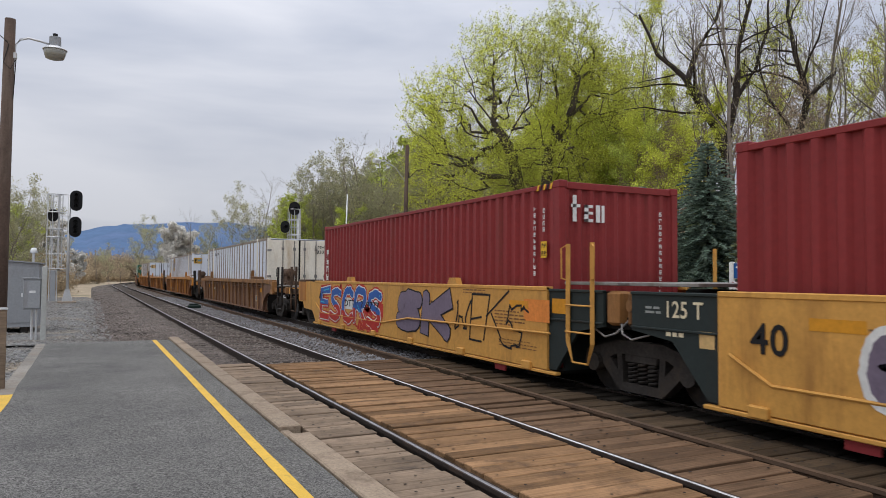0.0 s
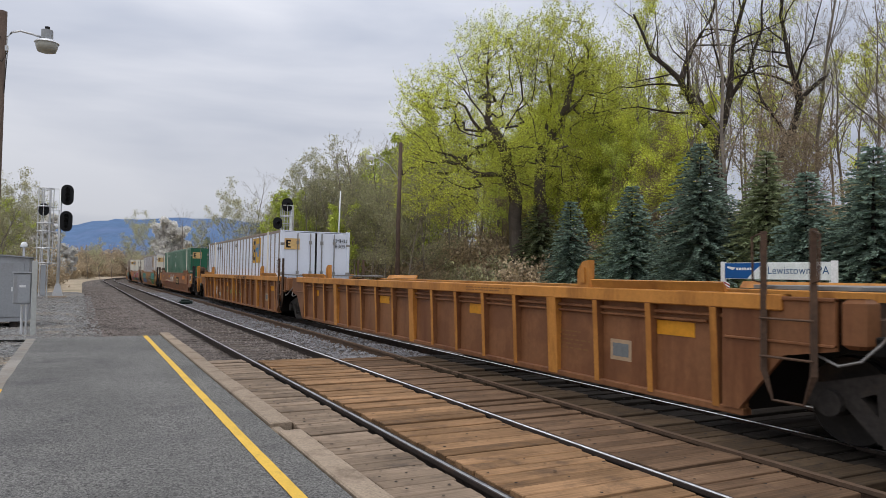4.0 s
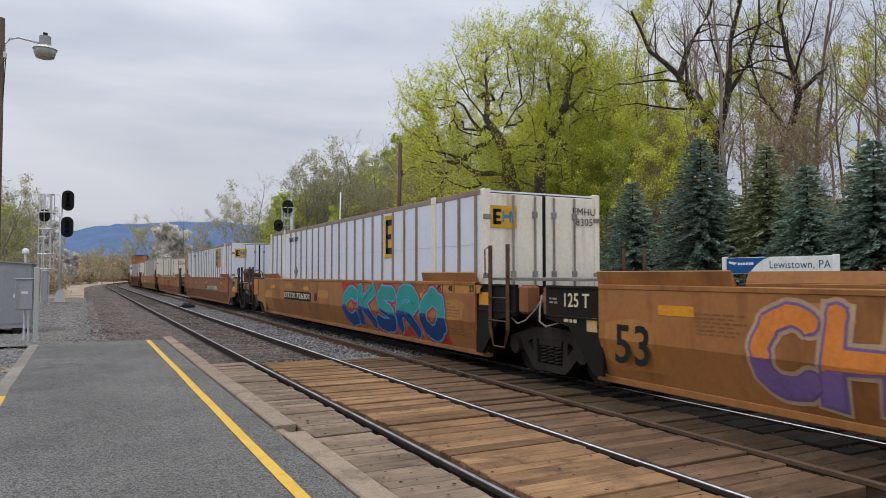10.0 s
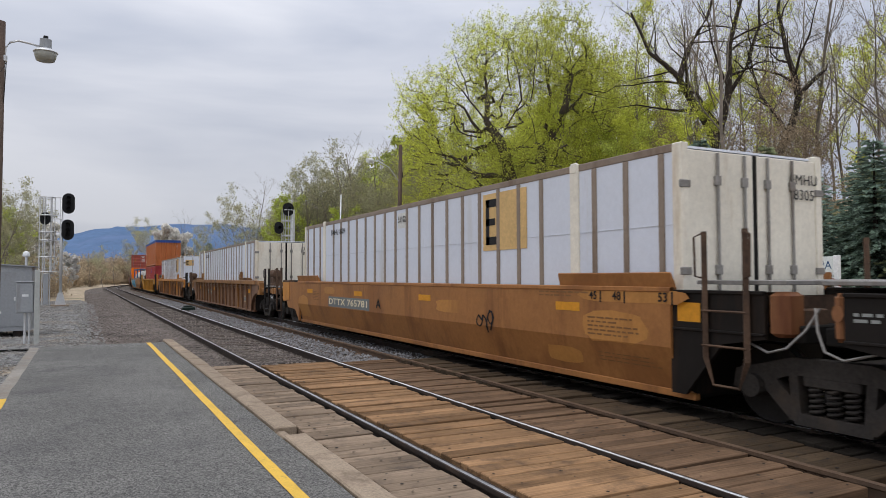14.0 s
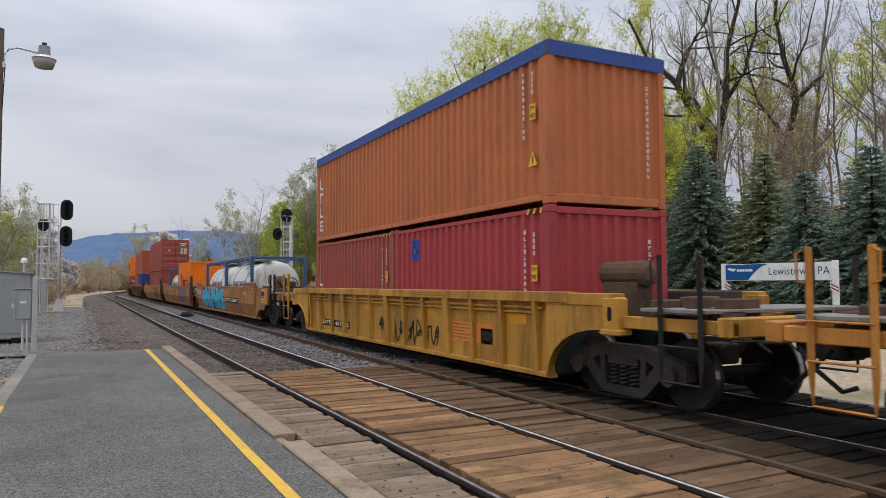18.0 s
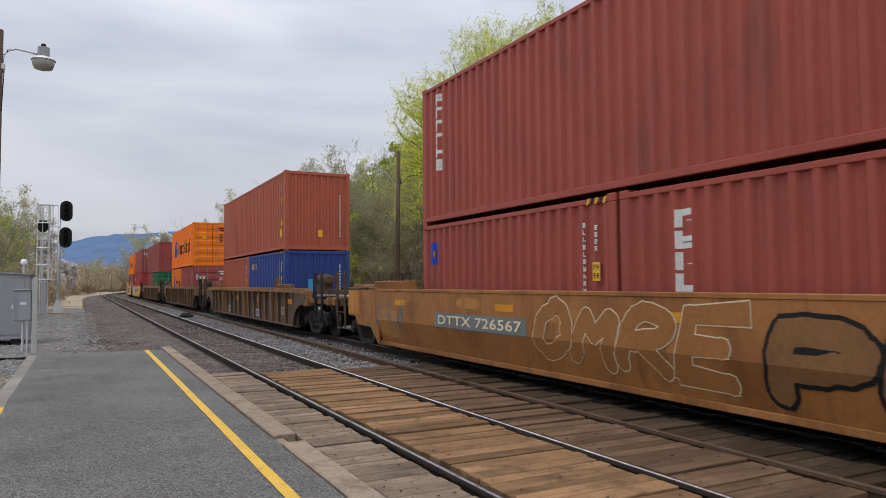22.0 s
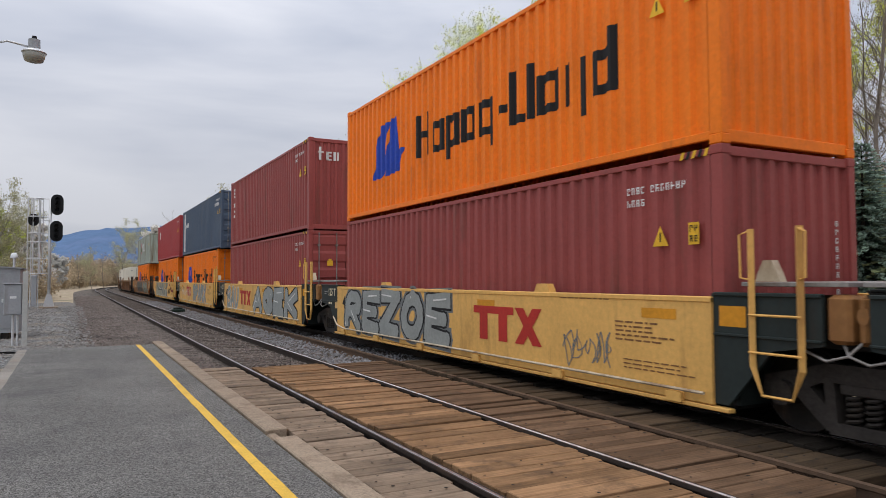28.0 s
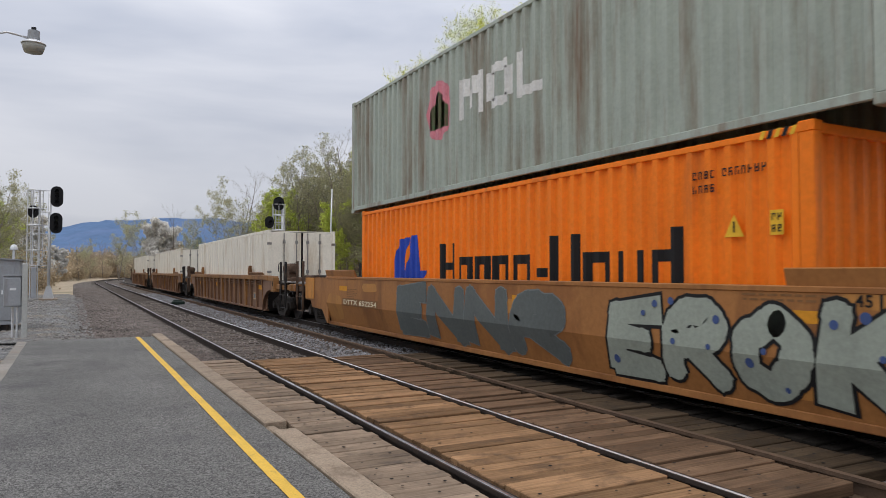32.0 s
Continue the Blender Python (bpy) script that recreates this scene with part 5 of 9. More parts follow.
bark_brown = surf("brown_twigs", (0.23, 0.175, 0.125), 0.9, 0, 0.4, 1.0, 20.0, 0, 0.02, (0.07, 0.05, 0.04), 0.3, 1.0, 0.3)


def leafy(name, col, var=0.35):
    """Thin leaves: each clump has its own shade, and light comes through."""
    m = bpy.data.materials.new(name)
    m.use_nodes = True
    nt = m.node_tree
    link = nt.links.new
    b = nt.nodes["Principled BSDF"]
    geo = nt.nodes.new("ShaderNodeNewGeometry")
    info = nt.nodes.new("ShaderNodeObjectInfo")
    r = nt.nodes.new("ShaderNodeMapRange")
    r.inputs["To Min"].default_value, r.inputs["To Max"].default_value = 1 - var, 1 + var
    link(geo.outputs["Random Per Island"], r.inputs["Value"])
    o = nt.nodes.new("ShaderNodeMapRange")
    o.inputs["To Min"].default_value, o.inputs["To Max"].default_value = 0.8, 1.15
    link(info.outputs["Random"], o.inputs["Value"])
    mu = nt.nodes.new("ShaderNodeMath")
    mu.operation = "MULTIPLY"
    link(r.outputs[0], mu.inputs[0])
    link(o.outputs[0], mu.inputs[1])
    s = nt.nodes.new("ShaderNodeVectorMath")
    s.operation = "SCALE"
    s.inputs[0].default_value = col
    link(mu.outputs[0], s.inputs["Scale"])
    link(s.outputs[0], b.inputs["Base Color"])
    b.inputs["Roughness"].default_value = 0.7
    b.inputs["Specular IOR Level"].default_value = 0.2
    tr = nt.nodes.new("ShaderNodeBsdfTranslucent")
    link(s.outputs[0], tr.inputs["Color"])
    mx = nt.nodes.new("ShaderNodeMixShader")
    mx.inputs[0].default_value = 0.4
    link(b.outputs[0], mx.inputs[1])
    link(tr.outputs[0], mx.inputs[2])
    link(mx.outputs[0], nt.nodes["Material Output"].inputs["Surface"])
    return m


leaf_spring = leafy("spring_leaves", (0.60, 0.63, 0.11), 0.5)
leaf_lime = leafy("lime_leaves", (0.50, 0.56, 0.12), 0.45)
leaf_olive = leafy("olive_buds", (0.413, 0.4, 0.237), 0.45)
leaf_brown = leafy("brown_buds", (0.29, 0.225, 0.15), 0.4)
leaf_brush = leafy("dry_brush", (0.47, 0.375, 0.25), 0.4)
blossom = leafy("white_blossom", (0.78, 0.76, 0.72), 0.2)
needle = leafy("blue_green_needles", (0.225, 0.30, 0.24), 0.7)
needle_dark = leafy("dark_needles", (0.25, 0.285, 0.16), 0.6)


class Tree:
    """Grows limbs, twigs and leaves into two meshes."""

    def __init__(self, seed, leaf=0.16, leaves=3, sides=(7, 5, 4, 3), twig=0.008, spread_=0.5):
        self.r = random.Random(seed)
        self.wood, self.lv, self.lf = Geo(), [], []
        self.leaf, self.leaves, self.sides, self.twig, self.spread = leaf, leaves, sides, twig, spread_

    def bud(self, p, n, reach):
        r = self.r
        for _ in range(n):
            c = p + Vector((r.gauss(0, reach), r.gauss(0, reach), r.gauss(0, reach)))
            u = Vector((r.gauss(0, 1), r.gauss(0, 1), r.gauss(0, 1))).normalized()
            w = u.cross(Vector((r.gauss(0, 1), r.gauss(0, 1), r.gauss(0, 1)))).normalized()
            s = self.leaf * r.uniform(0.5, 1.3)
            k = len(self.lv)
            self.lv += [tuple(c + u * s), tuple(c + w * s * 0.55), tuple(c - u * s), tuple(c - w * s * 0.55)]
            self.lf.append((k, k + 1, k + 2, k + 3))

    def limb(self, pts, radii, level, kids, last=2, reach=0.35, shrink=0.55, up=0.25):
        """A limb along pts with shoots of its own."""
        r = self.r
        if level >= 3 or (level >= last and last > 1):
            n, v, a = len(self.wood.v), self.wood.v, r.uniform(0, 3.14)
            for p, q in zip(pts, radii):
                dx, dy = q * math.cos(a), q * math.sin(a)
                v += [(p[0] - dx, p[1] - dy, p[2]), (p[0] + dx, p[1] + dy, p[2] + 0.3 * q)]
            self.wood.f += [(n + 2 * i, n + 2 * i + 1, n + 2 * i + 3, n + 2 * i + 2) for i in range(len(pts) - 1)]
        else:
            self.wood.tube(pts, radii, self.sides[min(level, 3)], caps=False)
        pts = [Vector(p) for p in pts]
        total = sum((b - a).length for a, b in zip(pts, pts[1:]))
        if level >= last:
            for i in range(1, len(pts)):
                self.bud(pts[i], self.leaves, reach)
                self.bud((pts[i] + pts[i - 1]) / 2, self.leaves // 2, reach)
            return
        n = kids[level]
        for k in range(n):
            f = (k + r.uniform(0.2, 0.9)) / n * 0.82 + 0.16
            q = f * (len(pts) - 1)
            i = min(int(q), len(pts) - 2)
            base = pts[i].lerp(pts[i + 1], q - i)
            rad = radii[i] + (radii[i + 1] - radii[i]) * (q - i)
            along_ = (pts[i + 1] - pts[i]).normalized()
            side_ = along_.cross(Vector((r.gauss(0, 1), r.gauss(0, 1), r.gauss(0, 1)))).normalized()
            d = (along_ * r.uniform(0.35, 0.9) + side_ * self.spread * r.uniform(1.0, 1.8) + Vector((0, 0, up))).normalized()
            ln = total * shrink * r.uniform(0.55, 1.1) * (1.15 - 0.55 * f)
            self.shoot(base, d, ln, max(self.twig, min(rad * 0.5, ln * 0.02)), level + 1, kids, last, reach, shrink, up)

    def shoot(self, p, d, ln, rad, level, kids, last, reach, shrink, up):
        r = self.r
        n = 4 if level < last else 3
        pts, radii = [p], [rad]
        for i in range(n):
            d = (d + Vector((r.gauss(0, 0.2), r.gauss(0, 0.2), r.gauss(0, 0.15) + 0.1 * up))).normalized()
            p = p + d * (ln / n)
            pts.append(p)
            radii.append(max(self.twig * 0.7, rad * (1 - 0.8 * (i + 1) / n)))
        self.limb(pts, radii, level, kids, last, reach, shrink, up)

    def make(self, name, label, bark, leaf_mat, category="tree", group=""):
        top = thing(name, label, category, group)
        me = bpy.data.meshes.new("trunk")
        me.from_pydata(self.wood.v, [], self.wood.f)
        me.materials.append(bark)
        me.shade_smooth()
        part("trunk", me, bark, top)
        if self.lv:
            me = bpy.data.meshes.new("crown")
            me.from_pydata(self.lv, [], self.lf)
            me.materials.append(leaf_mat)
            part("crown", me, leaf_mat, top)
        return top


def straight(seed, height, rad, crook=0.05):
    r = random.Random(seed)
    n, p, d = 7, Vector((0, 0, -0.4)), Vector((0, 0, 1))
    pts, radii = [p], [rad]
    for i in range(n):
        d = (d + Vector((r.gauss(0, crook), r.gauss(0, crook), 0))).normalized()
        p = p + d * (height / n)
        pts.append(p)
        radii.append(rad * (1 - 0.86 * (i + 1) / n) + 0.01)
    return pts, radii


# kinds of trees for the wood on the bank
def slim_tree(seed, height, leaves, leaf_mat, label, bark=bark_grey, name="bare_tree", kids=(16, 6, 5), leaf=0.085, spread_=0.42, rad=None):
    t = Tree(seed, leaf=leaf, leaves=leaves, spread_=spread_)
    pts, radii = straight(seed, height, rad or height * 0.0068, 0.075)
    t.limb(pts, radii, 0, kids, last=3 if len(kids) > 2 else 2, reach=0.2, shrink=0.4, up=0.38)
    return t.make(name, label, bark, leaf_mat)


def at(ob, x, y, turn=0.0, size=1.0, dz=0.0):
    ob.scale = (size, size, size)
    return pose(x, y, ground_z(x, y) + dz, 0, 0, turn)


def plant(proto, places):
    """Sets a tree and its copies at places (x, y, turn, size)."""
    for i, (x, y, turn, size) in enumerate(places):
        if i == 0:
            keep = (x, y, turn, size)
            continue
        proto.scale = (size, size, size)
        copy_thing(proto, pose(x, y, ground_z(x, y) - 0.1, 0, 0, turn))
    x, y, turn, size = keep
    proto.matrix_basis = pose(x, y, ground_z(x, y) - 0.1, 0, 0, turn) @ Matrix.Diagonal((size, size, size, 1))


kinds = [
    slim_tree(11, 19, 1, leaf_brown, "tall slim bare tree with grey bark on the wooded bank", leaf=0.045, spread_=0.5),
    slim_tree(12, 17, 1, leaf_brown, "slim bare tree with fine upright twigs on the bank", kids=(18, 6, 5), leaf=0.05),
    slim_tree(13, 18, 1, leaf_olive, "slim tree with opening olive buds on the bank", leaf=0.06, spread_=0.55),
    slim_tree(14, 18, 5, leaf_spring, "slim tree with sparse yellow-green spring leaves", name="budding_tree", leaf=0.075, spread_=0.6),
    slim_tree(15, 15, 6, leaf_spring, "young tree with yellow-green spring leaves", name="budding_tree", leaf=0.08, spread_=0.65),
    slim_tree(16, 12, 7, leaf_lime, "young tree with bright lime spring leaves", name="budding_tree", leaf=0.085, kids=(13, 6, 5), spread_=0.7),
    slim_tree(17, 9.5, 3, leaf_brown, "low tree with dense reddish-brown buds on the bank", leaf=0.055, kids=(15, 7, 5), spread_=0.75, bark=bark_brown),
]
spots = {k: [] for k in range(len(kinds))}
wr = random.Random(21)
y = 2.0
while y < 150:
    d = 25.0
    while d < 56:
        x = TRAIN_X + d + wr.uniform(-2, 2)
        yy = y + wr.uniform(-2, 2)
        if yy > BEND_Y:
            x += (yy - BEND_Y) ** 2 / 2 / BEND_R
        look_ = math.degrees(math.atan2(x, yy))
        if 20 < look_ < 64 and not (d < 31 and wr.random() < 0.72):
            if look_ < 43:
                k = wr.choices(range(7), (1, 1, 2, 4, 6, 3, 0.5))[0]
            else:
                k = wr.choices(range(7), (5, 4, 4, 0.8, 0.6, 0, 5))[0]
            spots[k].append((x, yy, wr.uniform(0, 360), wr.uniform(0.75, 1.12) * (1.0 if yy < 90 else 0.75)))
        d += 4.0 if d < 42 else 6.0
    y += 3.9
# lower growth along the foot of the bank
for _ in range(46):
    yy = wr.uniform(14, 78)
    x = TRAIN_X + wr.uniform(23, 31)
    look_ = math.degrees(math.atan2(x, yy))
    if 24 < look_ < 62:
        k = 6 if look_ > 43 or look_ < 34 else wr.choice((5, 4, 6))
        if look_ < 33 and x < 34:
            continue
        spots[k].append((x, yy, wr.uniform(0, 360), wr.uniform(0.55, 0.85)))
# leafy saplings under and behind the maples
for _ in range(46):
    yy = wr.uniform(34, 60)
    x = wr.uniform(33, 45)
    if 31 < math.degrees(math.atan2(x, yy)) < 46:
        spots[wr.choice((4, 5, 5, 3))].append((x, yy, wr.uniform(0, 360), wr.uniform(0.45, 0.85)))
for k, proto in enumerate(kinds):
    plant(proto, spots[k])


# the large old trees, limb by limb: across the view and up, in metres from the foot
def old_tree(name, label, foot, limbs, seed, leaves, leaf_mat, bark, kids, leaf=0.15, reach=0.4, shrink=0.5, turn=32.0):
    t = Tree(seed, leaf=leaf, leaves=leaves, twig=0.009, spread_=0.8)
    r = random.Random(seed + 100)
    for rad0, rad1, pts in limbs:
        n = len(pts)
        sway = r.uniform(-1.5, 1.5)
        line = [Vector((u, sway * (i / (n - 1)) ** 1.3 if i else 0, v)) for i, (u, v) in enumerate(pts)]
        # rounder bends
        fine = [line[0]]
        for a, b in zip(line, line[1:]):
            fine += [a.lerp(b, 0.5) + Vector((r.gauss(0, 0.06), r.gauss(0, 0.06), r.gauss(0, 0.06))), b]
        t.limb(fine, [rad0 + (rad1 - rad0) * i / (len(fine) - 1) for i in range(len(fine))], 0, kids, last=3, reach=reach, shrink=shrink, up=0.3)
    ob = t.make(name, label, bark, leaf_mat)
    x, y = foot
    ob.matrix_basis = pose(x, y, ground_z(x, y) - 0.3, 0, 0, -turn)
    return ob


def crown_tree(name, label, foot, limbs, domes, seed, count, leaves, leaf_mat, bark, leaf=0.06, turn=32.0, tip=0.0085, droop=0.0):
    """A broad tree: stems drawn limb by limb, then boughs that reach out to fill its crown; domes are (across, deep, up, half width, half depth, half height, share)."""
    r = random.Random(seed)
    t = Tree(seed, leaf=leaf, leaves=leaves, twig=0.007)
    nodes, parent = [], []

    def grow(p, a, bumps):
        """Joins a point to node a through a few bent steps."""
        q = Vector(nodes[a])
        n = max(1, int((p - q).length / 0.7))
        side_ = Vector((r.gauss(0, 1), r.gauss(0, 1), r.gauss(0, 0.6))) * bumps * (p - q).length
        for i in range(1, n + 1):
            f = i / n
            w = q.lerp(p, f) + side_ * f * (1 - f) * 2 + Vector((r.gauss(0, 0.035), r.gauss(0, 0.035), r.gauss(0, 0.035)))
            nodes.append(tuple(w))
            parent.append(a)
            a = len(nodes) - 1
        return a
    nodes.append((0, 0, 0))
    parent.append(-1)
    for pts in limbs:
        u, v = pts[0]
        a = min(range(len(nodes)), key=lambda i: (nodes[i][0] - u) ** 2 + (nodes[i][2] - v) ** 2)
        deep = r.uniform(-1.6, 1.6)
        y0 = nodes[a][1]
        for k, (u, v) in enumerate(pts[1:]):
            a = grow(Vector((u, y0 + deep * ((k + 1) / len(pts)), v)), a, 0.06)
    goals = []
    for du, dd, dv, hu, hd, hv, share in domes:
        for _ in range(int(count * share)):
            d = Vector((r.gauss(0, 1), r.gauss(0, 1), r.gauss(0, 1))).normalized() * r.uniform(0.2, 1.0) ** 0.6 * (1.22 if r.random() < 0.12 else 1.0)
            goals.append(Vector((du + d.x * hu, dd + d.y * hd, dv + d.z * hv)))
    heart = Vector(nodes[len(nodes) // 3])
    goals.sort(key=lambda p: (p - heart).length)
    tips = []
    for p in goals:
        arr = np.array(nodes)
        gap = arr - np.array(p)
        dist = np.sqrt((gap ** 2).sum(1)) + 0.5 * np.maximum(0, arr[:, 2] - p.z + 0.3)
        tips.append(grow(p, int(dist.argmin()), 0.09))
    load = [0] * len(nodes)
    for a in tips:
        while a >= 0:
            load[a] += 1
            a = parent[a]
    kids = collections.defaultdict(list)
    for i, a in enumerate(parent):
        if a >= 0:
            kids[a].append(i)
    rad = [max(tip, 0.0085 * max(1, n) ** 0.6) for n in load]
    # chains of nodes become tubes
    todo = [(0, k) for k in kids[0]]
    while todo:
        a, b = todo.pop()
        chain = [a, b]
        while kids[chain[-1]]:
            c = max(kids[chain[-1]], key=lambda i: load[i])
            todo += [(chain[-1], k) for k in kids[chain[-1]] if k != c]
            chain.append(c)
        rr_ = [rad[i] for i in chain]
        rr_[0] = min(rr_[0], rr_[1] * 1.25)
        t.wood.tube([nodes[i] for i in chain], rr_, 9 if rr_[0] > 0.12 else 5 if rr_[0] > 0.03 else 3, caps=False)
    for a in tips:
        p = Vector(nodes[a])
        out_ = (p - Vector(nodes[parent[a]])).normalized()
        for _ in range(6):
            d = (out_ + Vector((r.gauss(0, 0.75), r.gauss(0, 0.75), r.gauss(0.12 - droop, 0.55)))).normalized()
            t.shoot(p, d, r.uniform(0.45, 1.25), tip * 0.8, 3, (0, 0, 0, 0), 3, 0.11, 0.5, 0.15)
    ob = t.make(name, label, bark, leaf_mat)
    x, y = foot
    ob.matrix_basis = pose(x, y, ground_z(x, y) - 0.3, 0, 0, -turn)
    return ob


crown_tree("maple_tree", "spreading old maple with bright yellow-green spring leaves", (29.5, 44.0), [
    [(0.0, 0.0), (-0.5, 2.4), (-0.8, 7.4), (-1.5, 10.0), (-2.0, 11.6)],
    [(-2.0, 11.6), (-3.0, 13.1), (-4.2, 14.5), (-5.4, 16.0), (-6.6, 16.2)],
    [(-2.0, 11.6), (-1.1, 13.3), (-0.4, 14.5), (-0.7, 17.1), (-1.7, 19.2)],
    [(-3.9, 14.2), (-4.6, 16.3), (-5.3, 18.0)],
    [(-2.9, 13.0), (-3.1, 16.3), (-3.0, 19.7)],
    [(-1.3, 8.7), (-3.4, 9.1), (-5.5, 10.4), (-7.2, 10.8)],
], [(-7.0, 0.0, 13.5, 3.2, 3.4, 3.6, 0.30), (-2.2, 0.0, 17.8, 4.2, 3.8, 3.4, 0.32), (-6.2, -1.0, 8.7, 4.0, 3.2, 3.2, 0.24), (-1.7, -0.5, 12.5, 3.2, 3.0, 3.4, 0.14)], 31, 860, 3, leaf_spring, bark_maple, 0.062)
crown_tree("maple_tree", "old maple with a leaning dark trunk and yellow-green leaves", (30.6, 43.3), [
    [(0.0, 0.0), (-0.2, 2.4), (-0.3, 6.6), (-0.3, 9.7)],
    [(-0.3, 9.7), (0.3, 11.2), (1.4, 13.1), (2.0, 16.4), (2.9, 17.6), (4.6, 20.9)],
    [(-0.3, 9.7), (-0.9, 12.5), (-1.2, 13.1), (-0.7, 16.3), (-0.5, 19.7)],
    [(1.4, 13.1), (2.9, 14.6), (3.7, 14.2), (3.5, 13.1), (4.1, 11.9), (6.2, 11.3)],
    [(0.1, 10.8), (0.5, 14.6), (0.1, 18.0), (0.5, 20.1)],
    [(2.0, 16.4), (1.6, 18.4), (1.8, 20.5)],
], [(1.0, 0.0, 17.6, 3.8, 3.6, 3.6, 0.40), (3.5, 0.0, 14.4, 3.0, 3.2, 3.8, 0.28), (-0.3, -1.0, 8.7, 4.6, 3.0, 2.5, 0.32)], 32, 700, 3, leaf_spring, bark_maple, 0.062)
old_tree("gnarled_tree", "large gnarled dark bare tree with broken limbs", (37.5, 33.0), [
    (0.5, 0.4, [(0, 0), (-0.1, 4.0), (-0.3, 7.2)]),
    (0.33, 0.07, [(-0.3, 7.0), (-1.6, 9.6), (-2.6, 11.6), (-4.4, 13.4), (-5.6, 16.4)]),
    (0.22, 0.06, [(-2.5, 11.4), (-1.8, 13.6), (-0.6, 15.6), (0.2, 18.6)]),
    (0.28, 0.06, [(-0.3, 7.2), (0.5, 10.0), (0.6, 13.2), (1.4, 16.4), (1.6, 19.4)]),
    (0.18, 0.08, [(-0.2, 8.2), (-1.5, 10.4), (-2.6, 10.6)]),
    (0.16, 0.05, [(0.5, 10.0), (1.8, 12.0), (2.6, 14.6), (2.8, 17.8)]),
], 33, 1, leaf_spring, bark_dark, (10, 7, 6), 0.05, 0.3, 0.46, 40.0)
old_tree("gnarled_tree", "crooked dark bare tree with a forked trunk", (40.0, 30.5), [
    (0.36, 0.26, [(-1.0, 0), (-0.6, 4.0), (0.6, 6.2)]),
    (0.26, 0.06, [(0.6, 6.2), (1.3, 9.0), (0.6, 11.8), (0.2, 14.6), (0.6, 18.0)]),
    (0.18, 0.05, [(1.2, 8.8), (2.6, 10.2), (3.2, 11.0)]),
    (0.14, 0.04, [(0.6, 6.2), (-1.0, 9.0), (-1.6, 12.0)]),
], 34, 1, leaf_olive, bark_dark, (10, 7, 6), 0.05, 0.3, 0.44, 44.0)


# spruces by the far platform
def spruce(seed, height, radius, mat, label):
    r = random.Random(seed)
    top = thing("spruce_tree", label, "spruce", "spruces by the far platform")
    g = Geo().tube([(0, 0, -0.3), (0, 0, height * 0.6), (0, 0, height)], [height * 0.02, height * 0.012, 0.01], 7)
    lv, lf = [], []
    z = 0.25
    while z < height * 0.985:
        f = z / height
        reach = 1.75 * radius * (1 - f) ** 0.75 * r.uniform(0.82, 1.12) + 0.08
        n = max(6, int(19 * (1 - f) ** 0.6))
        off = r.uniform(0, 6.3)
        for k in range(n):
            a = off + 6.283 * k / n + r.gauss(0, 0.16)
            ln = reach * r.uniform(0.72, 1.12)
            ca, sa = math.cos(a), math.sin(a)
            m = max(3, int(ln / 0.17))
            lift = 0.30 * f - 0.16
            for i in range(m):
                q = (i + 0.6) / m
                zc = z + ln * (lift * q - 0.16 * q * q) + r.gauss(0, 0.03)
                for s in (-1, 1, 0, -0.5, 0.5):
                    b = a + s * r.uniform(0.5, 1.0)
                    l = r.uniform(0.16, 0.30) * (1.15 - 0.4 * q)
                    px, py = ca * ln * q, sa * ln * q
                    ex, ey = px + math.cos(b) * l, py + math.sin(b) * l
                    w = 0.042
                    nx, ny = -math.sin(b) * w, math.cos(b) * w
                    dz = r.uniform(-0.09, 0.03)
                    c = len(lv)
                    lv += [(px + nx, py + ny, zc + 0.02), (px - nx, py - ny, zc - 0.02), (ex - nx * 0.4, ey - ny * 0.4, zc + dz), (ex + nx * 0.4, ey + ny * 0.4, zc + dz + 0.05)]
                    lf.append((c, c + 1, c + 2, c + 3))
        z += 0.17 + 0.05 * r.random()
    part("trunk", g, bark_dark, top)
    me = bpy.data.meshes.new("crown")
    me.from_pydata(lv, [], lf)
    me.materials.append(mat)
    part("crown", me, mat, top)
    return top


for i, (x, y, hgt, rad, mat) in enumerate(((28, 25.9, 8.9, 2.3, needle), (28.5, 31.5, 7.4, 1.75, needle), (28.5, 37.3, 7.0, 1.5, needle), (29, 22.8, 7.9, 1.7, needle_dark), (28, 20.0, 6.7, 1.7, needle), (28.2, 17.2, 7.4, 1.9, needle), (30, 43.0, 6.8, 2.0, needle_dark), (31, 34.5, 5.2, 2.2, needle_dark), (31, 28.6, 5.6, 2.2, needle_dark), (31, 24.5, 5.6, 2.2, needle_dark), (31, 18.6, 5.4, 2.2, needle_dark), (29, 14.4, 6.8, 1.9, needle_dark))):
    s = spruce(60 + i, hgt, rad, mat, "dense blue-green spruce beside the far platform" if mat == needle else "dark green spruce beside the far platform")
    s.matrix_basis = pose(x, y, ground_z(x, y) - 0.1, 0, 0, 40 * i)


# brush on the bank
def bush(seed, height, leaves, leaf_mat, label, bark=bark_brown):
    t = Tree(seed, leaf=0.1, leaves=leaves, spread_=0.7, twig=0.009)
    r = random.Random(seed)
    for _ in range(9):
        d = Vector((r.gauss(0, 0.5), r.gauss(0, 0.5), 1)).normalized()
        t.shoot(Vector((r.gauss(0, 0.3), r.gauss(0, 0.3), 0)), d, height * r.uniform(0.6, 1.1), 0.02, 1, (0, 5, 4), 3, 0.2, 0.5, 0.2)
    return t.make("brush", label, bark, leaf_mat, "bush")


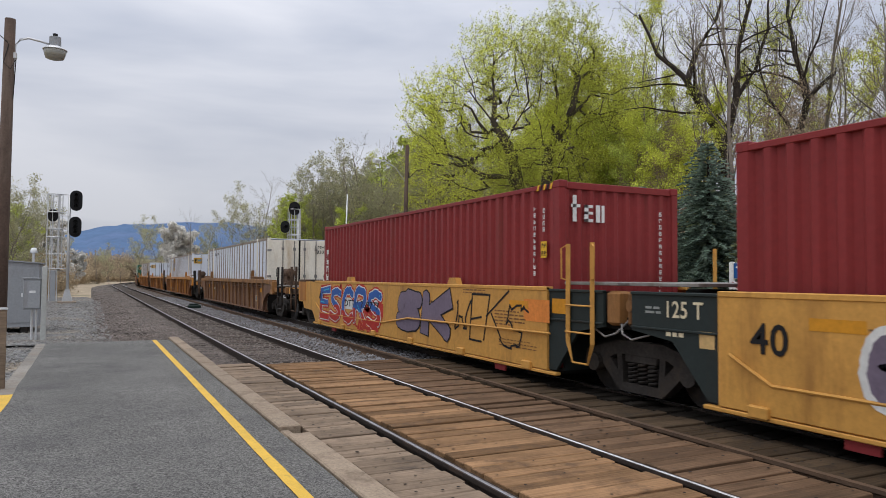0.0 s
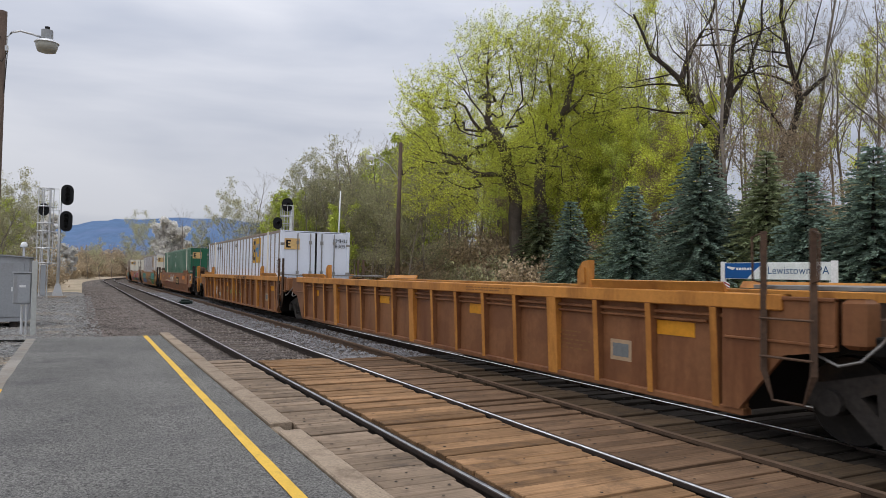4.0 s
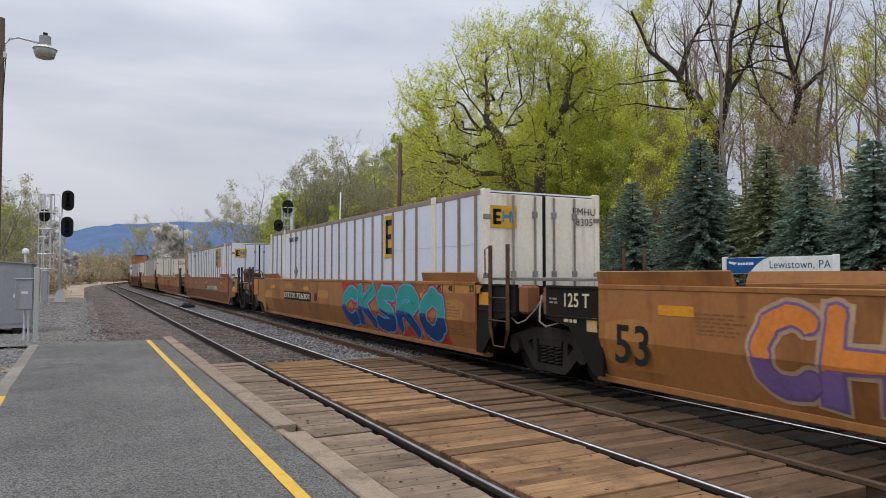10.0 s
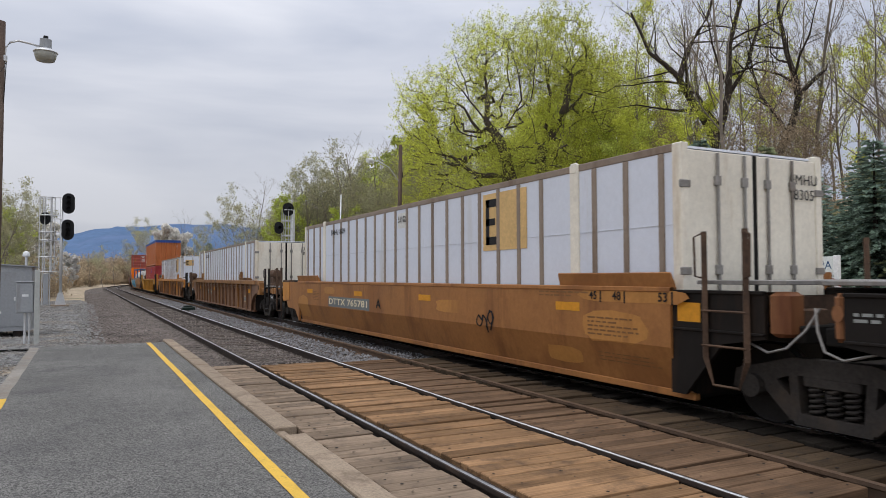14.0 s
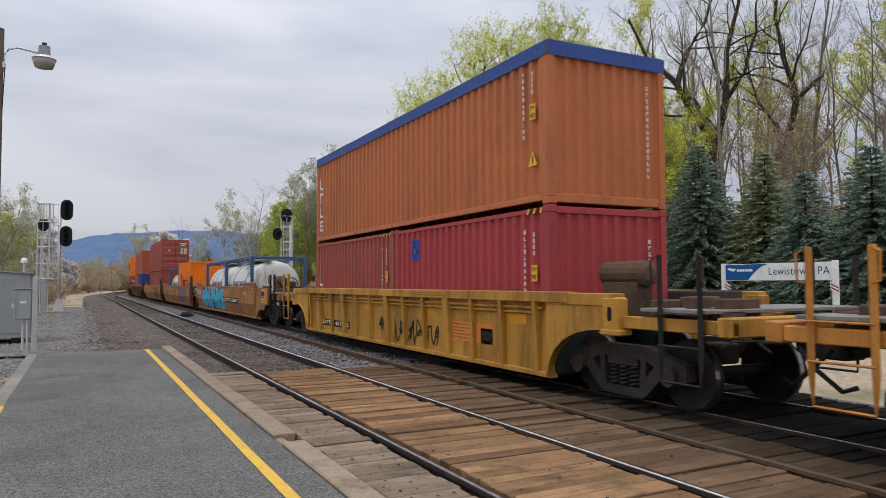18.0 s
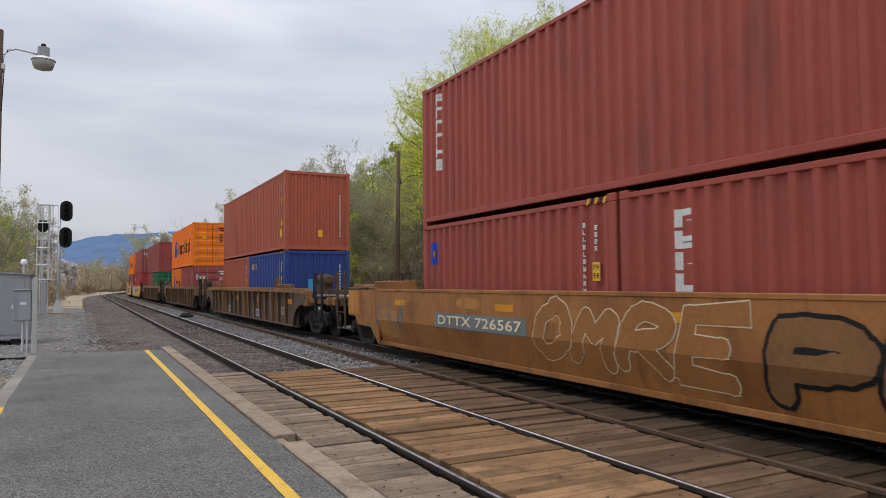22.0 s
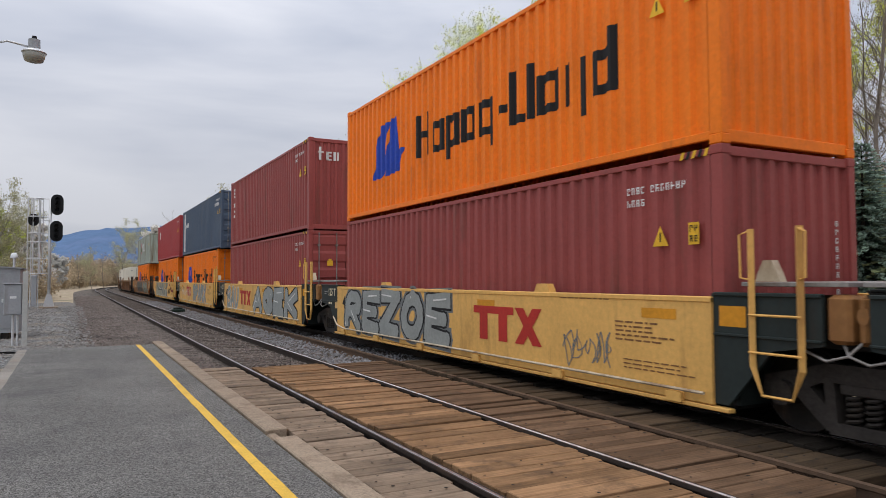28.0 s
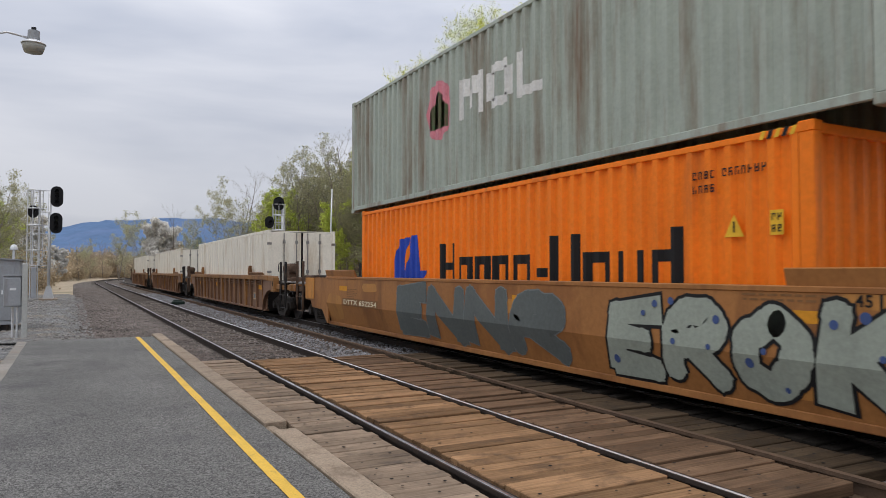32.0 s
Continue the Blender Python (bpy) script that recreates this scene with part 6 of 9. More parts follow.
bushes = [bush(71, 2.2, 1, leaf_brush, "tangled brown leafless brush on the bank"), bush(72, 2.8, 2, leaf_olive, "brush with olive buds on the bank"), bush(73, 1.6, 2, leaf_brush, "low dry brown brush on the bank")]
spots = {0: [], 1: [], 2: []}
for _ in range(150):
    y = wr.uniform(8, 125)
    d = 19 + 22 * wr.random() ** 1.4
    x = TRAIN_X + d
    if 14 < math.degrees(math.atan2(x, y)) < 62 and not (d < 22 and y < 40):
        spots[wr.choices((0, 1, 2), (3, 2, 3))[0]].append((x, y, wr.uniform(0, 360), wr.uniform(0.7, 1.35)))
for _ in range(64):
    spots[wr.choice((0, 2))].append((wr.uniform(26.5, 35), wr.uniform(38, 74), wr.uniform(0, 360), wr.uniform(1.0, 1.7)))
for k, proto in enumerate(bushes):
    plant(proto, spots[k])

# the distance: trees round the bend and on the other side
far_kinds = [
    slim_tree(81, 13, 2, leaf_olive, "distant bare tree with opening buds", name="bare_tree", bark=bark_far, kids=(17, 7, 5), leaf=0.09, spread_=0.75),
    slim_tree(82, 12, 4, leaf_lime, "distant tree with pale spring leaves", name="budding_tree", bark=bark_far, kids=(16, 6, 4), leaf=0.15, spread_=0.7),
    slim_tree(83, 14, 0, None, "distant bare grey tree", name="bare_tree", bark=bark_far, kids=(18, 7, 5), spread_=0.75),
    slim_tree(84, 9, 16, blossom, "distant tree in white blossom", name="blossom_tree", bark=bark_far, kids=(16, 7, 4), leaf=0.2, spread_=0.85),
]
spots = {0: [], 1: [], 2: [], 3: []}


def see(turn, dist):
    return dist * math.sin(radians(turn)), dist * math.cos(radians(turn))


for k, turn, dist, size in ((2, 11.6, 88, 0.75), (0, 12.8, 92, 0.7), (1, 14.0, 84, 0.72), (1, 15.2, 80, 0.75), (0, 13.6, 110, 0.9), (1, 16.6, 76, 0.72), (2, 17.6, 80, 1.05), (0, 18.8, 72, 0.98), (2, 19.8, 70, 1.05), (0, 20.8, 74, 1.1), (2, 21.6, 66, 0.95), (1, 20.4, 82, 0.9), (0, 10.4, 105, 0.6), (2, 9.6, 120, 0.6), (1, 17.8, 95, 0.75),
                            (1, 19.2, 62, 0.62), (0, 22.4, 60, 0.78), (0, 23.2, 64, 0.8), (0, 24.2, 58, 0.85), (2, 23.8, 70, 1.0), (0, 25.0, 66, 0.95), (0, 25.8, 62, 0.95), (2, 22.8, 66, 1.0), (2, 24.8, 66, 1.05), (0, 11.0, 84, 0.75), (0, 12.2, 80, 0.85), (2, 12.0, 86, 0.95), (0, 13.2, 82, 0.92), (2, 14.4, 78, 0.95), (0, 15.0, 74, 0.9), (2, 15.8, 76, 1.0), (0, 16.8, 74, 0.95), (1, 14.0, 70, 0.72), (1, 15.0, 68, 0.75), (0, 17.6, 70, 0.95), (0, 18.6, 66, 0.85), (2, 19.4, 64, 0.95), (0, 20.2, 62, 0.85), (0, 21.2, 62, 0.85), (0, -5.2, 58, 0.62), (0, -4.4, 66, 0.6), (0, -6.2, 64, 0.64), (0, -7.4, 56, 0.6), (2, -5.8, 72, 0.68), (0, -3.8, 74, 0.6), (1, -5.0, 64, 0.58), (3, -2.6, 80, 0.75), (3, -3.2, 88, 0.8), (3, 5.6, 150, 1.2), (3, 6.2, 148, 1.25), (0, 4.6, 150, 0.95), (2, 7.0, 145, 1.0), (0, 7.8, 140, 1.0), (0, 3.0, 140, 0.9), (1, 16.0, 70, 0.6), (0, 21.6, 62, 0.8),
                            (3, -2.3, 96, 0.62), (0, -4.2, 62, 0.55), (0, -5.6, 56, 0.55), (0, -5.0, 75, 0.6), (2, -3.4, 80, 0.5), (3, -1.2, 120, 0.6), (0, -6.8, 60, 0.7),
                            (3, 6.4, 170, 0.95), (2, 3.0, 150, 0.62), (2, 4.2, 165, 0.7), (0, 5.0, 160, 0.6), (2, 2.0, 170, 0.6), (0, 1.2, 150, 0.5), (2, 0.4, 160, 0.5), (0, 3.4, 190, 0.6), (0, 8.2, 150, 0.62), (2, 9.0, 140, 0.7), (2, 7.4, 160, 0.7)):
    spots[k].append((*see(turn, dist), wr.uniform(0, 360), size))
for _ in range(46):
    turn = wr.uniform(-3.5, 12)
    spots[wr.choice((0, 0, 2, 2, 2, 2))].append((*see(turn, wr.uniform(175, 330)), wr.uniform(0, 360), wr.uniform(0.5, 0.85)))
for _ in range(34):
    turn = wr.uniform(13.0, 25.5)
    spots[wr.choice((0, 0, 2, 2, 1))].append((*see(turn, wr.uniform(64, 92)), wr.uniform(0, 360), (0.62 + 0.045 * (turn - 13)) * wr.uniform(0.85, 1.1)))
for _ in range(22):
    turn = wr.uniform(-9, -1.5)
    spots[wr.choice((0, 0, 2, 2))].append((*see(turn, wr.uniform(90, 260)), wr.uniform(0, 360), wr.uniform(0.5, 0.9)))
for k, proto in enumerate(far_kinds):
    plant(proto, spots[k])
fir = spruce(95, 9.0, 2.6, needle_dark, "dark conifer standing at the bend")
tagged(fir, group="conifers at the bend")
fir.matrix_basis = pose(*see(8.6, 150), -0.4)
low = [bush(75, 2.6, 3, leaf_brush, "distant brown scrub by the line", bark_brown)]
spots = [(*see(-2.5 + 13.5 * k / 69, wr.uniform(125, 175)), wr.uniform(0, 360), wr.uniform(1.5, 2.6)) for k in range(70)]
spots += [(*see(-1.0 + 8.0 * k / 39, wr.uniform(215, 290)), wr.uniform(0, 360), wr.uniform(2.2, 3.4)) for k in range(40)]
spots += [(*see(-8.0 + 6.0 * k / 29, wr.uniform(70, 120)), wr.uniform(0, 360), wr.uniform(0.9, 1.7)) for k in range(30)]
spots += [(*see(wr.uniform(-2.5, 12.5), wr.uniform(120, 260)), wr.uniform(0, 360), wr.uniform(0.9, 1.9)) for _ in range(60)]
spots += [(*see(wr.uniform(-7, -1.6), wr.uniform(58, 120)), wr.uniform(0, 360), wr.uniform(0.7, 1.4)) for _ in range(30)]
plant(low[0], [p for p in spots if abs(lateral(p[0], p[1]) + 2) > 9])

# wooded ridge far off; the haze before it is painted in as blue
g = Geo()
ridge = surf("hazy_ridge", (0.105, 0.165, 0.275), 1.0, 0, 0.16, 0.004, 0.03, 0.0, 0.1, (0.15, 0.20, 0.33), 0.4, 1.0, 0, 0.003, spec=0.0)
n = 90
for i in range(n + 1):
    a = -16 + 44 * i / n
    for k, (dist, hgt) in enumerate(((2300, -5), (2500, 0.35), (2750, 0.8), (3050, 1.0), (3400, 0.7))):
        top_h = 219 - 0.6 * (a - 8) ** 2 + 9 * noise.noise((a * 0.35, 0, 0)) + 3 * noise.noise((a * 1.7, 0, 0))
        x, y = see(a, dist)
        g.v.append((x, y, hgt if hgt < 0 else top_h * hgt * dist / 3050 + 6 * noise.noise((a, k * 3.0, 7))))
g.f = [(i * 5 + k, i * 5 + k + 1, i * 5 + 6 + k, i * 5 + 5 + k) for i in range(n) for k in range(4)]
tagged(part("ridge", g, ridge, smooth=True), "long wooded ridge with haze put into its blue colour", "mountain", kind="structure")
# ---- signals, poles, cabinets and the station sign ----
signal_black = flat("signal_black", 24, 25, 27, 0.5)
white_paint = flat("white_paint", 214, 216, 216)


def oval(cx, cz, w, h, n=10):
    """A tall board with round ends, in x and z."""
    r = w / 2
    pts = [(cx + r * math.cos(a), cz + h / 2 - r + r * math.sin(a)) for a in [math.pi * k / n for k in range(n + 1)]]
    return pts + [(cx - r * math.cos(a), cz - h / 2 + r - r * math.sin(a)) for a in [math.pi * k / n for k in range(n + 1)]]


def signal_mast(x, y, heads, ladder_x, label, height=6.5, top_cage=True):
    top = thing("signal_mast", label, "railway signal")
    part("mast", Geo().tube([(0, 0, 0.3), (0, 0, height)], 0.085, 12), galv, top, smooth=True)
    part("base", Geo().prism([(-0.3, 0.0), (0.3, 0.0), (0.12, 0.75), (-0.12, 0.75)], "y", -0.2, 0.2), galv, top)
    part("footing", Geo().cbox(-0.5, 0.5, -0.5, 0.5, -0.4, 0.03, 0.02), concrete, top)
    for cx, cz, w, h in heads:
        b = part("target_board", Geo().prism(oval(cx, cz, w, h), "y", -0.16, -0.13), signal_black, top, "black signal background board")
        n = 3 if h > 0.9 else 1
        for k in range(n):
            z = cz + (k - (n - 1) / 2) * 0.33
            part("lamp_hood", Geo().tube([(cx, -0.16, z), (cx, -0.44, z)], 0.12, 12, caps=False).tube([(cx, -0.16, z), (cx, -0.18, z)], 0.11, 12), signal_black, b)
        part("bracket", Geo().cbox(min(0, cx), max(0, cx) + 0.01, -0.13, -0.07, cz - 0.03, cz + 0.03, 0.006), galv, top)
        part("head_box", Geo().cbox(cx - w * 0.36, cx + w * 0.36, -0.13, 0.12, cz - h * 0.38, cz + h * 0.38, 0.03), signal_black, top)
    for dx in (-0.2, 0.2):
        part("ladder_rail", Geo().tube([(ladder_x + dx, 0.1, 0.05), (ladder_x + dx, 0.1, height + 0.05)], 0.032, 6), galv, top)
    for k in range(int(height / 0.32)):
        part("rung", shared(("rung", ladder_x), lambda: Geo().tube([(ladder_x - 0.2, 0.1, 0), (ladder_x + 0.2, 0.1, 0)], 0.014, 5), "rung", galv), galv, top).matrix_basis = pose(0, 0, 0.3 + 0.32 * k)
    for k, z in enumerate((2.0, 2.9, 3.9, 4.4, 5.4, height)):
        r = 0.42
        part("cage_hoop", Geo().tube([(ladder_x + r * math.cos(a), 0.1 + r * math.sin(a), z) for a in [6.2832 * i / 14 for i in range(15)]], 0.032, 5), galv, top)
        part("stay", Geo().cbox(min(ladder_x, 0), max(ladder_x, 0), 0.06, 0.12, z - 0.025, z + 0.025, 0.005), galv, top)
    for i in range(7):
        a = 6.2832 * i / 7
        part("cage_bar", Geo().tube([(ladder_x + 0.42 * math.cos(a), 0.1 + 0.42 * math.sin(a), 2.0), (ladder_x + 0.42 * math.cos(a), 0.1 + 0.42 * math.sin(a), height)], 0.026, 5), galv, top)
    part("equipment_pipe", Geo().cbox(ladder_x - 0.14, ladder_x + 0.14, 0.0, 0.22, 0.05, 1.9, 0.02), grey_paint, top)
    top.matrix_basis = pose(x, y, -0.02)
    return top


signal_mast(-1.28, 48.4, ((0.36, 6.15, 0.68, 1.25), (0.34, 4.55, 0.68, 1.25), (-0.86, 5.2, 0.55, 0.75)), -0.78, "galvanised signal mast with black heads and a caged ladder")
signal_mast(12.3, 46.4, ((-0.28, 6.15, 0.74, 0.9), (-0.9, 4.9, 0.6, 0.8)), -0.22, "galvanised signal mast with black heads beyond the tracks", 6.1)


def lamp_pole(x, y, height, label):
    top = thing("street_lamp", label, "lamp")
    part("pole", Geo().tube([(0, 0, -0.3), (0.0, 0, 2.5), (0.02, 0, height)], [0.125, 0.115, 0.095], 14), pole_wood, top, smooth=True)
    arm = [(0.1, 0, height - 0.72), (0.12, 0, height - 0.5), (0.2, 0, height - 0.38), (0.34, 0, height - 0.33), (0.55, 0, height - 0.36), (0.72, 0, height - 0.4)]
    part("arm", Geo().tube(arm, 0.022, 7), galv, top, smooth=True)
    part("clamp", Geo().cbox(0.06, 0.15, -0.06, 0.06, height - 0.78, height - 0.66, 0.01), galv, top)
    part("wire", Geo().tube([(0.02, -0.1, height - 0.52), (-0.06, -0.13, height - 0.9), (0.06, -0.13, height - 1.02), (0.14, -0.05, height - 0.8), (0.11, -0.06, height - 1.6)], 0.009, 5), steel_dark, top)
    part("wire", Geo().tube([(0.0, -0.1, height - 0.5), (-0.9, -1.6, height + 0.05), (-3.5, -5.5, height + 1.2)], 0.008, 5), steel_dark, top)
    cx, cz = 0.80, height - 0.4
    head = part("lamp_housing", Geo().tube([(cx, 0, cz - 0.02), (cx, 0, cz + 0.16), (cx, 0, cz + 0.17)], [0.11, 0.105, 0.05], 16), grey_paint, top, "grey ballast housing", smooth=False)
    part("photocell", Geo().tube([(cx, 0, cz + 0.17), (cx, 0, cz + 0.23)], 0.045, 12), signal_black, head)
    part("reflector", Geo().tube([(cx, 0, cz - 0.02), (cx, 0, cz - 0.06), (cx, 0, cz - 0.1), (cx, 0, cz - 0.11)], [0.1, 0.19, 0.225, 0.22], 24), galv, top, "pale metal reflector")
    part("lens", Geo().tube([(cx, 0, cz - 0.1), (cx, 0, cz - 0.2), (cx, 0, cz - 0.27), (cx, 0, cz - 0.29)], [0.215, 0.19, 0.165, 0.1], 24), flat("milky_lens", 150, 150, 142, 0.35), top, "milky ribbed refractor", smooth=True)
    top.matrix_basis = pose(x, y, -0.05)
    return top


lamp_pole(-1.56, 16.0, 6.68, "round wooden pole with a small area lamp on a bent arm")


def timber_pole(name, x, y, height, rad, label, arm=False, mat=pole_wood):
    top = thing(name, label, "pole")
    z = ground_z(x, y)
    part("shaft", Geo().tube([(0, 0, -0.5), (0, 0, height * 0.5), (0.1, 0, height)], [rad, rad * 0.88, rad * 0.72], 10), mat, top, smooth=True)
    if arm:
        part("lamp_arm", Geo().tube([(0, 0, height - 2.6), (-0.9, -0.3, height - 1.7), (-1.8, -0.6, height - 1.35), (-2.3, -0.8, height - 1.35)], 0.03, 6), galv, top)
        part("lamp_head", Geo().tube([(-2.3, -0.8, height - 1.38), (-2.75, -0.95, height - 1.42)], [0.13, 0.18], 10), white_paint, top)
        part("fitting", Geo().cbox(0.08, 0.26, -0.1, 0.1, height - 2.3, height - 1.9, 0.02), steel_dark, top)
    top.matrix_basis = pose(x, y, z)


timber_pole("utility_pole", 19.6, 45.2, 11.2, 0.17, "leaning dark wooden utility pole with a street lamp arm", True)
timber_pole("slim_pole", 17.2, 51.0, 8.2, 0.07, "slim grey pole beyond the tracks", False, galv)


def cabinet():
    top = thing("relay_cabinet", "large grey metal relay cabinet with a sloping roof", "cabinet")
    part("body", Geo().prism([(-3.4, 0.16), (0, 0.16), (0, 1.98), (-3.4, 2.22)], "y", 0, 2.2), grey_paint, top)
    part("roof", Geo().prism([(-3.46, 2.225), (0.06, 1.985), (0.06, 2.02), (-3.46, 2.26)], "y", -0.06, 2.26), grey_paint, top)
    part("door", Geo().cbox(-1.5, -0.12, -0.02, 0.0, 0.28, 1.84, 0.006), grey_paint, top)
    part("door_handle", Geo().tube([(-1.38, -0.05, 1.0), (-1.38, -0.05, 1.2)], 0.014, 6), galv, top)
    for x in (-0.35, -3.0):
        part("skid", Geo().cbox(x - 0.1, x + 0.1, 0.1, 2.1, -0.1, 0.16, 0.01), steel_dark, top)
    part("vent_pipe", Geo().tube([(-0.25, 1.6, 1.95), (-0.25, 1.6, 2.35)], 0.035, 8), galv, top)
    part("vent_cap", Geo().tube([(-0.25, 1.6, 2.33), (-0.25, 1.6, 2.36), (-0.25, 1.6, 2.47), (-0.25, 1.6, 2.5)], [0.08, 0.11, 0.08, 0.03], 14), white_paint, top, "white mushroom cap", smooth=True)
    top.matrix_basis = pose(-1.36, 23.6, -0.05)


cabinet()
box = thing("meter_box", "small grey electrical box on a steel post", "electrical box")
part("post", Geo().tube([(0.0, 0.06, -0.2), (0.0, 0.06, 0.85)], 0.03, 8), galv, box)
part("body", Geo().cbox(-0.2, 0.2, -0.1, 0.1, 0.78, 1.56, 0.015), grey_paint, box)
part("door", Geo().cbox(-0.18, 0.18, -0.118, -0.1, 0.81, 1.50, 0.006), grey_paint, box)
part("lid", Geo().cbox(-0.22, 0.22, -0.13, 0.12, 1.56, 1.59, 0.008), grey_paint, box)
part("hasp", Geo().cbox(-0.24, -0.2, -0.1, -0.06, 1.1, 1.2, 0.005), galv, box)
part("label_plate", Geo().cbox(-0.06, 0.08, -0.122, -0.118, 1.2, 1.26, 0.001), white_paint, box)
part("conduit", Geo().tube([(0.1, 0.02, 0.8), (0.1, 0.02, -0.1)], 0.025, 7), galv, box)
box.matrix_basis = pose(-1.34, 20.9, -0.05)
post = thing("marker_post", "white weathered square post", "post")
part("shaft", Geo().cbox(-0.06, 0.06, -0.06, 0.06, -0.2, 1.86, 0.012), flat("grey_white_paint", 176, 178, 174), post)
post.matrix_basis = pose(-1.07, 20.8, -0.03)
rail_post = thing("fence_post", "weathered grey board post beside the platform", "post")
part("board", Geo().cbox(-0.06, 0.06, -0.03, 0.03, -0.2, 1.16, 0.008), plank_grey, rail_post)
part("cap", Geo().cbox(-0.07, 0.07, -0.04, 0.04, 1.16, 1.19, 0.006), white_paint, rail_post)
rail_post.matrix_basis = pose(-1.14, 12.0, -0.05)


# ---- words and marks ----
def words(text, size, mat, parent, m, squeeze=1.0, label="", name="lettering", align="CENTER", thick=0.001):
    c = bpy.data.curves.new(name, "FONT")
    c.body, c.size, c.align_x, c.align_y, c.extrude, c.space_character = text, size, align, "CENTER", thick, 1.05
    c.resolution_u = 3
    c.materials.append(mat)
    ob = new(name, c)
    ob.parent = parent
    ob.matrix_basis = m @ Matrix.Diagonal((squeeze, 1, 1, 1))
    if label:
        tagged(ob, label)
    return ob


SIDE = pose(0, 0, 0, 90, 0, -90)  # reads along -y, facing -x


def near_face(x, y, z):
    return pose(x, y, z) @ SIDE


sign = thing("station_sign", "white and blue station name sign on two white posts", "sign")
sx0, y0, y1 = 23.7, 15.75, 20.8
part("panel", Geo().cbox(sx0 - 0.03, sx0 + 0.03, y0 + 0.2, y1 - 0.2, 1.64, 2.30, 0.01), flat("sign_white", 212, 218, 216), sign)
for y in (y0 + 0.1, y1 - 0.1):
    part("sign_post", Geo().cbox(sx0 - 0.07, sx0 + 0.07, y - 0.1, y + 0.1, -0.5, 2.34, 0.012), white_paint, sign)
blue_mat = flat("sign_blue", 18, 78, 138)
arcp = [(y1 - 0.22, 1.66), (y1 - 0.22, 2.285)] + [(18.55 + 0.95 * (k / 8) ** 0.6, 2.285 - 0.625 * k / 8) for k in range(9)]
part("blue_field", Geo().prism(arcp, "x", sx0 - 0.036, sx0 - 0.031), blue_mat, sign, "blue field with a swept edge")
ink = flat("sign_ink", 52, 84, 122)
words("Lewistown, PA", 0.42, ink, sign, near_face(sx0 - 0.034, 17.3, 1.98), 0.95, "dark blue station name")
for k in range(6):
    part("logo_bar", Geo().box(sx0 - 0.038, sx0 - 0.0365, 19.28 + 0.13 * k, 19.38 + 0.13 * k, 2.0, 2.1), white_paint, sign)
part("logo_swoosh", Geo().prism([(20.45, 2.16), (20.05, 2.1), (20.2, 2.0), (20.5, 2.1)], "x", sx0 - 0.038, sx0 - 0.0365), white_paint, sign)
for y in (y0 + 0.22, y1 - 0.2):
    fl = thing("small_flag", "small striped flag tied to a sign post", "flag")
    part("stick", Geo().tube([(0, 0, -0.4), (0, 0, 0.3)], 0.008, 5), white_paint, fl)
    for k in range(5):
        part("stripe", Geo().prism([(0.02, 0.2 - 0.06 * k), (-0.3, 0.05 - 0.06 * k), (-0.3, 0.0 - 0.06 * k), (0.02, 0.15 - 0.06 * k)], "x", -0.004, 0.004), flat("flag_red", 150, 62, 66) if k % 2 else white_paint, fl)
    fl.matrix_basis = pose(sx0 - 0.1, y, 1.4)
# ---- painted marks on the train ----
INK = {
    "black": flat("paint_black", 30, 30, 31), "white": flat("paint_white", 214, 214, 210), "cream": flat("paint_cream", 220, 208, 176), "grey": flat("paint_grey", 146, 150, 146),
    "mid": flat("paint_mid_grey", 116, 120, 120), "purple": flat("paint_purple", 116, 104, 120), "violet": flat("paint_violet", 122, 98, 148), "red": flat("paint_red", 178, 52, 44), "blue": flat("paint_blue", 52, 92, 160),
    "cyan": flat("paint_cyan", 66, 168, 200), "teal": flat("paint_teal", 48, 138, 132), "green": flat("paint_green", 62, 138, 78), "lime": flat("paint_lime", 148, 178, 96), "navy": flat("paint_navy", 36, 62, 118),
    "pink": flat("paint_pink", 206, 132, 142), "orange": flat("paint_orange", 216, 132, 62), "maroon": flat("paint_maroon", 132, 52, 46), "tan": flat("paint_tan", 206, 172, 116), "yellow": flat("paint_yellow", 226, 178, 52), "amber": flat("reflector_amber", 206, 142, 40),
    "hl_blue": flat("mark_blue", 42, 72, 170), "emp_yellow": flat("mark_ochre", 200, 154, 48), "emp_blue": flat("mark_steel_blue", 62, 128, 172), "primer": surf("rolled_grey_primer", srgb(158, 156, 140), 0.65, 0, 0.22, 1.2, 12.0, 0.05, 0.004, srgb(128, 124, 108), 0.5, 1.0, 0.02, 0.9), "slate": flat("paint_slate", 92, 98, 96), "faint": flat("paint_faded", 128, 92, 58), "ghost": flat("paint_ghost", 178, 152, 122), "ochre_fill": flat("paint_ochre_fill", 152, 104, 60), "aqua": flat("paint_aqua", 108, 184, 180), "sage": flat("paint_sage", 150, 158, 146), "indigo": flat("paint_indigo", 66, 84, 128),
}
HALFC = 1.475
PATCH = {"orange": paint("patch_ochre", 176, 124, 66, (140, 92, 52), 0.35), "redbrown": paint("patch_tan", 156, 104, 66, (120, 78, 50), 0.35)}


def side_of(parent, kind):
    """Forty foot smooth cars have upright sides, the longer ones a kink."""
    root = parent
    while root.parent:
        root = root.parent
    if kind == "smooth" and root in cars and CARS[cars.index(root)][2] == 40:
        return "flat"
    return kind


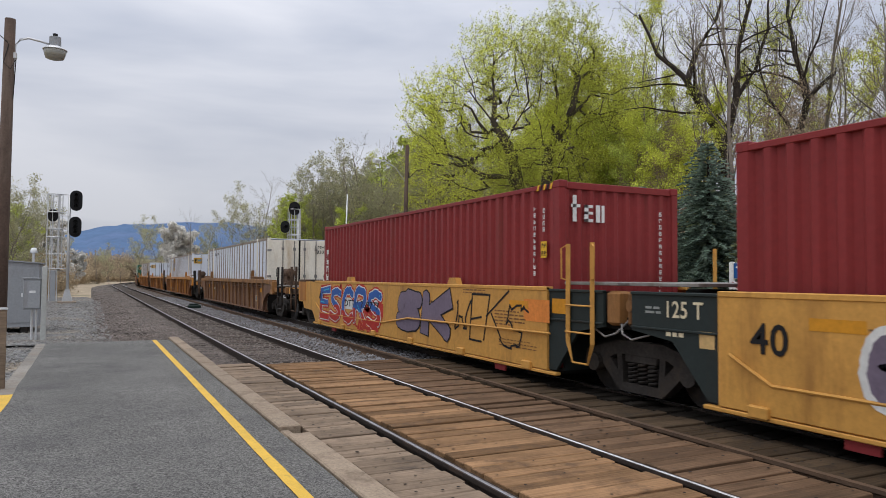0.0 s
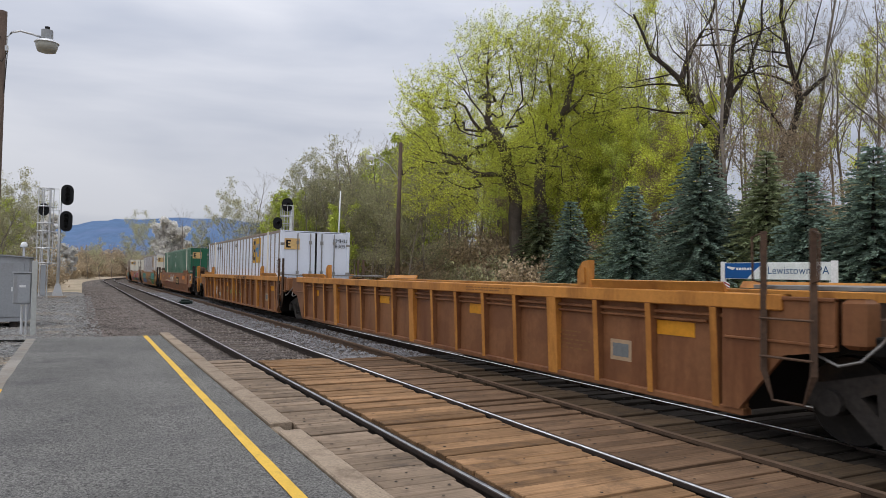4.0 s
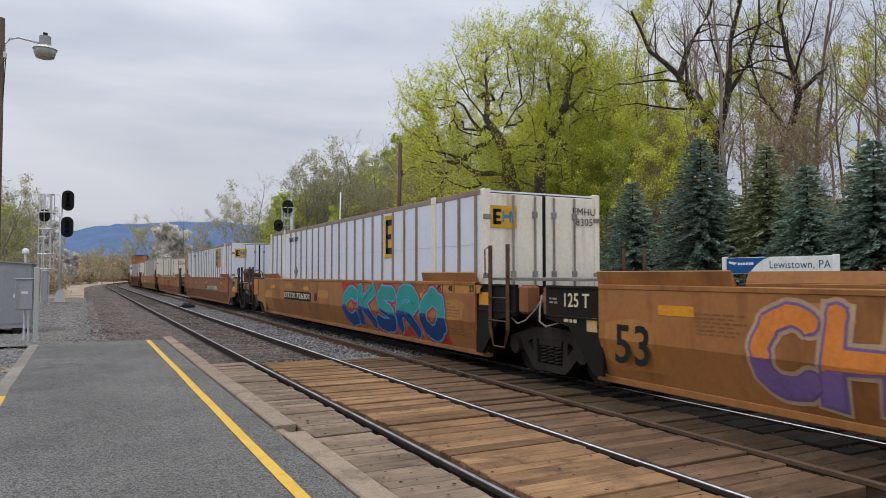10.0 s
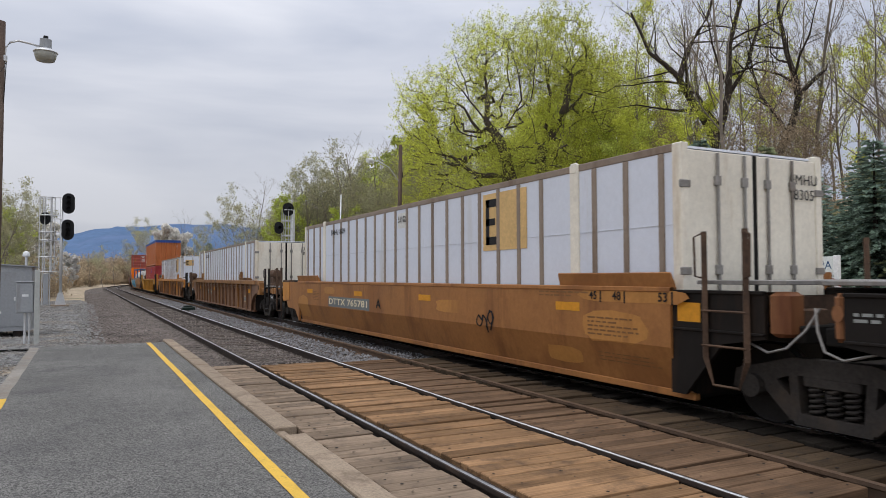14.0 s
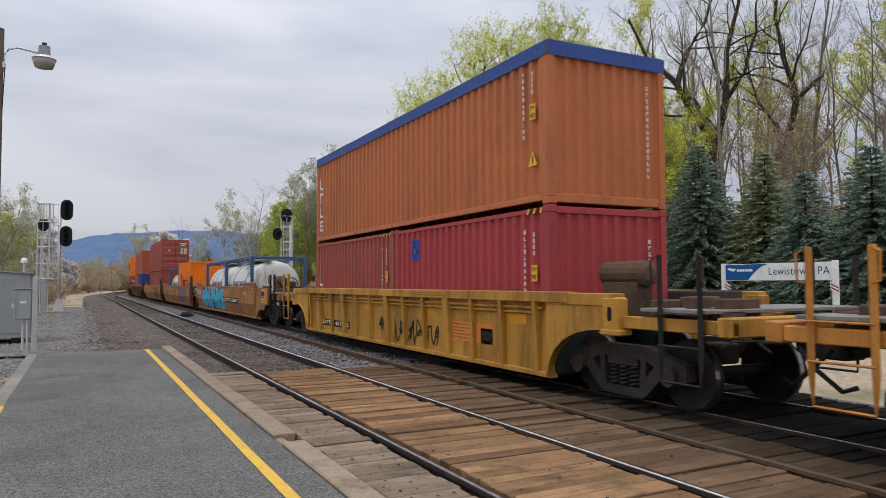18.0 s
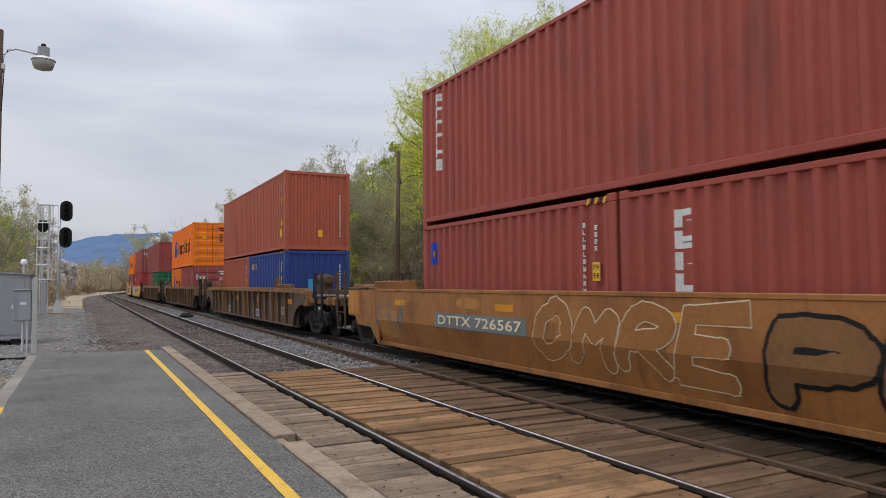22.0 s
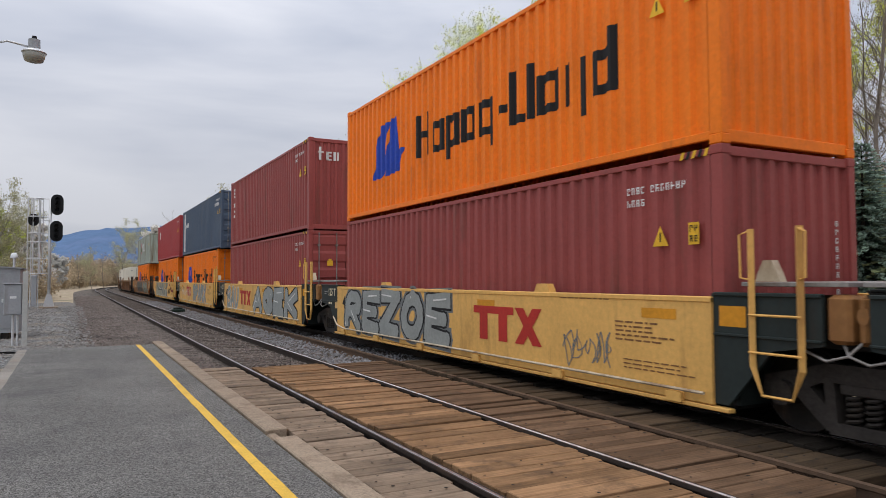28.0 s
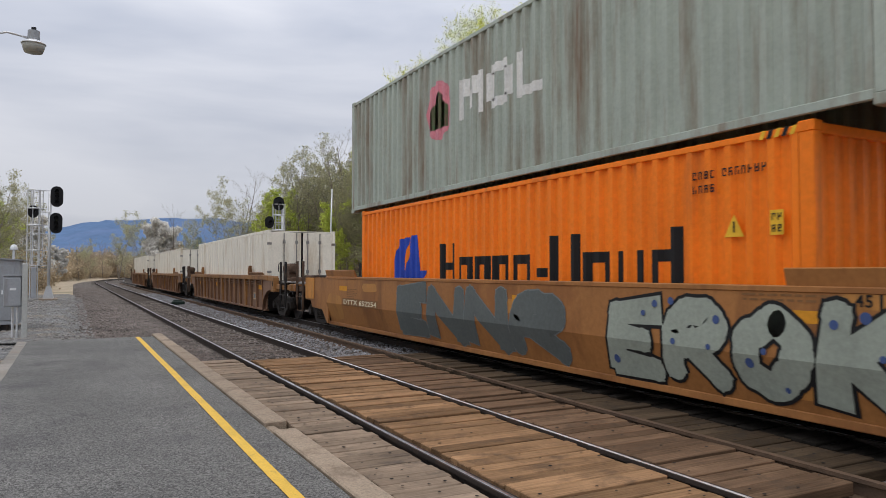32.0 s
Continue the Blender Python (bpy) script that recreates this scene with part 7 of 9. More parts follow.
def skin(kind, z):
    """How far out the near side of a car or box lies at height z."""
    if kind == "smooth":
        return HALFC if z > 0.78 else HALFC - 0.17 * (0.78 - z) / 0.54
    return {"flat": HALFC, "wall": HALFC - 0.12, "chord": HALFC, "box": 1.219 - 0.004, "dom": 1.295 - 0.022, "post": 1.295, "panel": HALFC - 0.04, "tank": 1.23}[kind]


def cut(pts, level, sign):
    """The part of an outline above (1) or below (-1) a level."""
    out = []
    for a, b in zip(pts, pts[1:] + pts[:1]):
        if sign * (a[1] - level) >= 0:
            out.append(a)
        if (a[1] - level) * (b[1] - level) < 0:
            f = (level - a[1]) / (b[1] - a[1])
            out.append((a[0] + f * (b[0] - a[0]), level))
    return out


def shape(parent, name, kind, quads, mat, off=0.004, label=""):
    """Flat painted figures, given as outlines of (y, z), laid on the near side."""
    g = Geo()
    kind = side_of(parent, kind)
    for i, pts in enumerate(quads):
        for piece in (cut(pts, 0.78, 1), cut(pts, 0.78, -1)) if kind == "smooth" else (pts,):
            if len(piece) > 2:
                g.poly([(-skin(kind, z) - off - 0.00025 * (i % 12), y, z) for y, z in piece])
    me = bpy.data.meshes.new(name)
    me.from_pydata(g.v, [], g.f)
    if len(g.f) < 5:
        bm = bmesh.new()
        bm.from_mesh(me)
        bmesh.ops.remove_doubles(bm, verts=bm.verts, dist=0.0001)
        bm.to_mesh(me)
        bm.free()
    me.materials.append(mat)
    ob = part(name, me, mat, parent, label)
    if name.startswith(("graffiti", "scrawl", "emblem")):
        ob["kind"] = "stuff"
    return ob


def bar(parent, kind, y0, y1, z0, z1, ink, name="painted_patch", off=0.004, label=""):
    return shape(parent, name, kind, [[(y0, z0), (y1, z0), (y1, z1), (y0, z1)]], INK[ink], off, label)


def text(parent, kind, body, y0, y1, z0, z1, ink, off=0.009, label=""):
    """Letters that fill a field from y0 (its left) to y1."""
    zc = (z0 + z1) / 2
    kind = side_of(parent, kind)
    ob = words(body, (z1 - z0) / 0.72, INK[ink], parent, near_face(-skin(kind, zc) - off, (y0 + y1) / 2, zc), 1.0, label)
    ob.data.offset = (z1 - z0) * 0.018
    wide = (z1 - z0) / 0.72 * sum(0.3 if c in "1I /" else 0.62 for c in body)
    ob.scale = (abs(y0 - y1) / wide, 1, 1)
    return ob


def ribbon(a, b, bend, w0, w1, n=7):
    """The quads of a bent stroke from a to b."""
    ax, az, bx, bz = *a, *b
    dx, dz = bx - ax, bz - az
    ln = math.hypot(dx, dz) or 1
    nx, nz = -dz / ln, dx / ln
    rim = []
    for i in range(n + 1):
        f = i / n
        k = 4 * f * (1 - f) * bend
        x, z, w = ax + dx * f + nx * k, az + dz * f + nz * k, w0 + (w1 - w0) * f
        rim.append(((x + nx * w, z + nz * w), (x - nx * w, z - nz * w)))
    return [[rim[i][0], rim[i][1], rim[i + 1][1], rim[i + 1][0]] for i in range(n)]


# letters as strokes in a unit square
GLYPHS = {
    "A": (((0, 0), (0.5, 1)), ((0.5, 1), (1, 0)), ((0.2, 0.36), (0.8, 0.36))),
    "B": (((0, 0), (0, 1), (0.7, 0.97), (0.9, 0.76), (0.6, 0.54), (0.05, 0.5)), ((0.6, 0.53), (1, 0.28), (0.75, 0.04), (0, 0))),
    "C": (((1, 0.85), (0.6, 1), (0.15, 0.82), (0, 0.5), (0.15, 0.18), (0.6, 0), (1, 0.15)),),
    "E": (((1, 1), (0, 0.96), (0.05, 0.04), (1, 0)), ((0.05, 0.52), (0.8, 0.5))),
    "F": (((1, 1), (0, 0.96), (0.05, 0)), ((0.05, 0.52), (0.8, 0.5))),
    "G": (((1, 0.85), (0.6, 1), (0.15, 0.82), (0, 0.5), (0.15, 0.18), (0.6, 0), (1, 0.12), (1, 0.45), (0.55, 0.45)),),
    "H": (((0, 0), (0, 1)), ((1, 0), (1, 1)), ((0, 0.5), (1, 0.5))),
    "K": (((0, 0), (0, 1)), ((1, 1), (0.05, 0.45)), ((0.25, 0.55), (1, 0))),
    "L": (((0, 1), (0, 0), (0.9, 0)),),
    "M": (((0, 0), (0.1, 1), (0.5, 0.3), (0.9, 1), (1, 0)),),
    "N": (((0, 0), (0, 1), (1, 0), (1, 1)),),
    "O": (((0.5, 1), (0.1, 0.8), (0, 0.5), (0.1, 0.2), (0.5, 0), (0.9, 0.2), (1, 0.5), (0.9, 0.8), (0.5, 1)),),
    "P": (((0, 0), (0, 1), (0.8, 0.96), (1, 0.72), (0.8, 0.48), (0.05, 0.44)),),
    "R": (((0, 0), (0, 1), (0.8, 0.96), (1, 0.74), (0.8, 0.52), (0.05, 0.47)), ((0.4, 0.48), (1, 0))),
    "S": (((1, 0.9), (0.5, 1), (0.05, 0.85), (0.12, 0.6), (0.88, 0.42), (1, 0.15), (0.5, 0), (0, 0.12)),),
    "T": (((0, 1), (1, 0.98)), ((0.5, 1), (0.5, 0))),
    "U": (((0, 1), (0.05, 0.2), (0.4, 0), (0.8, 0.1), (1, 0.4), (1, 1)),),
    "V": (((0, 1), (0.45, 0), (1, 1)),),
    "W": (((0, 1), (0.2, 0), (0.5, 0.7), (0.8, 0), (1, 1)),),
    "X": (((0, 0), (1, 1)), ((0, 1), (1, 0))),
    "Z": (((0, 1), (1, 0.96), (0, 0.04), (1, 0)),),
}


def lettered(word, y0, y1, z0, z1, lean, r, wild=0.04, gap=0.12):
    """The strokes of a word that fills a field, as lines of (y, z)."""
    w, h, out = (y0 - y1) / len(word), z1 - z0, []
    for k, ch in enumerate(word):
        up, grow_ = r.uniform(-wild, wild) * h, 1 - r.uniform(0, 2 * wild)
        for line in GLYPHS[ch]:
            for _ in range(2 if len(line) > 4 else 0):
                line = [line[0]] + [(a[0] + (b[0] - a[0]) * f, a[1] + (b[1] - a[1]) * f) for a, b in zip(line, line[1:]) for f in (0.25, 0.75)] + [line[-1]]
            out.append([(y0 - w * (k + gap + (1 - 2 * gap) * (cx + r.gauss(0, wild * 0.7))) - lean * h * (cz - 0.5), z0 + h * grow_ * (cz + r.gauss(0, wild * 0.4)) + up) for cx, cz in line])
    return out


def stroke(line, w, swell=None):
    """A broken line as quads of half width w, overlapping where they meet."""
    quads = []
    if len(line) > 5:
        swell = None
    for i, (a, b) in enumerate(zip(line, line[1:])):
        dy, dz = b[0] - a[0], b[1] - a[1]
        ln = math.hypot(dy, dz) or 1e-6
        e_ = min(w * 0.75, ln * 0.4)
        ey, ez = dy / ln * e_, dz / ln * e_
        ny, nz = -dz / ln, dy / ln
        wa, wb = (w, w) if swell is None else (w * swell[i % len(swell)], w * swell[(i + 1) % len(swell)])
        quads.append([(a[0] - ey + ny * wa, a[1] - ez + nz * wa), (a[0] - ey - ny * wa, a[1] - ez - nz * wa), (b[0] + ey - ny * wb, b[1] + ez - nz * wb), (b[0] + ey + ny * wb, b[1] + ez + nz * wb)])
        quads.append([(b[0] + w * math.cos(q), b[1] + w * math.sin(q)) for q in [0.5236 * k for k in range(12)]])
    return quads


def level(quads):
    """Keeps painted outlines on the side of the car."""
    return [[(y, min(1.475, max(0.25, z))) for y, z in p] for p in quads]


def piece(u, y0, y1, z0, z1, word, fill, line, seed, fat=0.13, back=None, accent=None, fade=None, lean=0.12, edge=0.045, kind="smooth", shards=True, dots=None, thick=0.12, cell=None):
    """A big painted word: ground, outline, fill, a darker foot and highlights."""
    r = random.Random(seed)
    parent = cars[u - 1]
    w = (y0 - y1) / len(word)
    fat = min(fat, w * thick)
    lines = lettered(word, y0, y1, z0 + fat + edge, z1 - fat - edge, lean, r, 0.04, min(0.27, (fat + 0.5 * edge) / w))
    swell = (1.15, 0.85, 1.2, 0.85)
    if back:
        q = [p for ln in lines for p in stroke(ln, fat + edge * 2.4)]
        for k in range(len(word) * 3 if shards else 0):
            cy, cz = y0 - (y0 - y1) * r.random(), r.choice((z0 + 0.1, z1 - 0.12, (z0 + z1) / 2))
            q.append([(cy + r.uniform(-1, 1) * w * 0.5, cz + r.uniform(-1, 1) * 0.26) for _ in range(4)])
        if cell:
            q += [[(y0 - w * k - 0.04, z0 + 0.05), (y0 - w * (k + 1) + 0.02, z0 + 0.02), (y0 - w * (k + 1) + 0.02, z1 - 0.04), (y0 - w * k - 0.04, z1 - 0.02)] for k in range(len(word))]
        shape(parent, "graffiti_ground", kind, level(q), INK[back], 0.003)
        if cell:
            bricks = []
            for k in range(len(word) * 14):
                cy, cz, bw, bh = y0 - 0.1 - (y0 - y1 - 0.2) * r.random(), r.uniform(z0 + 0.1, z1 - 0.1), r.uniform(0.05, 0.09), r.uniform(0.03, 0.05)
                bricks.append([(cy + bw, cz - bh), (cy - bw, cz - bh * 0.8), (cy - bw, cz + bh), (cy + bw * 0.9, cz + bh)])
            shape(parent, "graffiti_ground", kind, level(bricks), INK[cell], 0.0062)
    top = shape(parent, "graffiti", kind, level([p for ln in lines for p in stroke(ln, fat + edge, swell)]), INK[line], 0.007, "spray-painted graffiti")
    ins = level([p for ln in lines for p in stroke(ln, fat, swell)])
    shape(top, "graffiti_fill", kind, ins, INK[fill], 0.011)
    if fade:
        cutz = z0 + 0.42 * (z1 - z0)
        low_ = [p for p in (cut(q, cutz + 0.07 * math.sin(5 * q[0][0]), -1) for q in ins) if len(p) > 2]
        shape(top, "graffiti_foot", kind, low_, INK[fade], 0.0145)
    hi = []
    for ln in lines if accent else ():
        a, b = ln[0], ln[1]
        hi += stroke([(a[0] + fat * 0.45, a[1] + 0.02), (a[0] * 0.35 + b[0] * 0.65 + fat * 0.45, a[1] * 0.35 + b[1] * 0.65)], 0.016)
    for k in range(len(word) * 3 if dots else 0):
        c, rad = (y0 - (y0 - y1) * r.random(), z0 + (z1 - z0) * r.uniform(0.12, 0.9)), r.uniform(0.025, 0.06)
        hi.append([(c[0] + rad * math.cos(q), c[1] + rad * math.sin(q)) for q in [0.628 * i for i in range(10)]])
    if hi:
        shape(top, "graffiti_highlight", kind, level(hi), INK[dots or accent], 0.018)


def tag(u, y0, y1, z0, z1, word, ink, seed, w=0.016, kind="smooth", lean=0.25):
    """A thin hand-drawn word."""
    r = random.Random(seed)
    q = [p for ln in lettered(word, y0, y1, z0, z1, lean, r, 0.1, 0.05) for p in stroke(ln, w)]
    shape(cars[u - 1], "scrawl", kind, level(q), INK[ink], 0.005, "sprayed tag")


def scrawl(u, y0, y1, z0, z1, ink, seed, kind="smooth", w=0.014, loops=5):
    """A thin hand-drawn tag."""
    r = random.Random(seed)
    pts = []
    for k in range(loops * 4 + 1):
        f = k / (loops * 4)
        pts.append((y0 - (y0 - y1) * min(1, max(0, f + r.gauss(0, 0.3 / loops))), z0 + (z1 - z0) * (r.uniform(0.55, 1) if k % 2 else r.uniform(0, 0.5))))
    q = []
    for a, b in zip(pts, pts[1:]):
        q += ribbon(a, b, r.gauss(0, 0.06), w, w, 4)
    shape(cars[u - 1], "scrawl", kind, [[(y, min(1.47, max(0.26, z))) for y, z in p] for p in q], INK[ink], 0.005, "sprayed tag")


def plate(u, y0, y1, z0, z1, body, kind="smooth", ground="black", ink="cream"):
    top = bar(cars[u - 1], kind, y0, y1, z0, z1, ground, "number_field", 0.004, "dark field with the car's number")
    m = (z1 - z0) * 0.2
    text(cars[u - 1], kind, body, y0 - m, y1 + m, z0 + m, z1 - m, ink, 0.012 if z0 > 0.7 else 0.02)


def big(u, y0, y1, z0, z1, body, ink="black", kind="smooth"):
    text(cars[u - 1], kind, body, y0, y1, z0, z1, ink, 0.01 if z0 > 0.75 else 0.03)


def three_marks(u, y0, y1, z0, z1, ink, kind="smooth", off=0.006):
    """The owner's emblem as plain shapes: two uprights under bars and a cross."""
    w, h, t = y0 - y1, z1 - z0, 0.22 * (z1 - z0)
    q = [[(y0, z1), (y0 - 0.62 * w, z1), (y0 - 0.62 * w, z1 - t), (y0, z1 - t)]]
    for f in (0.1, 0.4):
        q.append([(y0 - f * w, z1 - t), (y0 - (f + 0.13) * w, z1 - t), (y0 - (f + 0.13) * w, z0), (y0 - f * w, z0)])
    q += [[(y0 - 0.64 * w, z1), (y0 - 0.76 * w, z1), (y1, z0), (y1 + 0.12 * w, z0)], [(y1 + 0.12 * w, z1), (y1, z1), (y0 - 0.76 * w, z0), (y0 - 0.64 * w, z0)]]
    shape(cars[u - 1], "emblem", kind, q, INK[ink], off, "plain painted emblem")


def print_block(parent, kind, y0, y1, z0, lines, ink, seed, step=0.055, tall=0.022, off=0.004):
    """Lines of small unreadable stencilling: words as bars, ragged at their ends."""
    r = random.Random(seed)
    quads = []
    for k in range(lines):
        y, z = y0, z0 + step * k
        stop = y1 + (y0 - y1) * 0.45 * r.random() ** 2
        while y - 0.04 > stop:
            w = r.uniform(0.05, 0.17)
            e = max(stop, y - w)
            quads.append([(y, z), (e, z), (e, z + tall), (y, z + tall)])
            y = e - 0.03
    ob = shape(parent, "small_print", kind, quads, INK[ink], off)
    ob["kind"] = "stuff"
    return ob


# standard marks of smooth and ribbed cars
for i, (s, kind, size, body, trim, fr, re, label) in enumerate(CARS):
    u, c = i + 1, cars[i]
    h = {53: 8.35, 40: 6.35}[size]
    if kind == "smooth":
        if re == "joint":
            if size == 40 or u != 12:
                big(u, h + 0.62, h + 0.02, 1.15, 1.35, "125 T", "cream", "panel")
            bar(c, "panel", h + 0.08, h - 0.14, 0.84, 1.03, "tan")
            print_block(c, "panel", h + 0.95, h + 0.68, 1.2, 2, "grey", u, tall=0.03)
            print_block(c, "panel", h + 0.6, h + 0.3, 0.94, 1, "cream", u + 40, tall=0.05)
        if re == "joint" or size == 40:
            big(u, *((h - 0.46, h - 1.28, 0.46, 0.96) if size == 53 else (h - 0.6, h - 1.15, 0.84, 1.16)), str(size), "black")
        for k, y in enumerate((-h + 1.0 if size == 40 else -h + 2.2, -1.4, 2.5, h - 1.6)):
            bar(c, kind, y + 0.28, y - 0.28, 1.14, 1.26, "amber", "reflector", label="amber reflective strip")
        print_block(c, kind, -h + 1.75, -h + 0.75, 0.84, 5, "faint", 300 + u)
        print_block(c, kind, -h + 2.9, -h + 1.7, 1.34, 2, "faint", 400 + u, 0.05)
        print_block(c, kind, h - 1.9, h - 2.6, 0.95, 6, "faint", 500 + u, 0.045, 0.018)
        print_block(c, kind, -h + 1.6, -h + 0.4, 0.5, 3, "faint", 600 + u, 0.05, 0.016, 0.006)
        if size == 53:
            rp = random.Random(900 + u)
            for y, z, w_, t_ in ((h - 0.87, 0.71, 0.56, 0.33), (-h + 1.25, 0.96, 0.62, 0.2), (rp.uniform(-3, 3), rp.uniform(0.95, 1.2), 0.5, 0.12), (-h + 2.4, 0.5, 0.4, 0.12), (rp.uniform(3, 5.5), 1.25, 0.45, 0.1), (-h + 0.95, 1.37, 0.95, 0.09)):
                rim = [(y + w_ * math.copysign(abs(math.cos(q)) ** 0.5, math.cos(q)) * rp.uniform(0.9, 1.1), min(1.45, max(0.28, z + t_ * math.copysign(abs(math.sin(q)) ** 0.5, math.sin(q)) * rp.uniform(0.88, 1.1)))) for q in [0.3927 * i for i in range(16)]]
                shape(c, "painted_patch", kind, [rim], PATCH[body], 0.0025)
            for y, b in ((0.33, "53"), (1.15, "48"), (1.62, "45")):
                big(u, -h + y + 0.1, -h + y - 0.1, 1.31, 1.42, b, "black")
                bar(c, kind, -h + y - 0.13, -h + y - 0.16, 1.28, 1.44, "black", "load_line")
        if fr == "joint":
            bar(c, "panel", -h + 0.14, -h - 0.2, 1.1, 1.32, "amber", "reflector", label="amber reflective strip")
        if fr == "end":
            q = -h - 0.75
            bar(c, "panel", q - 0.08, q - 0.62, 1.02, 1.36, "white", "notice", 0.022, "black and white notice plate")
            bar(c, "panel", q - 0.1, q - 0.36, 1.12, 1.33, "black", "notice_field", 0.026)
            bar(c, "panel", q - 0.39, q - 0.6, 1.12, 1.33, "black", "notice_field", 0.026)
            bar(c, "panel", q - 0.1, q - 0.6, 1.05, 1.095, "black", "notice_field", 0.026)
            bar(c, "panel", q - 0.02, q - 0.24, 0.86, 1.0, "tan", "notice", 0.022)
            bar(c, "panel", q - 0.26, q - 0.78, 0.87, 1.01, "amber", "reflector", 0.022)
    else:
        for y in (-h + 1.0, -h * 0.32, h * 0.2, h - 1.3):
            bar(c, "wall", y + 0.3, y - 0.3, 0.95, 1.12, "amber", "reflector", 0.006, "orange reflective patch")
        bar(c, "wall", -h + 2.15, -h + 1.75, 0.55, 0.82, "ghost", "stencil_box")
        bar(c, "wall", -h + 2.1, -h + 1.8, 0.6, 0.77, "black" if body == "school" else "mid", "stencil_box", 0.006)
        print_block(c, "chord", -h * 0.4 + 0.9, -h * 0.4 - 0.7, 1.37, 2, "faint", 700 + u, 0.045, 0.014)
        print_block(c, "wall", -h + 3.3, -h + 2.5, 0.6, 5, "faint", 800 + u, 0.06)

# cars one by one
piece(1, 4.55, 0.4, 0.35, 1.42, "OSO", "purple", "white", 1, 0.22, None, "black", edge=0.08)
piece(2, 5.6, 0.6, 0.32, 1.4, "ESCRS", "blue", "white", 2, 0.09, "red", "cyan", "red", edge=0.03)
plate(2, 3.45, 0.65, 0.76, 1.06, "DTTX 759777", ground="white", ink="black")
piece(2, 2.2, 0.8, 0.29, 0.56, "NLE", "red", "orange", 3, 0.04, edge=0.012)
piece(2, -0.3, -3.0, 0.42, 1.4, "SK", "purple", "black", 4, 0.17, edge=0.03)
tag(2, -3.1, -5.5, 0.5, 1.37, "WEKS", "black", 5, 0.018)
bar(cars[1], "smooth", -5.5, -6.2, 0.95, 1.29, "orange")
plate(3, 5.6, 4.1, 0.82, 1.0, "DTTX 8581", "wall", "mid")
ring = [[(2.52 + r0 * math.cos(a), 0.82 + r0 * math.sin(a)) for r0, a in ((0.19, t), (0.19, t + 0.45), (0.16, t + 0.45), (0.16, t))] for t in [0.45 * k for k in range(14)]]
shape(cars[2], "emblem", "wall", ring, INK["tan"], 0.006, "plain ring emblem")
bar(cars[2], "wall", 2.56, 2.48, 0.7, 0.94, "tan", "emblem", 0.006)
plate(4, 5.4, 2.8, 0.38, 0.62, "DTTX 729720", "wall", "mid")
scrawl(4, 2.6, -0.6, 0.5, 0.95, "lime", 7, "wall", 0.012, 6)
scrawl(4, 3.9, 1.9, 1.34, 1.46, "white", 8, "chord", 0.01, 5)
big(4, -0.8, -1.25, 0.45, 0.68, "53", "mid", "wall")
scrawl(6, 5.6, 4.4, 0.38, 1.0, "white", 9, "wall", 0.018, 6)
plate(6, 4.0, 2.95, 0.4, 0.6, "729720", "wall", "mid")
tag(6, -0.5, -3.0, 1.34, 1.46, "KAMSTERS", "black", 10, 0.01, "chord", 0.1)
scrawl(6, 2.5, -1.8, 0.55, 0.85, "lime", 11, "wall", 0.012, 9)
big(6, -0.6, -1.1, 0.5, 0.78, "53", "mid", "wall")
plate(7, 4.95, 1.95, 0.74, 0.99, "DTTX 645099", ground="maroon")
scrawl(7, 1.85, -0.47, 0.78, 1.42, "white", 12, loops=6, w=0.022)
bar(cars[6], "smooth", -1.9, -3.6, 0.66, 1.16, "black", "emblem_field")
three_marks(7, -2.1, -3.4, 0.75, 1.07, "tan", off=0.012)
bar(cars[6], "smooth", -5.6, -6.8, 1.05, 1.3, "orange")
piece(8, -4.5, -8.2, 0.3, 1.46, "KEFS", "teal", "navy", 13, 0.16, "lime", "white", "green")
piece(8, 5.95, 1.15, 0.3, 1.44, "VEKO", "teal", "pink", 15, 0.17, "ghost", None, "emp_blue", edge=0.025, shards=False)
plate(8, -1.95, -4.5, 0.8, 1.05, "DTTX 726301")
big(8, -1.4, -1.7, 0.84, 1.06, "A")
scrawl(8, -1.2, -4.2, 0.4, 0.75, "white", 16, loops=8)
scrawl(8, 7.8, 6.9, 1.05, 1.4, "white", 17, loops=4, w=0.02)
bar(cars[8], "smooth", 1.45, -0.95, 0.76, 1.22, "black", "emblem_field")
three_marks(9, 1.25, -0.95, 0.82, 1.15, "white", off=0.012)
piece(9, -1.4, -6.4, 0.28, 1.44, "MATS", "red", "white", 18, 0.17, "cyan", "pink", "black", edge=0.035)
piece(9, 5.75, 1.65, 0.32, 1.42, "CHRSO", "orange", "violet", 19, 0.12, "ghost", None, "violet", edge=0.03, shards=False)
piece(9, 0.7, -0.95, 0.3, 0.68, "FSC", "green", "lime", 20, 0.06, edge=0.02)
piece(10, -0.95, -7.0, 0.28, 1.46, "CKSRO", "teal", "cyan", 21, 0.18, "red", "blue", "navy", edge=0.035)
plate(10, 5.15, 1.95, 0.8, 1.08, "DTTX 726301")
big(10, 1.6, 1.3, 0.84, 1.06, "B")
plate(11, -1.8, -5.1, 0.79, 1.06, "DTTX 765781", ground="mid")
big(11, -1.1, -1.4, 0.86, 1.08, "B")
scrawl(11, -6.0, -7.2, 0.8, 1.2, "red", 22, loops=3, w=0.012)
three_marks(12, -0.35, -2.4, 0.62, 1.2, "maroon")
for y, b in ((-5.95, "40"),):
    big(12, y, y - 0.28, 1.18, 1.36, b)
big(12, 1.55, 1.3, 0.86, 1.1, "C")
plate(13, 4.9, 1.7, 0.8, 1.08, "DTTX 765781", ground="mid")
big(13, 1.25, 0.98, 0.87, 1.09, "A")
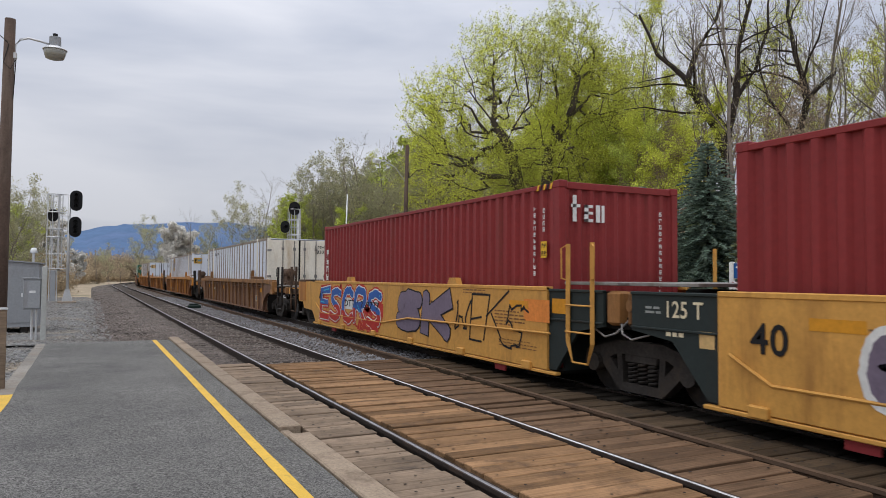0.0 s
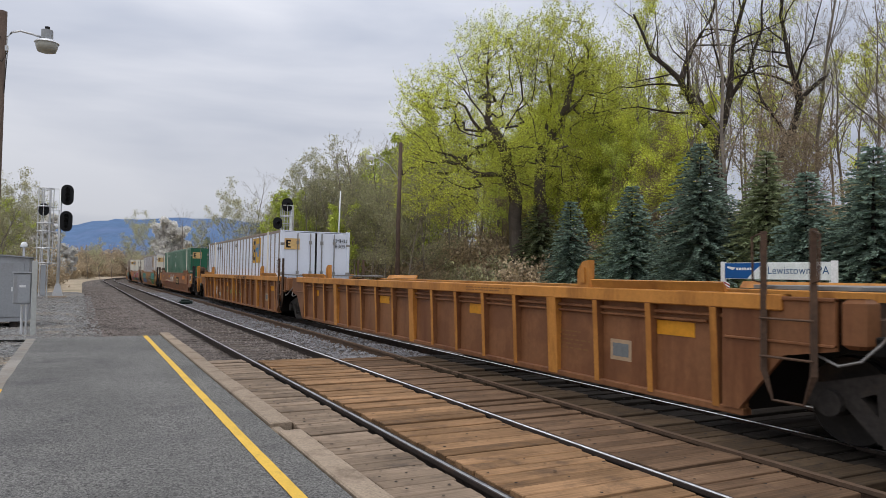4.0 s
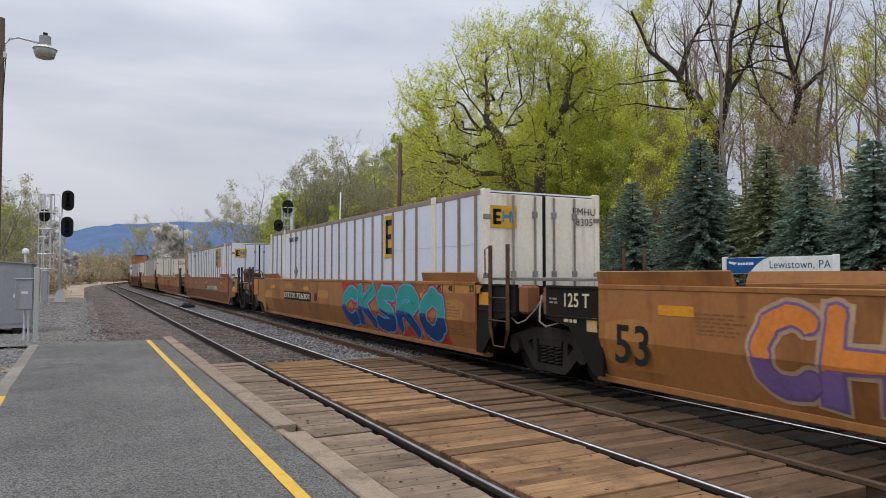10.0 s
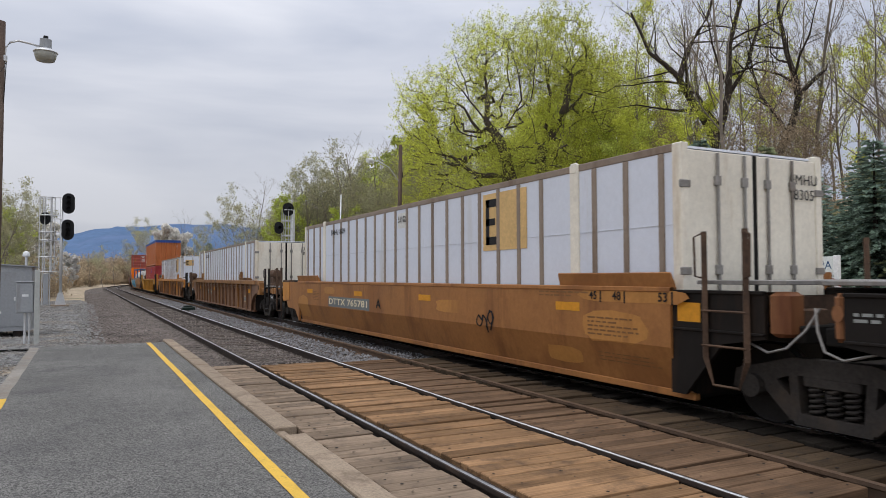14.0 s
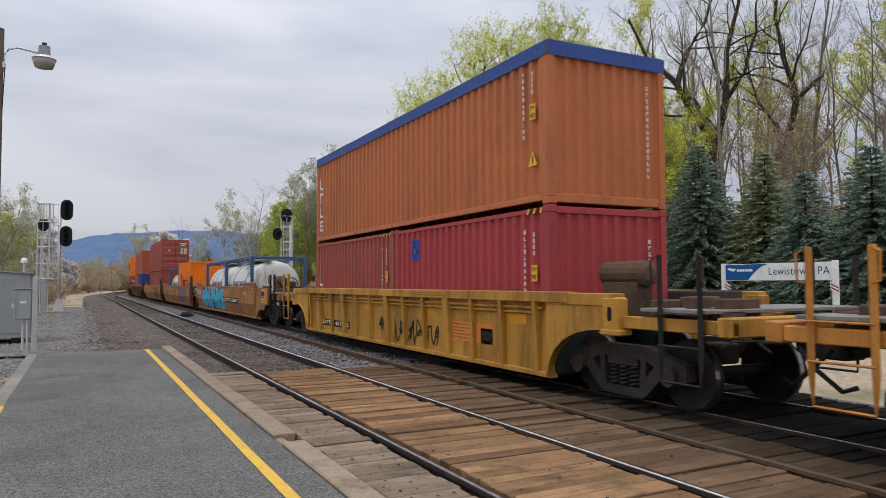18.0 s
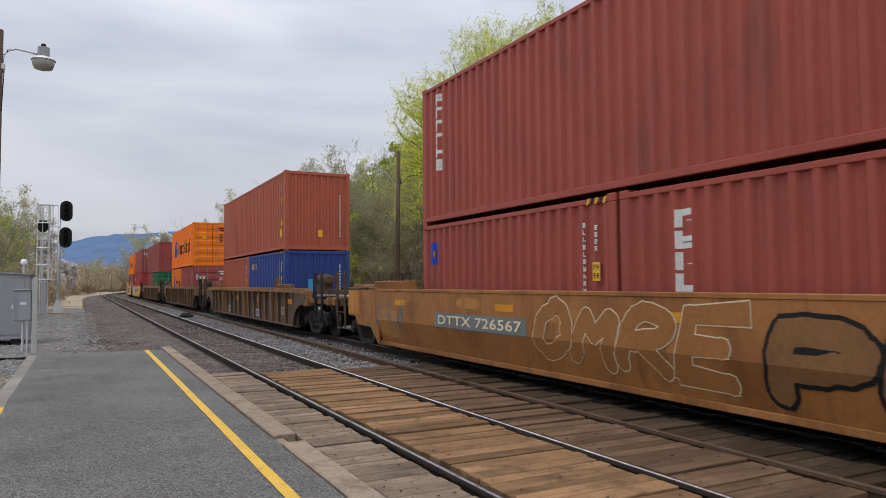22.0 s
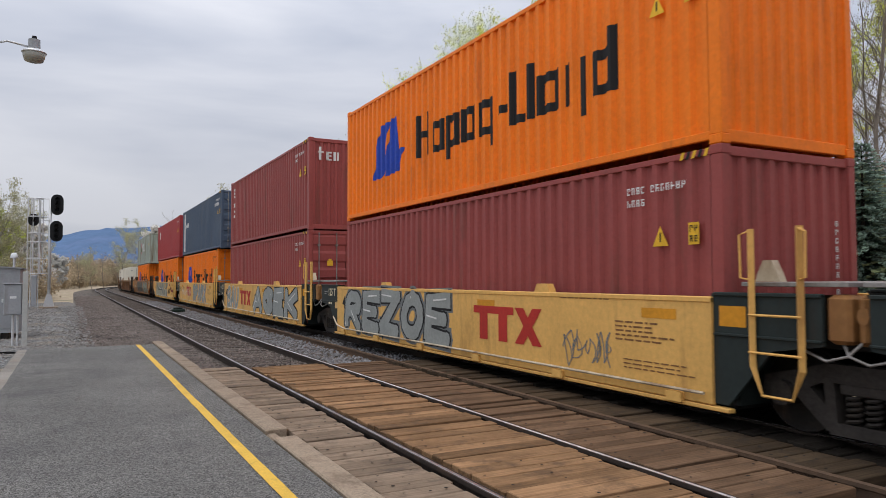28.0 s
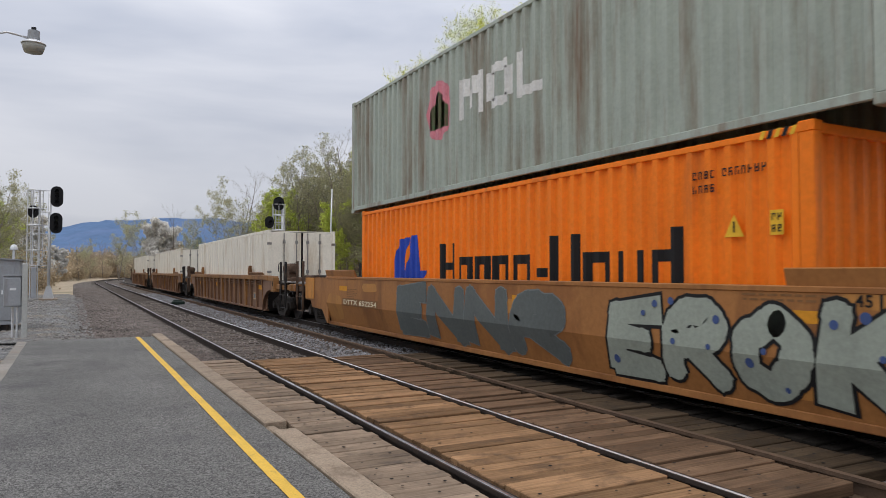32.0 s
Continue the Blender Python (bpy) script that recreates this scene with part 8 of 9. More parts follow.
scrawl(13, -3.6, -4.1, 0.6, 1.2, "black", 23, loops=2, w=0.02)
plate(14, 4.4, 2.4, 0.72, 0.98, "DTTX 4", "wall", "mid")
three_marks(15, -3.5, -5.05, 0.69, 0.97, "tan", "wall")
big(15, -5.45, -6.0, 0.75, 1.04, "53", "mid", "wall")
plate(16, 4.95, 2.65, 0.42, 0.6, "DTTX 451232", "wall", "black")
big(16, 0.6, -0.05, 0.5, 0.84, "40", "black", "wall")
scrawl(16, -0.35, -2.6, 0.3, 0.86, "black", 24, "wall", 0.022, 8)
bar(cars[15], "wall", -3.1, -4.6, 0.55, 0.9, "orange")
plate(17, -1.75, -4.65, 0.73, 0.98, "DTTX 726567")
piece(17, 5.75, -1.2, 0.28, 1.43, "GRAFHKS", "cyan", "cream", 25, 0.24, "black", None, None, 0.0, 0.014, shards=False, dots="navy", thick=0.175, cell="pink")
scrawl(17, 7.9, 6.0, 0.75, 1.4, "white", 26, loops=7)
scrawl(17, 4.6, 0.6, 1.33, 1.46, "cream", 27, loops=14)
bar(cars[17], "smooth", 1.3, -1.3, 0.62, 1.2, "emp_yellow", "emblem_field")
three_marks(18, 1.0, -1.1, 0.64, 1.18, "maroon", off=0.012)
piece(18, -2.25, -6.4, 0.3, 1.44, "ZOOR", "purple", "violet", 28, 0.2, None, "black", None, 0.05, 0.03)
tag(18, 5.72, 5.05, 0.86, 1.08, "SARE", "black", 29, 0.013, lean=0.1)
tag(18, 5.6, 5.15, 0.62, 0.8, "RS", "black", 30, 0.013, lean=0.1)
big(18, 3.3, 3.05, 0.82, 1.05, "C")
plate(19, 5.05, 1.85, 0.76, 1.05, "DTTX 726567", ground="mid")
piece(19, 1.65, -2.2, 0.4, 1.44, "OMRE", "ochre_fill", "cream", 30, 0.13, edge=0.015, lean=0.3)
piece(19, -2.45, -6.0, 0.3, 1.36, "PRS", "faint", "black", 31, 0.18, edge=0.05)
scrawl(19, 8.2, 6.5, 0.5, 1.3, "mid", 32, loops=5)
for y in (-2.3, 3.6):
    bar(cars[19], "wall", y + 0.3, y - 0.3, 0.36, 0.62, "white", "stencil_box")
    bar(cars[19], "wall", y + 0.26, y - 0.26, 0.39, 0.59, "mid", "stencil_box", 0.006)
piece(23, 5.35, 0.5, 0.28, 1.42, "KRCVA", "white", "aqua", 33, 0.13, "black", "aqua", None, -0.25, 0.03)
plate(23, -0.45, -3.3, 0.78, 1.08, "DTTX 750745")
scrawl(23, 0.9, -0.4, 0.45, 1.38, "black", 34, loops=6, w=0.016)
piece(24, 5.5, -0.2, 0.3, 1.42, "REZOE", "grey", "black", 35, 0.17, "mid", "white", edge=0.04, shards=False)
three_marks(24, -1.0, -3.0, 0.6, 1.16, "red")
scrawl(24, -3.5, -4.5, 0.4, 0.92, "mid", 36, loops=5, w=0.01)
piece(25, 5.35, 3.0, 0.32, 1.36, "BAU", "grey", "white", 37, 0.15, None, "mid", edge=0.03)
three_marks(25, 2.65, 0.7, 0.58, 1.15, "red")
piece(25, 0.25, -5.8, 0.28, 1.4, "AGEK", "grey", "black", 38, 0.27, None, "white", edge=0.05)
three_marks(26, 2.95, 1.1, 0.62, 1.17, "red")
piece(26, 0.35, -4.2, 0.34, 1.42, "SPARX", "grey", "slate", 40, 0.17, None, "white", edge=0.022, thick=0.15)
scrawl(26, 5.0, 1.0, 0.6, 1.1, "white", 39, loops=8)
shape(cars[26], "painted_over", "smooth", [[(5.1, 0.3), (-2.5, 0.3), (-2.65, 0.7), (-2.5, 1.02), (-3.1, 1.38), (5.15, 1.38)]], INK["primer"], 0.003, "grey primer rolled over the old side")
for k, (y, z0, z1) in enumerate(((4.5, 0.78, 1.2), (3.55, 0.74, 0.98), (0.35, 0.5, 1.34), (-0.6, 0.4, 0.8), (-2.2, 0.36, 0.72), (-2.3, 0.9, 1.36))):
    shape(cars[26], "painted_patch", "smooth", [[(y + 0.2 + 0.12 * (k % 3), z0), (y - 0.22, z0 + 0.03), (y - 0.2 - 0.1 * (k % 2), z1), (y + 0.22, z1 - 0.02)]], INK["slate" if k % 2 else "mid"], 0.005)
bar(cars[26], "smooth", -0.62, -0.98, 0.86, 1.12, "tan", "letter_field", 0.006)
text(cars[26], "smooth", "B", -0.72, -0.86, 0.92, 1.06, "black", 0.012)
bar(cars[26], "smooth", -1.05, -2.35, 0.86, 0.97, "tan", "load_field", 0.006)
text(cars[26], "smooth", "LD LMT 124400 PER UNIT", -1.1, -2.3, 0.885, 0.945, "black", 0.012)
plate(27, 2.9, 0.27, 0.76, 1.01, "DTTX 750745", ground="black", ink="white")
tag(27, -2.95, -4.35, 0.62, 0.95, "AGSK", "black", 41, 0.026, lean=0.2)
shape(cars[26], "painted_stroke", "smooth", stroke([(-3.8, 1.24), (-4.2, 1.13), (-4.55, 0.93), (-5.05, 0.79), (-5.6, 0.79), (-6.02, 0.75)], 0.075), INK["maroon"], 0.006, "broad dull red brush stroke")
piece(28, 3.4, -2.5, 0.28, 1.4, "ENNR", "slate", "mid", 42, 0.24, edge=0.02)
piece(28, -3.35, -8.2, 0.28, 1.42, "EROKA", "sage", "black", 43, 0.21, None, None, edge=0.04, dots="indigo", thick=0.16)
plate(28, 6.8, 4.4, 0.76, 0.95, "DTTX 652254", ground="faint")


# boxes
def glyphs(cells, w, h, seed):
    """Small unreadable characters, each a few short bars; cells are the middles."""
    r = random.Random(seed)
    t, out = w * 0.3, []
    for y, z in cells:
        a, b, c, d = y + w / 2, y - w / 2, z - h / 2, z + h / 2
        bars = [(a, a - t, c, d)] + [q for q in ((a, b, d - t, d), (a, b, z - t / 2, z + t / 2), (a, b, c, c + t), (b + t, b, z, d), (b + t, b, c, z)) if r.random() < 0.62]
        out += [[(y0, z0), (y1, z0), (y1, z1), (y0, z1)] for y0, y1, z0, z1 in bars]
    return out


def code(box, y, z0, z1, ink="white", kind="box", w=0.055):
    """An upright row of small characters too far to read, as bars."""
    n = max(4, round((z1 - z0) / (0.1 if w < 0.1 else 0.26)))
    zs = [z1 - (k + 0.5) * (z1 - z0) / n for k in range(n)]
    shape(box, "code_marks", kind, glyphs([(y, z) for z in zs], w, 0.07 if w < 0.1 else 0.2, int(y * 100) + n), INK[ink], 0.004)["kind"] = "stuff"


def code_row(box, y0, z, n, ink="white"):
    """A level row of such characters."""
    shape(box, "code_marks", "box", glyphs([(y0 - 0.085 * k, z) for k in range(n) if k != 4], 0.055, 0.09, int(z * 100) + n), INK[ink], 0.004)["kind"] = "stuff"


def wavy(box, length, y0, y1, low, high, ink, name="painted_mark", into=None):
    """Paint that follows the folds of a corrugated side; low and high give the heights along y."""
    h = length / 2
    pts = [(y, d) for y, d in wave(-h + 0.17, h - 0.17, 0.278, WAVE)]

    def depth(y):
        for (a, da), (b, db) in zip(pts, pts[1:]):
            if a <= y <= b:
                return da + (db - da) * (y - a) / (b - a)
        return 0.0
    lo, hi = sorted((y0, y1))
    ys = [lo] + [y for y, _ in pts if lo < y < hi] + [hi]
    g = into if into is not None else Geo()
    for a, b in zip(ys, ys[1:]):
        xa, xb = -(HALF - 0.006) - depth(a) - 0.004, -(HALF - 0.006) - depth(b) - 0.004
        g.poly([(xa, a, low(a)), (xb, b, low(b)), (xb, b, high(b)), (xa, a, high(a))])
    if into is not None:
        return None
    me = bpy.data.meshes.new(name)
    me.from_pydata(g.v, [], g.f)
    me.materials.append(INK[ink])
    return part(name, me, INK[ink], box)


def wbar(box, length, y0, y1, z0, z1, ink, into=None):
    return wavy(box, length, y0, y1, lambda y: z0, lambda y: z1, ink, "painted_mark", into)


def wglyph(box, length, y0, y1, z0, z1, ink, seed):
    """One unreadable character of a few bars on a corrugated side."""
    r = random.Random(seed)
    g, t = Geo(), 0.3 * (y0 - y1)
    zm = (z0 + z1) / 2
    wbar(box, length, y0, y0 - t, z0, z1, ink, g)
    for q in ((y0 - t, y1, z1 - t, z1), (y0 - t, y1, zm - t / 2, zm + t / 2), (y0 - t, y1, z0, z0 + t), (y1 + t, y1, z0 + t, zm - t / 2)):
        if r.random() < 0.6:
            wbar(box, length, *q, ink, g)
    me = bpy.data.meshes.new("owner_mark")
    me.from_pydata(g.v, [], g.f)
    me.materials.append(INK[ink])
    part("owner_mark", me, INK[ink], box)


def carrier_mark(box, length, shift=0.0, k=1.0):
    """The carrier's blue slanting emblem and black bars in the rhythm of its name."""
    base, cap, mid, t = 1.03, 1.93, 1.66, 0.155 * k

    def Y(v):
        return shift + v * k
    def bent(pts):
        """Height along a broken line given from its left to its right."""
        def at_(y):
            f = (4.3 - (y - shift) / k) / 1.7
            for (u0, v0), (u1, v1) in zip(pts, pts[1:]):
                if f <= u1:
                    return 0.86 + 1.3 * (v0 + (v1 - v0) * max(0.0, f - u0) / (u1 - u0))
            return 0.86 + 1.3 * pts[-1][1]
        return at_
    wavy(box, length, Y(4.3), Y(3.35), bent(((0, 0), (0.36, 0.0), (0.4, 0.42), (0.56, 0.97))), bent(((0, 0.02), (0.15, 0.7), (0.27, 0.95), (0.56, 0.98))), "hl_blue", "emblem")
    wavy(box, length, Y(3.6), Y(2.55), bent(((0.41, 0.0), (0.9, 0.04), (1.03, 0.4))), bent(((0.41, 0.02), (0.45, 0.36), (0.64, 1.0), (0.83, 1.0), (0.84, 0.42), (1.03, 0.42))), "hl_blue", "emblem")
    g = Geo()
    y = 1.86
    for sort, w in (("H", 0.62), ("a", 0.55), ("p", 0.56), ("a", 0.55), ("g", 0.56), ("-", 0.36), ("L", 0.46), ("l", 0.24), ("o", 0.6), ("y", 0.55), ("d", 0.56)):
        a, b = y, y - w * 1.13 + 0.11
        left_top = cap if sort in "HLl" else mid
        right_top = cap if sort in "Hd" else mid
        if sort == "-":
            wbar(box, length, Y(a), Y(b), 1.3, 1.44, "black", g)
        else:
            wbar(box, length, Y(a), Y(a - t / k), 0.8 if sort == "p" else base, left_top, "black", g)
            if sort not in "Ll":
                wbar(box, length, Y(b + t / k), Y(b), 0.8 if sort in "gy" else base, right_top, "black", g)
            if sort in "apgod":
                wbar(box, length, Y(a - t / k), Y(b + t / k), mid - 0.15, mid, "black", g)
                wbar(box, length, Y(a - t / k), Y(b + t / k), base, base + 0.14, "black", g)
            if sort == "H":
                wbar(box, length, Y(a - t / k), Y(b + t / k), 1.42, 1.56, "black", g)
            if sort == "L":
                wbar(box, length, Y(a - t / k), Y(b), base, base + 0.14, "black", g)
        y -= w * 1.13
    me = bpy.data.meshes.new("name_mark")
    me.from_pydata(g.v, [], g.f)
    me.materials.append(INK["black"])
    part("name_mark", me, INK["black"], box)["kind"] = "stuff"


for key in ((24, 9), (21, 9), (26, 0), (27, 0), (28, 0)):
    carrier_mark(boxes[key], L40)
carrier_mark(boxes[21, 1], L20, -0.55, 0.46)
carrier_mark(boxes[18, -1], L20, -0.2, 0.46)


def small_labels(box, length, height, code_ink="white", hazard=True, level=False):
    """Codes, a warning triangle and a yellow height label by the leading corner."""
    e = -length / 2
    if level:
        code_row(box, e + 1.5, height - 0.4, 12, code_ink)
        code_row(box, e + 1.5, height - 0.56, 4, code_ink)
    else:
        code(box, e + 0.68, height - 1.5, height - 0.35, code_ink)
        code(box, e + 0.42, height - 0.8, height - 0.4, code_ink)
    if hazard:
        dy, z_ = (0.0, height - 1.0) if level else (0.0, height - 1.07)
        label_ = bar(box, "box", e + 0.5 + dy, e + 0.34 + dy, z_ - 0.13, z_ + 0.13, "yellow", "yellow_label", 0.006, "yellow height label")
        shape(label_, "label_print", "box", glyphs([(e + 0.42 + 0.035 * j, z_ + 0.06 * i) for i in (-1, 1) for j in (-1, 1)], 0.045, 0.075, 3), INK["black"], 0.009)["kind"] = "stuff"
        ty, tz = (e + 0.95, height - 1.13) if level else (e + 0.43, height - 1.95)
        sign_ = shape(box, "warning_triangle", "box", [[(ty + 0.13, tz), (ty - 0.13, tz), (ty, tz + 0.25)]], INK["yellow"], 0.006, "yellow warning triangle")
        shape(sign_, "triangle_print", "box", [[(ty + 0.012, tz + 0.05), (ty - 0.012, tz + 0.05), (ty - 0.012, tz + 0.17), (ty + 0.012, tz + 0.17)]], INK["black"], 0.009)
    for y0, y1 in ((e + 0.62, e + 0.2),):
        for ink_, ks_ in (("black", (1, 3)), ("yellow", (0, 2, 4))):
            shape(box, "stripe", "box", [[(a, height - 0.12), (a - 0.05, height - 0.12), (a - 0.09, height - 0.03), (a - 0.04, height - 0.03)] for a in [y0 - k * 0.09 for k in ks_]], INK[ink_], 0.009)


def end_shape(box, length, quads, ink, name="painted_mark", off=0.006, label=""):
    g = Geo()
    for x0, x1, z0, z1 in quads:
        y = -length / 2 - off
        g.poly([(x0, y, z0), (x1, y, z0), (x1, y, z1), (x0, y, z1)])
    me = bpy.data.meshes.new(name)
    me.from_pydata(g.v, [], g.f)
    me.materials.append(INK[ink])
    return part(name, me, INK[ink], box, label)


def end_code(box, length, x, z0, z1, ink="white"):
    n = max(4, round((z1 - z0) / 0.11))
    zs = [z1 - (k + 0.5) * (z1 - z0) / n for k in range(n)]
    end_shape(box, length, [(min(-q[0][0], -q[1][0]), max(-q[0][0], -q[1][0]), q[0][1], q[2][1]) for q in glyphs([(-x, z) for z in zs], 0.055, 0.07, int(100 * x))], ink, "code_marks", 0.004 - 0.03)["kind"] = "stuff"


def owner_bars(box, length, x, z, w=0.62, hgt=0.3, off=0.006):
    """The leasing owner's name as plain white bars."""
    t = w * 0.12
    q = [(x, x + t, z, z + hgt * 1.15), (x - 0.4 * t, x + 2.0 * t, z + hgt * 0.62, z + hgt * 0.76)]
    q += [(x + 3.0 * t, x + 4.1 * t, z, z + hgt * 0.76), (x + 3.0 * t, x + 5.3 * t, z, z + 0.14 * hgt), (x + 3.0 * t, x + 5.3 * t, z + 0.62 * hgt, z + hgt * 0.76), (x + 3.0 * t, x + 5.3 * t, z + 0.34 * hgt, z + hgt * 0.46)]
    q += [(x + 6.1 * t, x + 7.2 * t, z, z + hgt * 0.76), (x + 7.6 * t, x + 8.4 * t, z, z + hgt * 0.76)]
    end_shape(box, length, q, "white", "owner_mark", off)


for key, box_ in boxes.items():
    u, lvl = key
    if box_.name.startswith("shipping"):
        ln = L20 if key in ((18, -1),) or (lvl in (-1, 1)) else (L45 if u >= 26 and lvl == 9 else L40)
        hgt = 2.591 if lvl in (-1, 1) and u != 18 or (u == 16) else 2.896
        small_labels(box_, ln, hgt, "black" if u in (24, 26, 27, 28, 21) and (lvl == 9 and u in (24, 21) or lvl in (0, 1) and u != 24) else "white", level=u >= 24)
    elif box_.name.startswith("domestic") and u < 20:
        ink = "white" if u == 7 else "black"
        text(box_, "dom", "EMHU", 5.3, 4.72, 2.47, 2.62, ink, 0.026)
        text(box_, "dom", "8309" if u != 7 else "8314", 4.62, 4.1, 2.47, 2.62, ink, 0.026)
        if u in (4, 7, 11, 13, 6, 15, 8):
            bar(box_, "dom", 0.5, -0.02, 2.38, 2.72, "white", "size_label")
            text(box_, "dom", "53/102", 0.46, 0.02, 2.5, 2.64, "black", 0.026)
        if u in (4, 6, 8, 11, 13, 15, 10):
            front_y = 3.14 if u == 4 else -4.75
            full = u in (4, 6, 11)
            gnd = "emp_yellow" if full else ("tan" if u != 10 else "emp_yellow")
            y0, y1 = front_y + 1.4, front_y
            if u == 10:
                y0, y1 = front_y + 1.4, front_y + 0.9
            bar(box_, "dom", y0, y1, 1.74, 2.74, gnd, "emblem_field", 0.008, "square painted emblem field")
            for q in (((y0 - 0.1, y0 - 0.22), (1.84, 2.64)), ((y0 - 0.1, y0 - 0.46), (1.84, 1.98)), ((y0 - 0.1, y0 - 0.42), (2.18, 2.3)), ((y0 - 0.1, y0 - 0.46), (2.5, 2.64))):
                bar(box_, "dom", *q[0], *q[1], "black", "emblem", 0.012)
            if full:
                for a, b, c, d in ((0.52, 0.62, 1.98, 2.5), (0.82, 0.92, 1.98, 2.5), (0.62, 0.82, 2.2, 2.36), (1.0, 1.12, 1.98, 2.5), (1.12, 1.3, 2.28, 2.5)):
                    bar(box_, "dom", y0 - a, y0 - b, c, d, "emp_blue", "emblem", 0.012)
        if u in (7, 10):
            shape(box_, "diamond_placard", "dom", [[(0.2 if u == 7 else 4.45, 2.04 if u == 7 else 1.7), (-0.06 if u == 7 else 4.2, 1.8 if u == 7 else 1.46), (0.2 if u == 7 else 4.45, 1.56 if u == 7 else 1.24), (0.46 if u == 7 else 4.7, 1.8 if u == 7 else 1.46)]], INK["white" if u == 7 else "mid"], 0.01)
        if u in (4, 7, 8, 10, 11, 15, 6):
            end_shape(box_, L53, [(-1.18, -0.62, 2.2, 2.6)], "emp_yellow" if u in (10, 11, 4) else "tan", "emblem_field", 0.0)
            end_shape(box_, L53, [(-1.12, -1.05, 2.26, 2.54), (-1.12, -0.95, 2.26, 2.32), (-1.12, -0.97, 2.37, 2.42), (-1.12, -0.95, 2.48, 2.54)], "black", "emblem", 0.002)
            if u in (10, 11, 4):
                end_shape(box_, L53, [(-0.92, -0.88, 2.3, 2.5), (-0.78, -0.74, 2.3, 2.5), (-0.88, -0.78, 2.38, 2.44), (-0.72, -0.68, 2.3, 2.5)], "emp_blue", "emblem", 0.002)
        ob = words("EMHU", 0.2, INK[ink], box_, pose(0.92, -L53 / 2 - 0.004, 2.55, 90))
        ob = words("8305", 0.2, INK[ink], box_, pose(0.92, -L53 / 2 - 0.004, 2.35, 90))

for key, ln, ink in (((19, 9), L40, "white"), ((21, 9), L40, "black"), ((21, -1), L20, "white"), ((22, -1), L20, "white"), ((23, 9), L40, "white"), ((26, 9), L45, "white"), ((26, 0), L40, "black"), ((27, 9), L45, "white"), ((27, 0), L40, "black"), ((25, 0), L40, "white")):
    top_ = 2.2 if ln == L20 else 2.5
    rows_ = [(0.42, 0.98, top_ - 0.02, top_ + 0.07), (0.5, 0.86, top_ - 0.16, top_ - 0.08)]
    rows_ += [(0.44, 0.66, top_ - 0.42 - 0.1 * k, top_ - 0.37 - 0.1 * k) for k in range(6)] + [(0.74, 1.0, top_ - 0.42 - 0.1 * k, top_ - 0.37 - 0.1 * k) for k in range(6)]
    end_shape(boxes[key], ln, rows_, ink, "door_print", -0.016)["kind"] = "stuff"
    end_shape(boxes[key], ln, [(-0.62, -0.44, top_ - 0.72, top_ - 0.56), (-0.58, -0.48, top_ - 0.56, top_ - 0.5)], "yellow", "yellow_label", -0.016)
owner_bars(boxes[2, 0], L40, -0.95, 2.26, 0.62, 0.36, -0.025)
end_code(boxes[2, 0], L40, 0.85, 1.0, 2.5)
code(boxes[2, 0], 5.75, 1.0, 2.2, w=0.2)
owner_bars(boxes[25, 9], L40, -0.9, 2.2, 0.65, 0.36, -0.025)
owner_bars(boxes[23, 9], L40, -0.95, 2.15, 0.62, 0.34, 0.0)
owner_bars(boxes[21, -1], L20, -1.0, 1.68, 0.55, 0.32, 0.0)
for key, ln in (((16, 9), L40), ((16, -1), L20), ((20, 9), L40), ((20, -1), L20), ((22, 9), L40), ((24, 0), L40)):
    end_code(boxes[key], ln, 0.85, 0.5, 2.1)
for key, ln in (((20, 9), L40),):
    end_shape(boxes[key], ln, [(0.02, 0.18, 0.5, 0.76)], "yellow", "yellow_label", -0.028)
    bar(boxes[key], "box", -5.45, -5.7, 0.5, 0.78, "yellow", "yellow_label", 0.006)
for x, z in ((-0.35, 1.1), (-0.1, 0.9)):
    end_shape(boxes[20, -1], L20, [(x, x + 0.18, z, z + 0.45)], "cyan", "paint_touch_up", -0.028)
for k in range(5):
    wglyph(boxes[20, -1], L20, 2.55 - 0.2 * k, 2.4 - 0.2 * k, 1.97, 2.2, "yellow", k + 31)
wbar(boxes[20, -1], L20, 2.55, 2.45, 1.2, 1.4, "white")
for z in range(4):
    wglyph(boxes[16, 9], L40, 5.75, 5.53, 1.6 - 0.42 * z, 1.92 - 0.42 * z, "white", z)
    wglyph(boxes[16, 1], L20, 2.7, 2.48, 1.7 - 0.4 * z, 2.0 - 0.4 * z, "white", z + 5)
wbar(boxes[16, -1], L20, 2.1, 1.75, 1.85, 2.3, "hl_blue")
wbar(boxes[16, -1], L20, 2.02, 1.82, 2.0, 2.12, "yellow")
wbar(boxes[19, 1], L20, 2.65, 2.35, 1.75, 2.2, "hl_blue")
wbar(boxes[19, 1], L20, 2.58, 2.42, 1.9, 2.05, "yellow")
for k in range(6):
    wglyph(boxes[19, 9], L40, 5.48, 5.24, 2.43 - 0.27 * k, 2.66 - 0.27 * k, "white", k + 11)
    wglyph(boxes[19, -1], L20, 2.05, 1.78, 2.03 - 0.26 * k, 2.25 - 0.26 * k, "white", k + 21)
for y, z, ks in ((5.5, 1.85, (23, 0)), (5.0 + 0.45, 1.8, (27, 9))):
    wbar(boxes[ks], L40 if ks[1] == 0 else L45, y, y - 0.28, z, z + 0.58, "white")
    wbar(boxes[ks], L40 if ks[1] == 0 else L45, y - 0.36, y - 0.62, z, z + 0.58, "white")
    wbar(boxes[ks], L40 if ks[1] == 0 else L45, y - 0.74, y - 0.86, z, z + 0.58, "white")
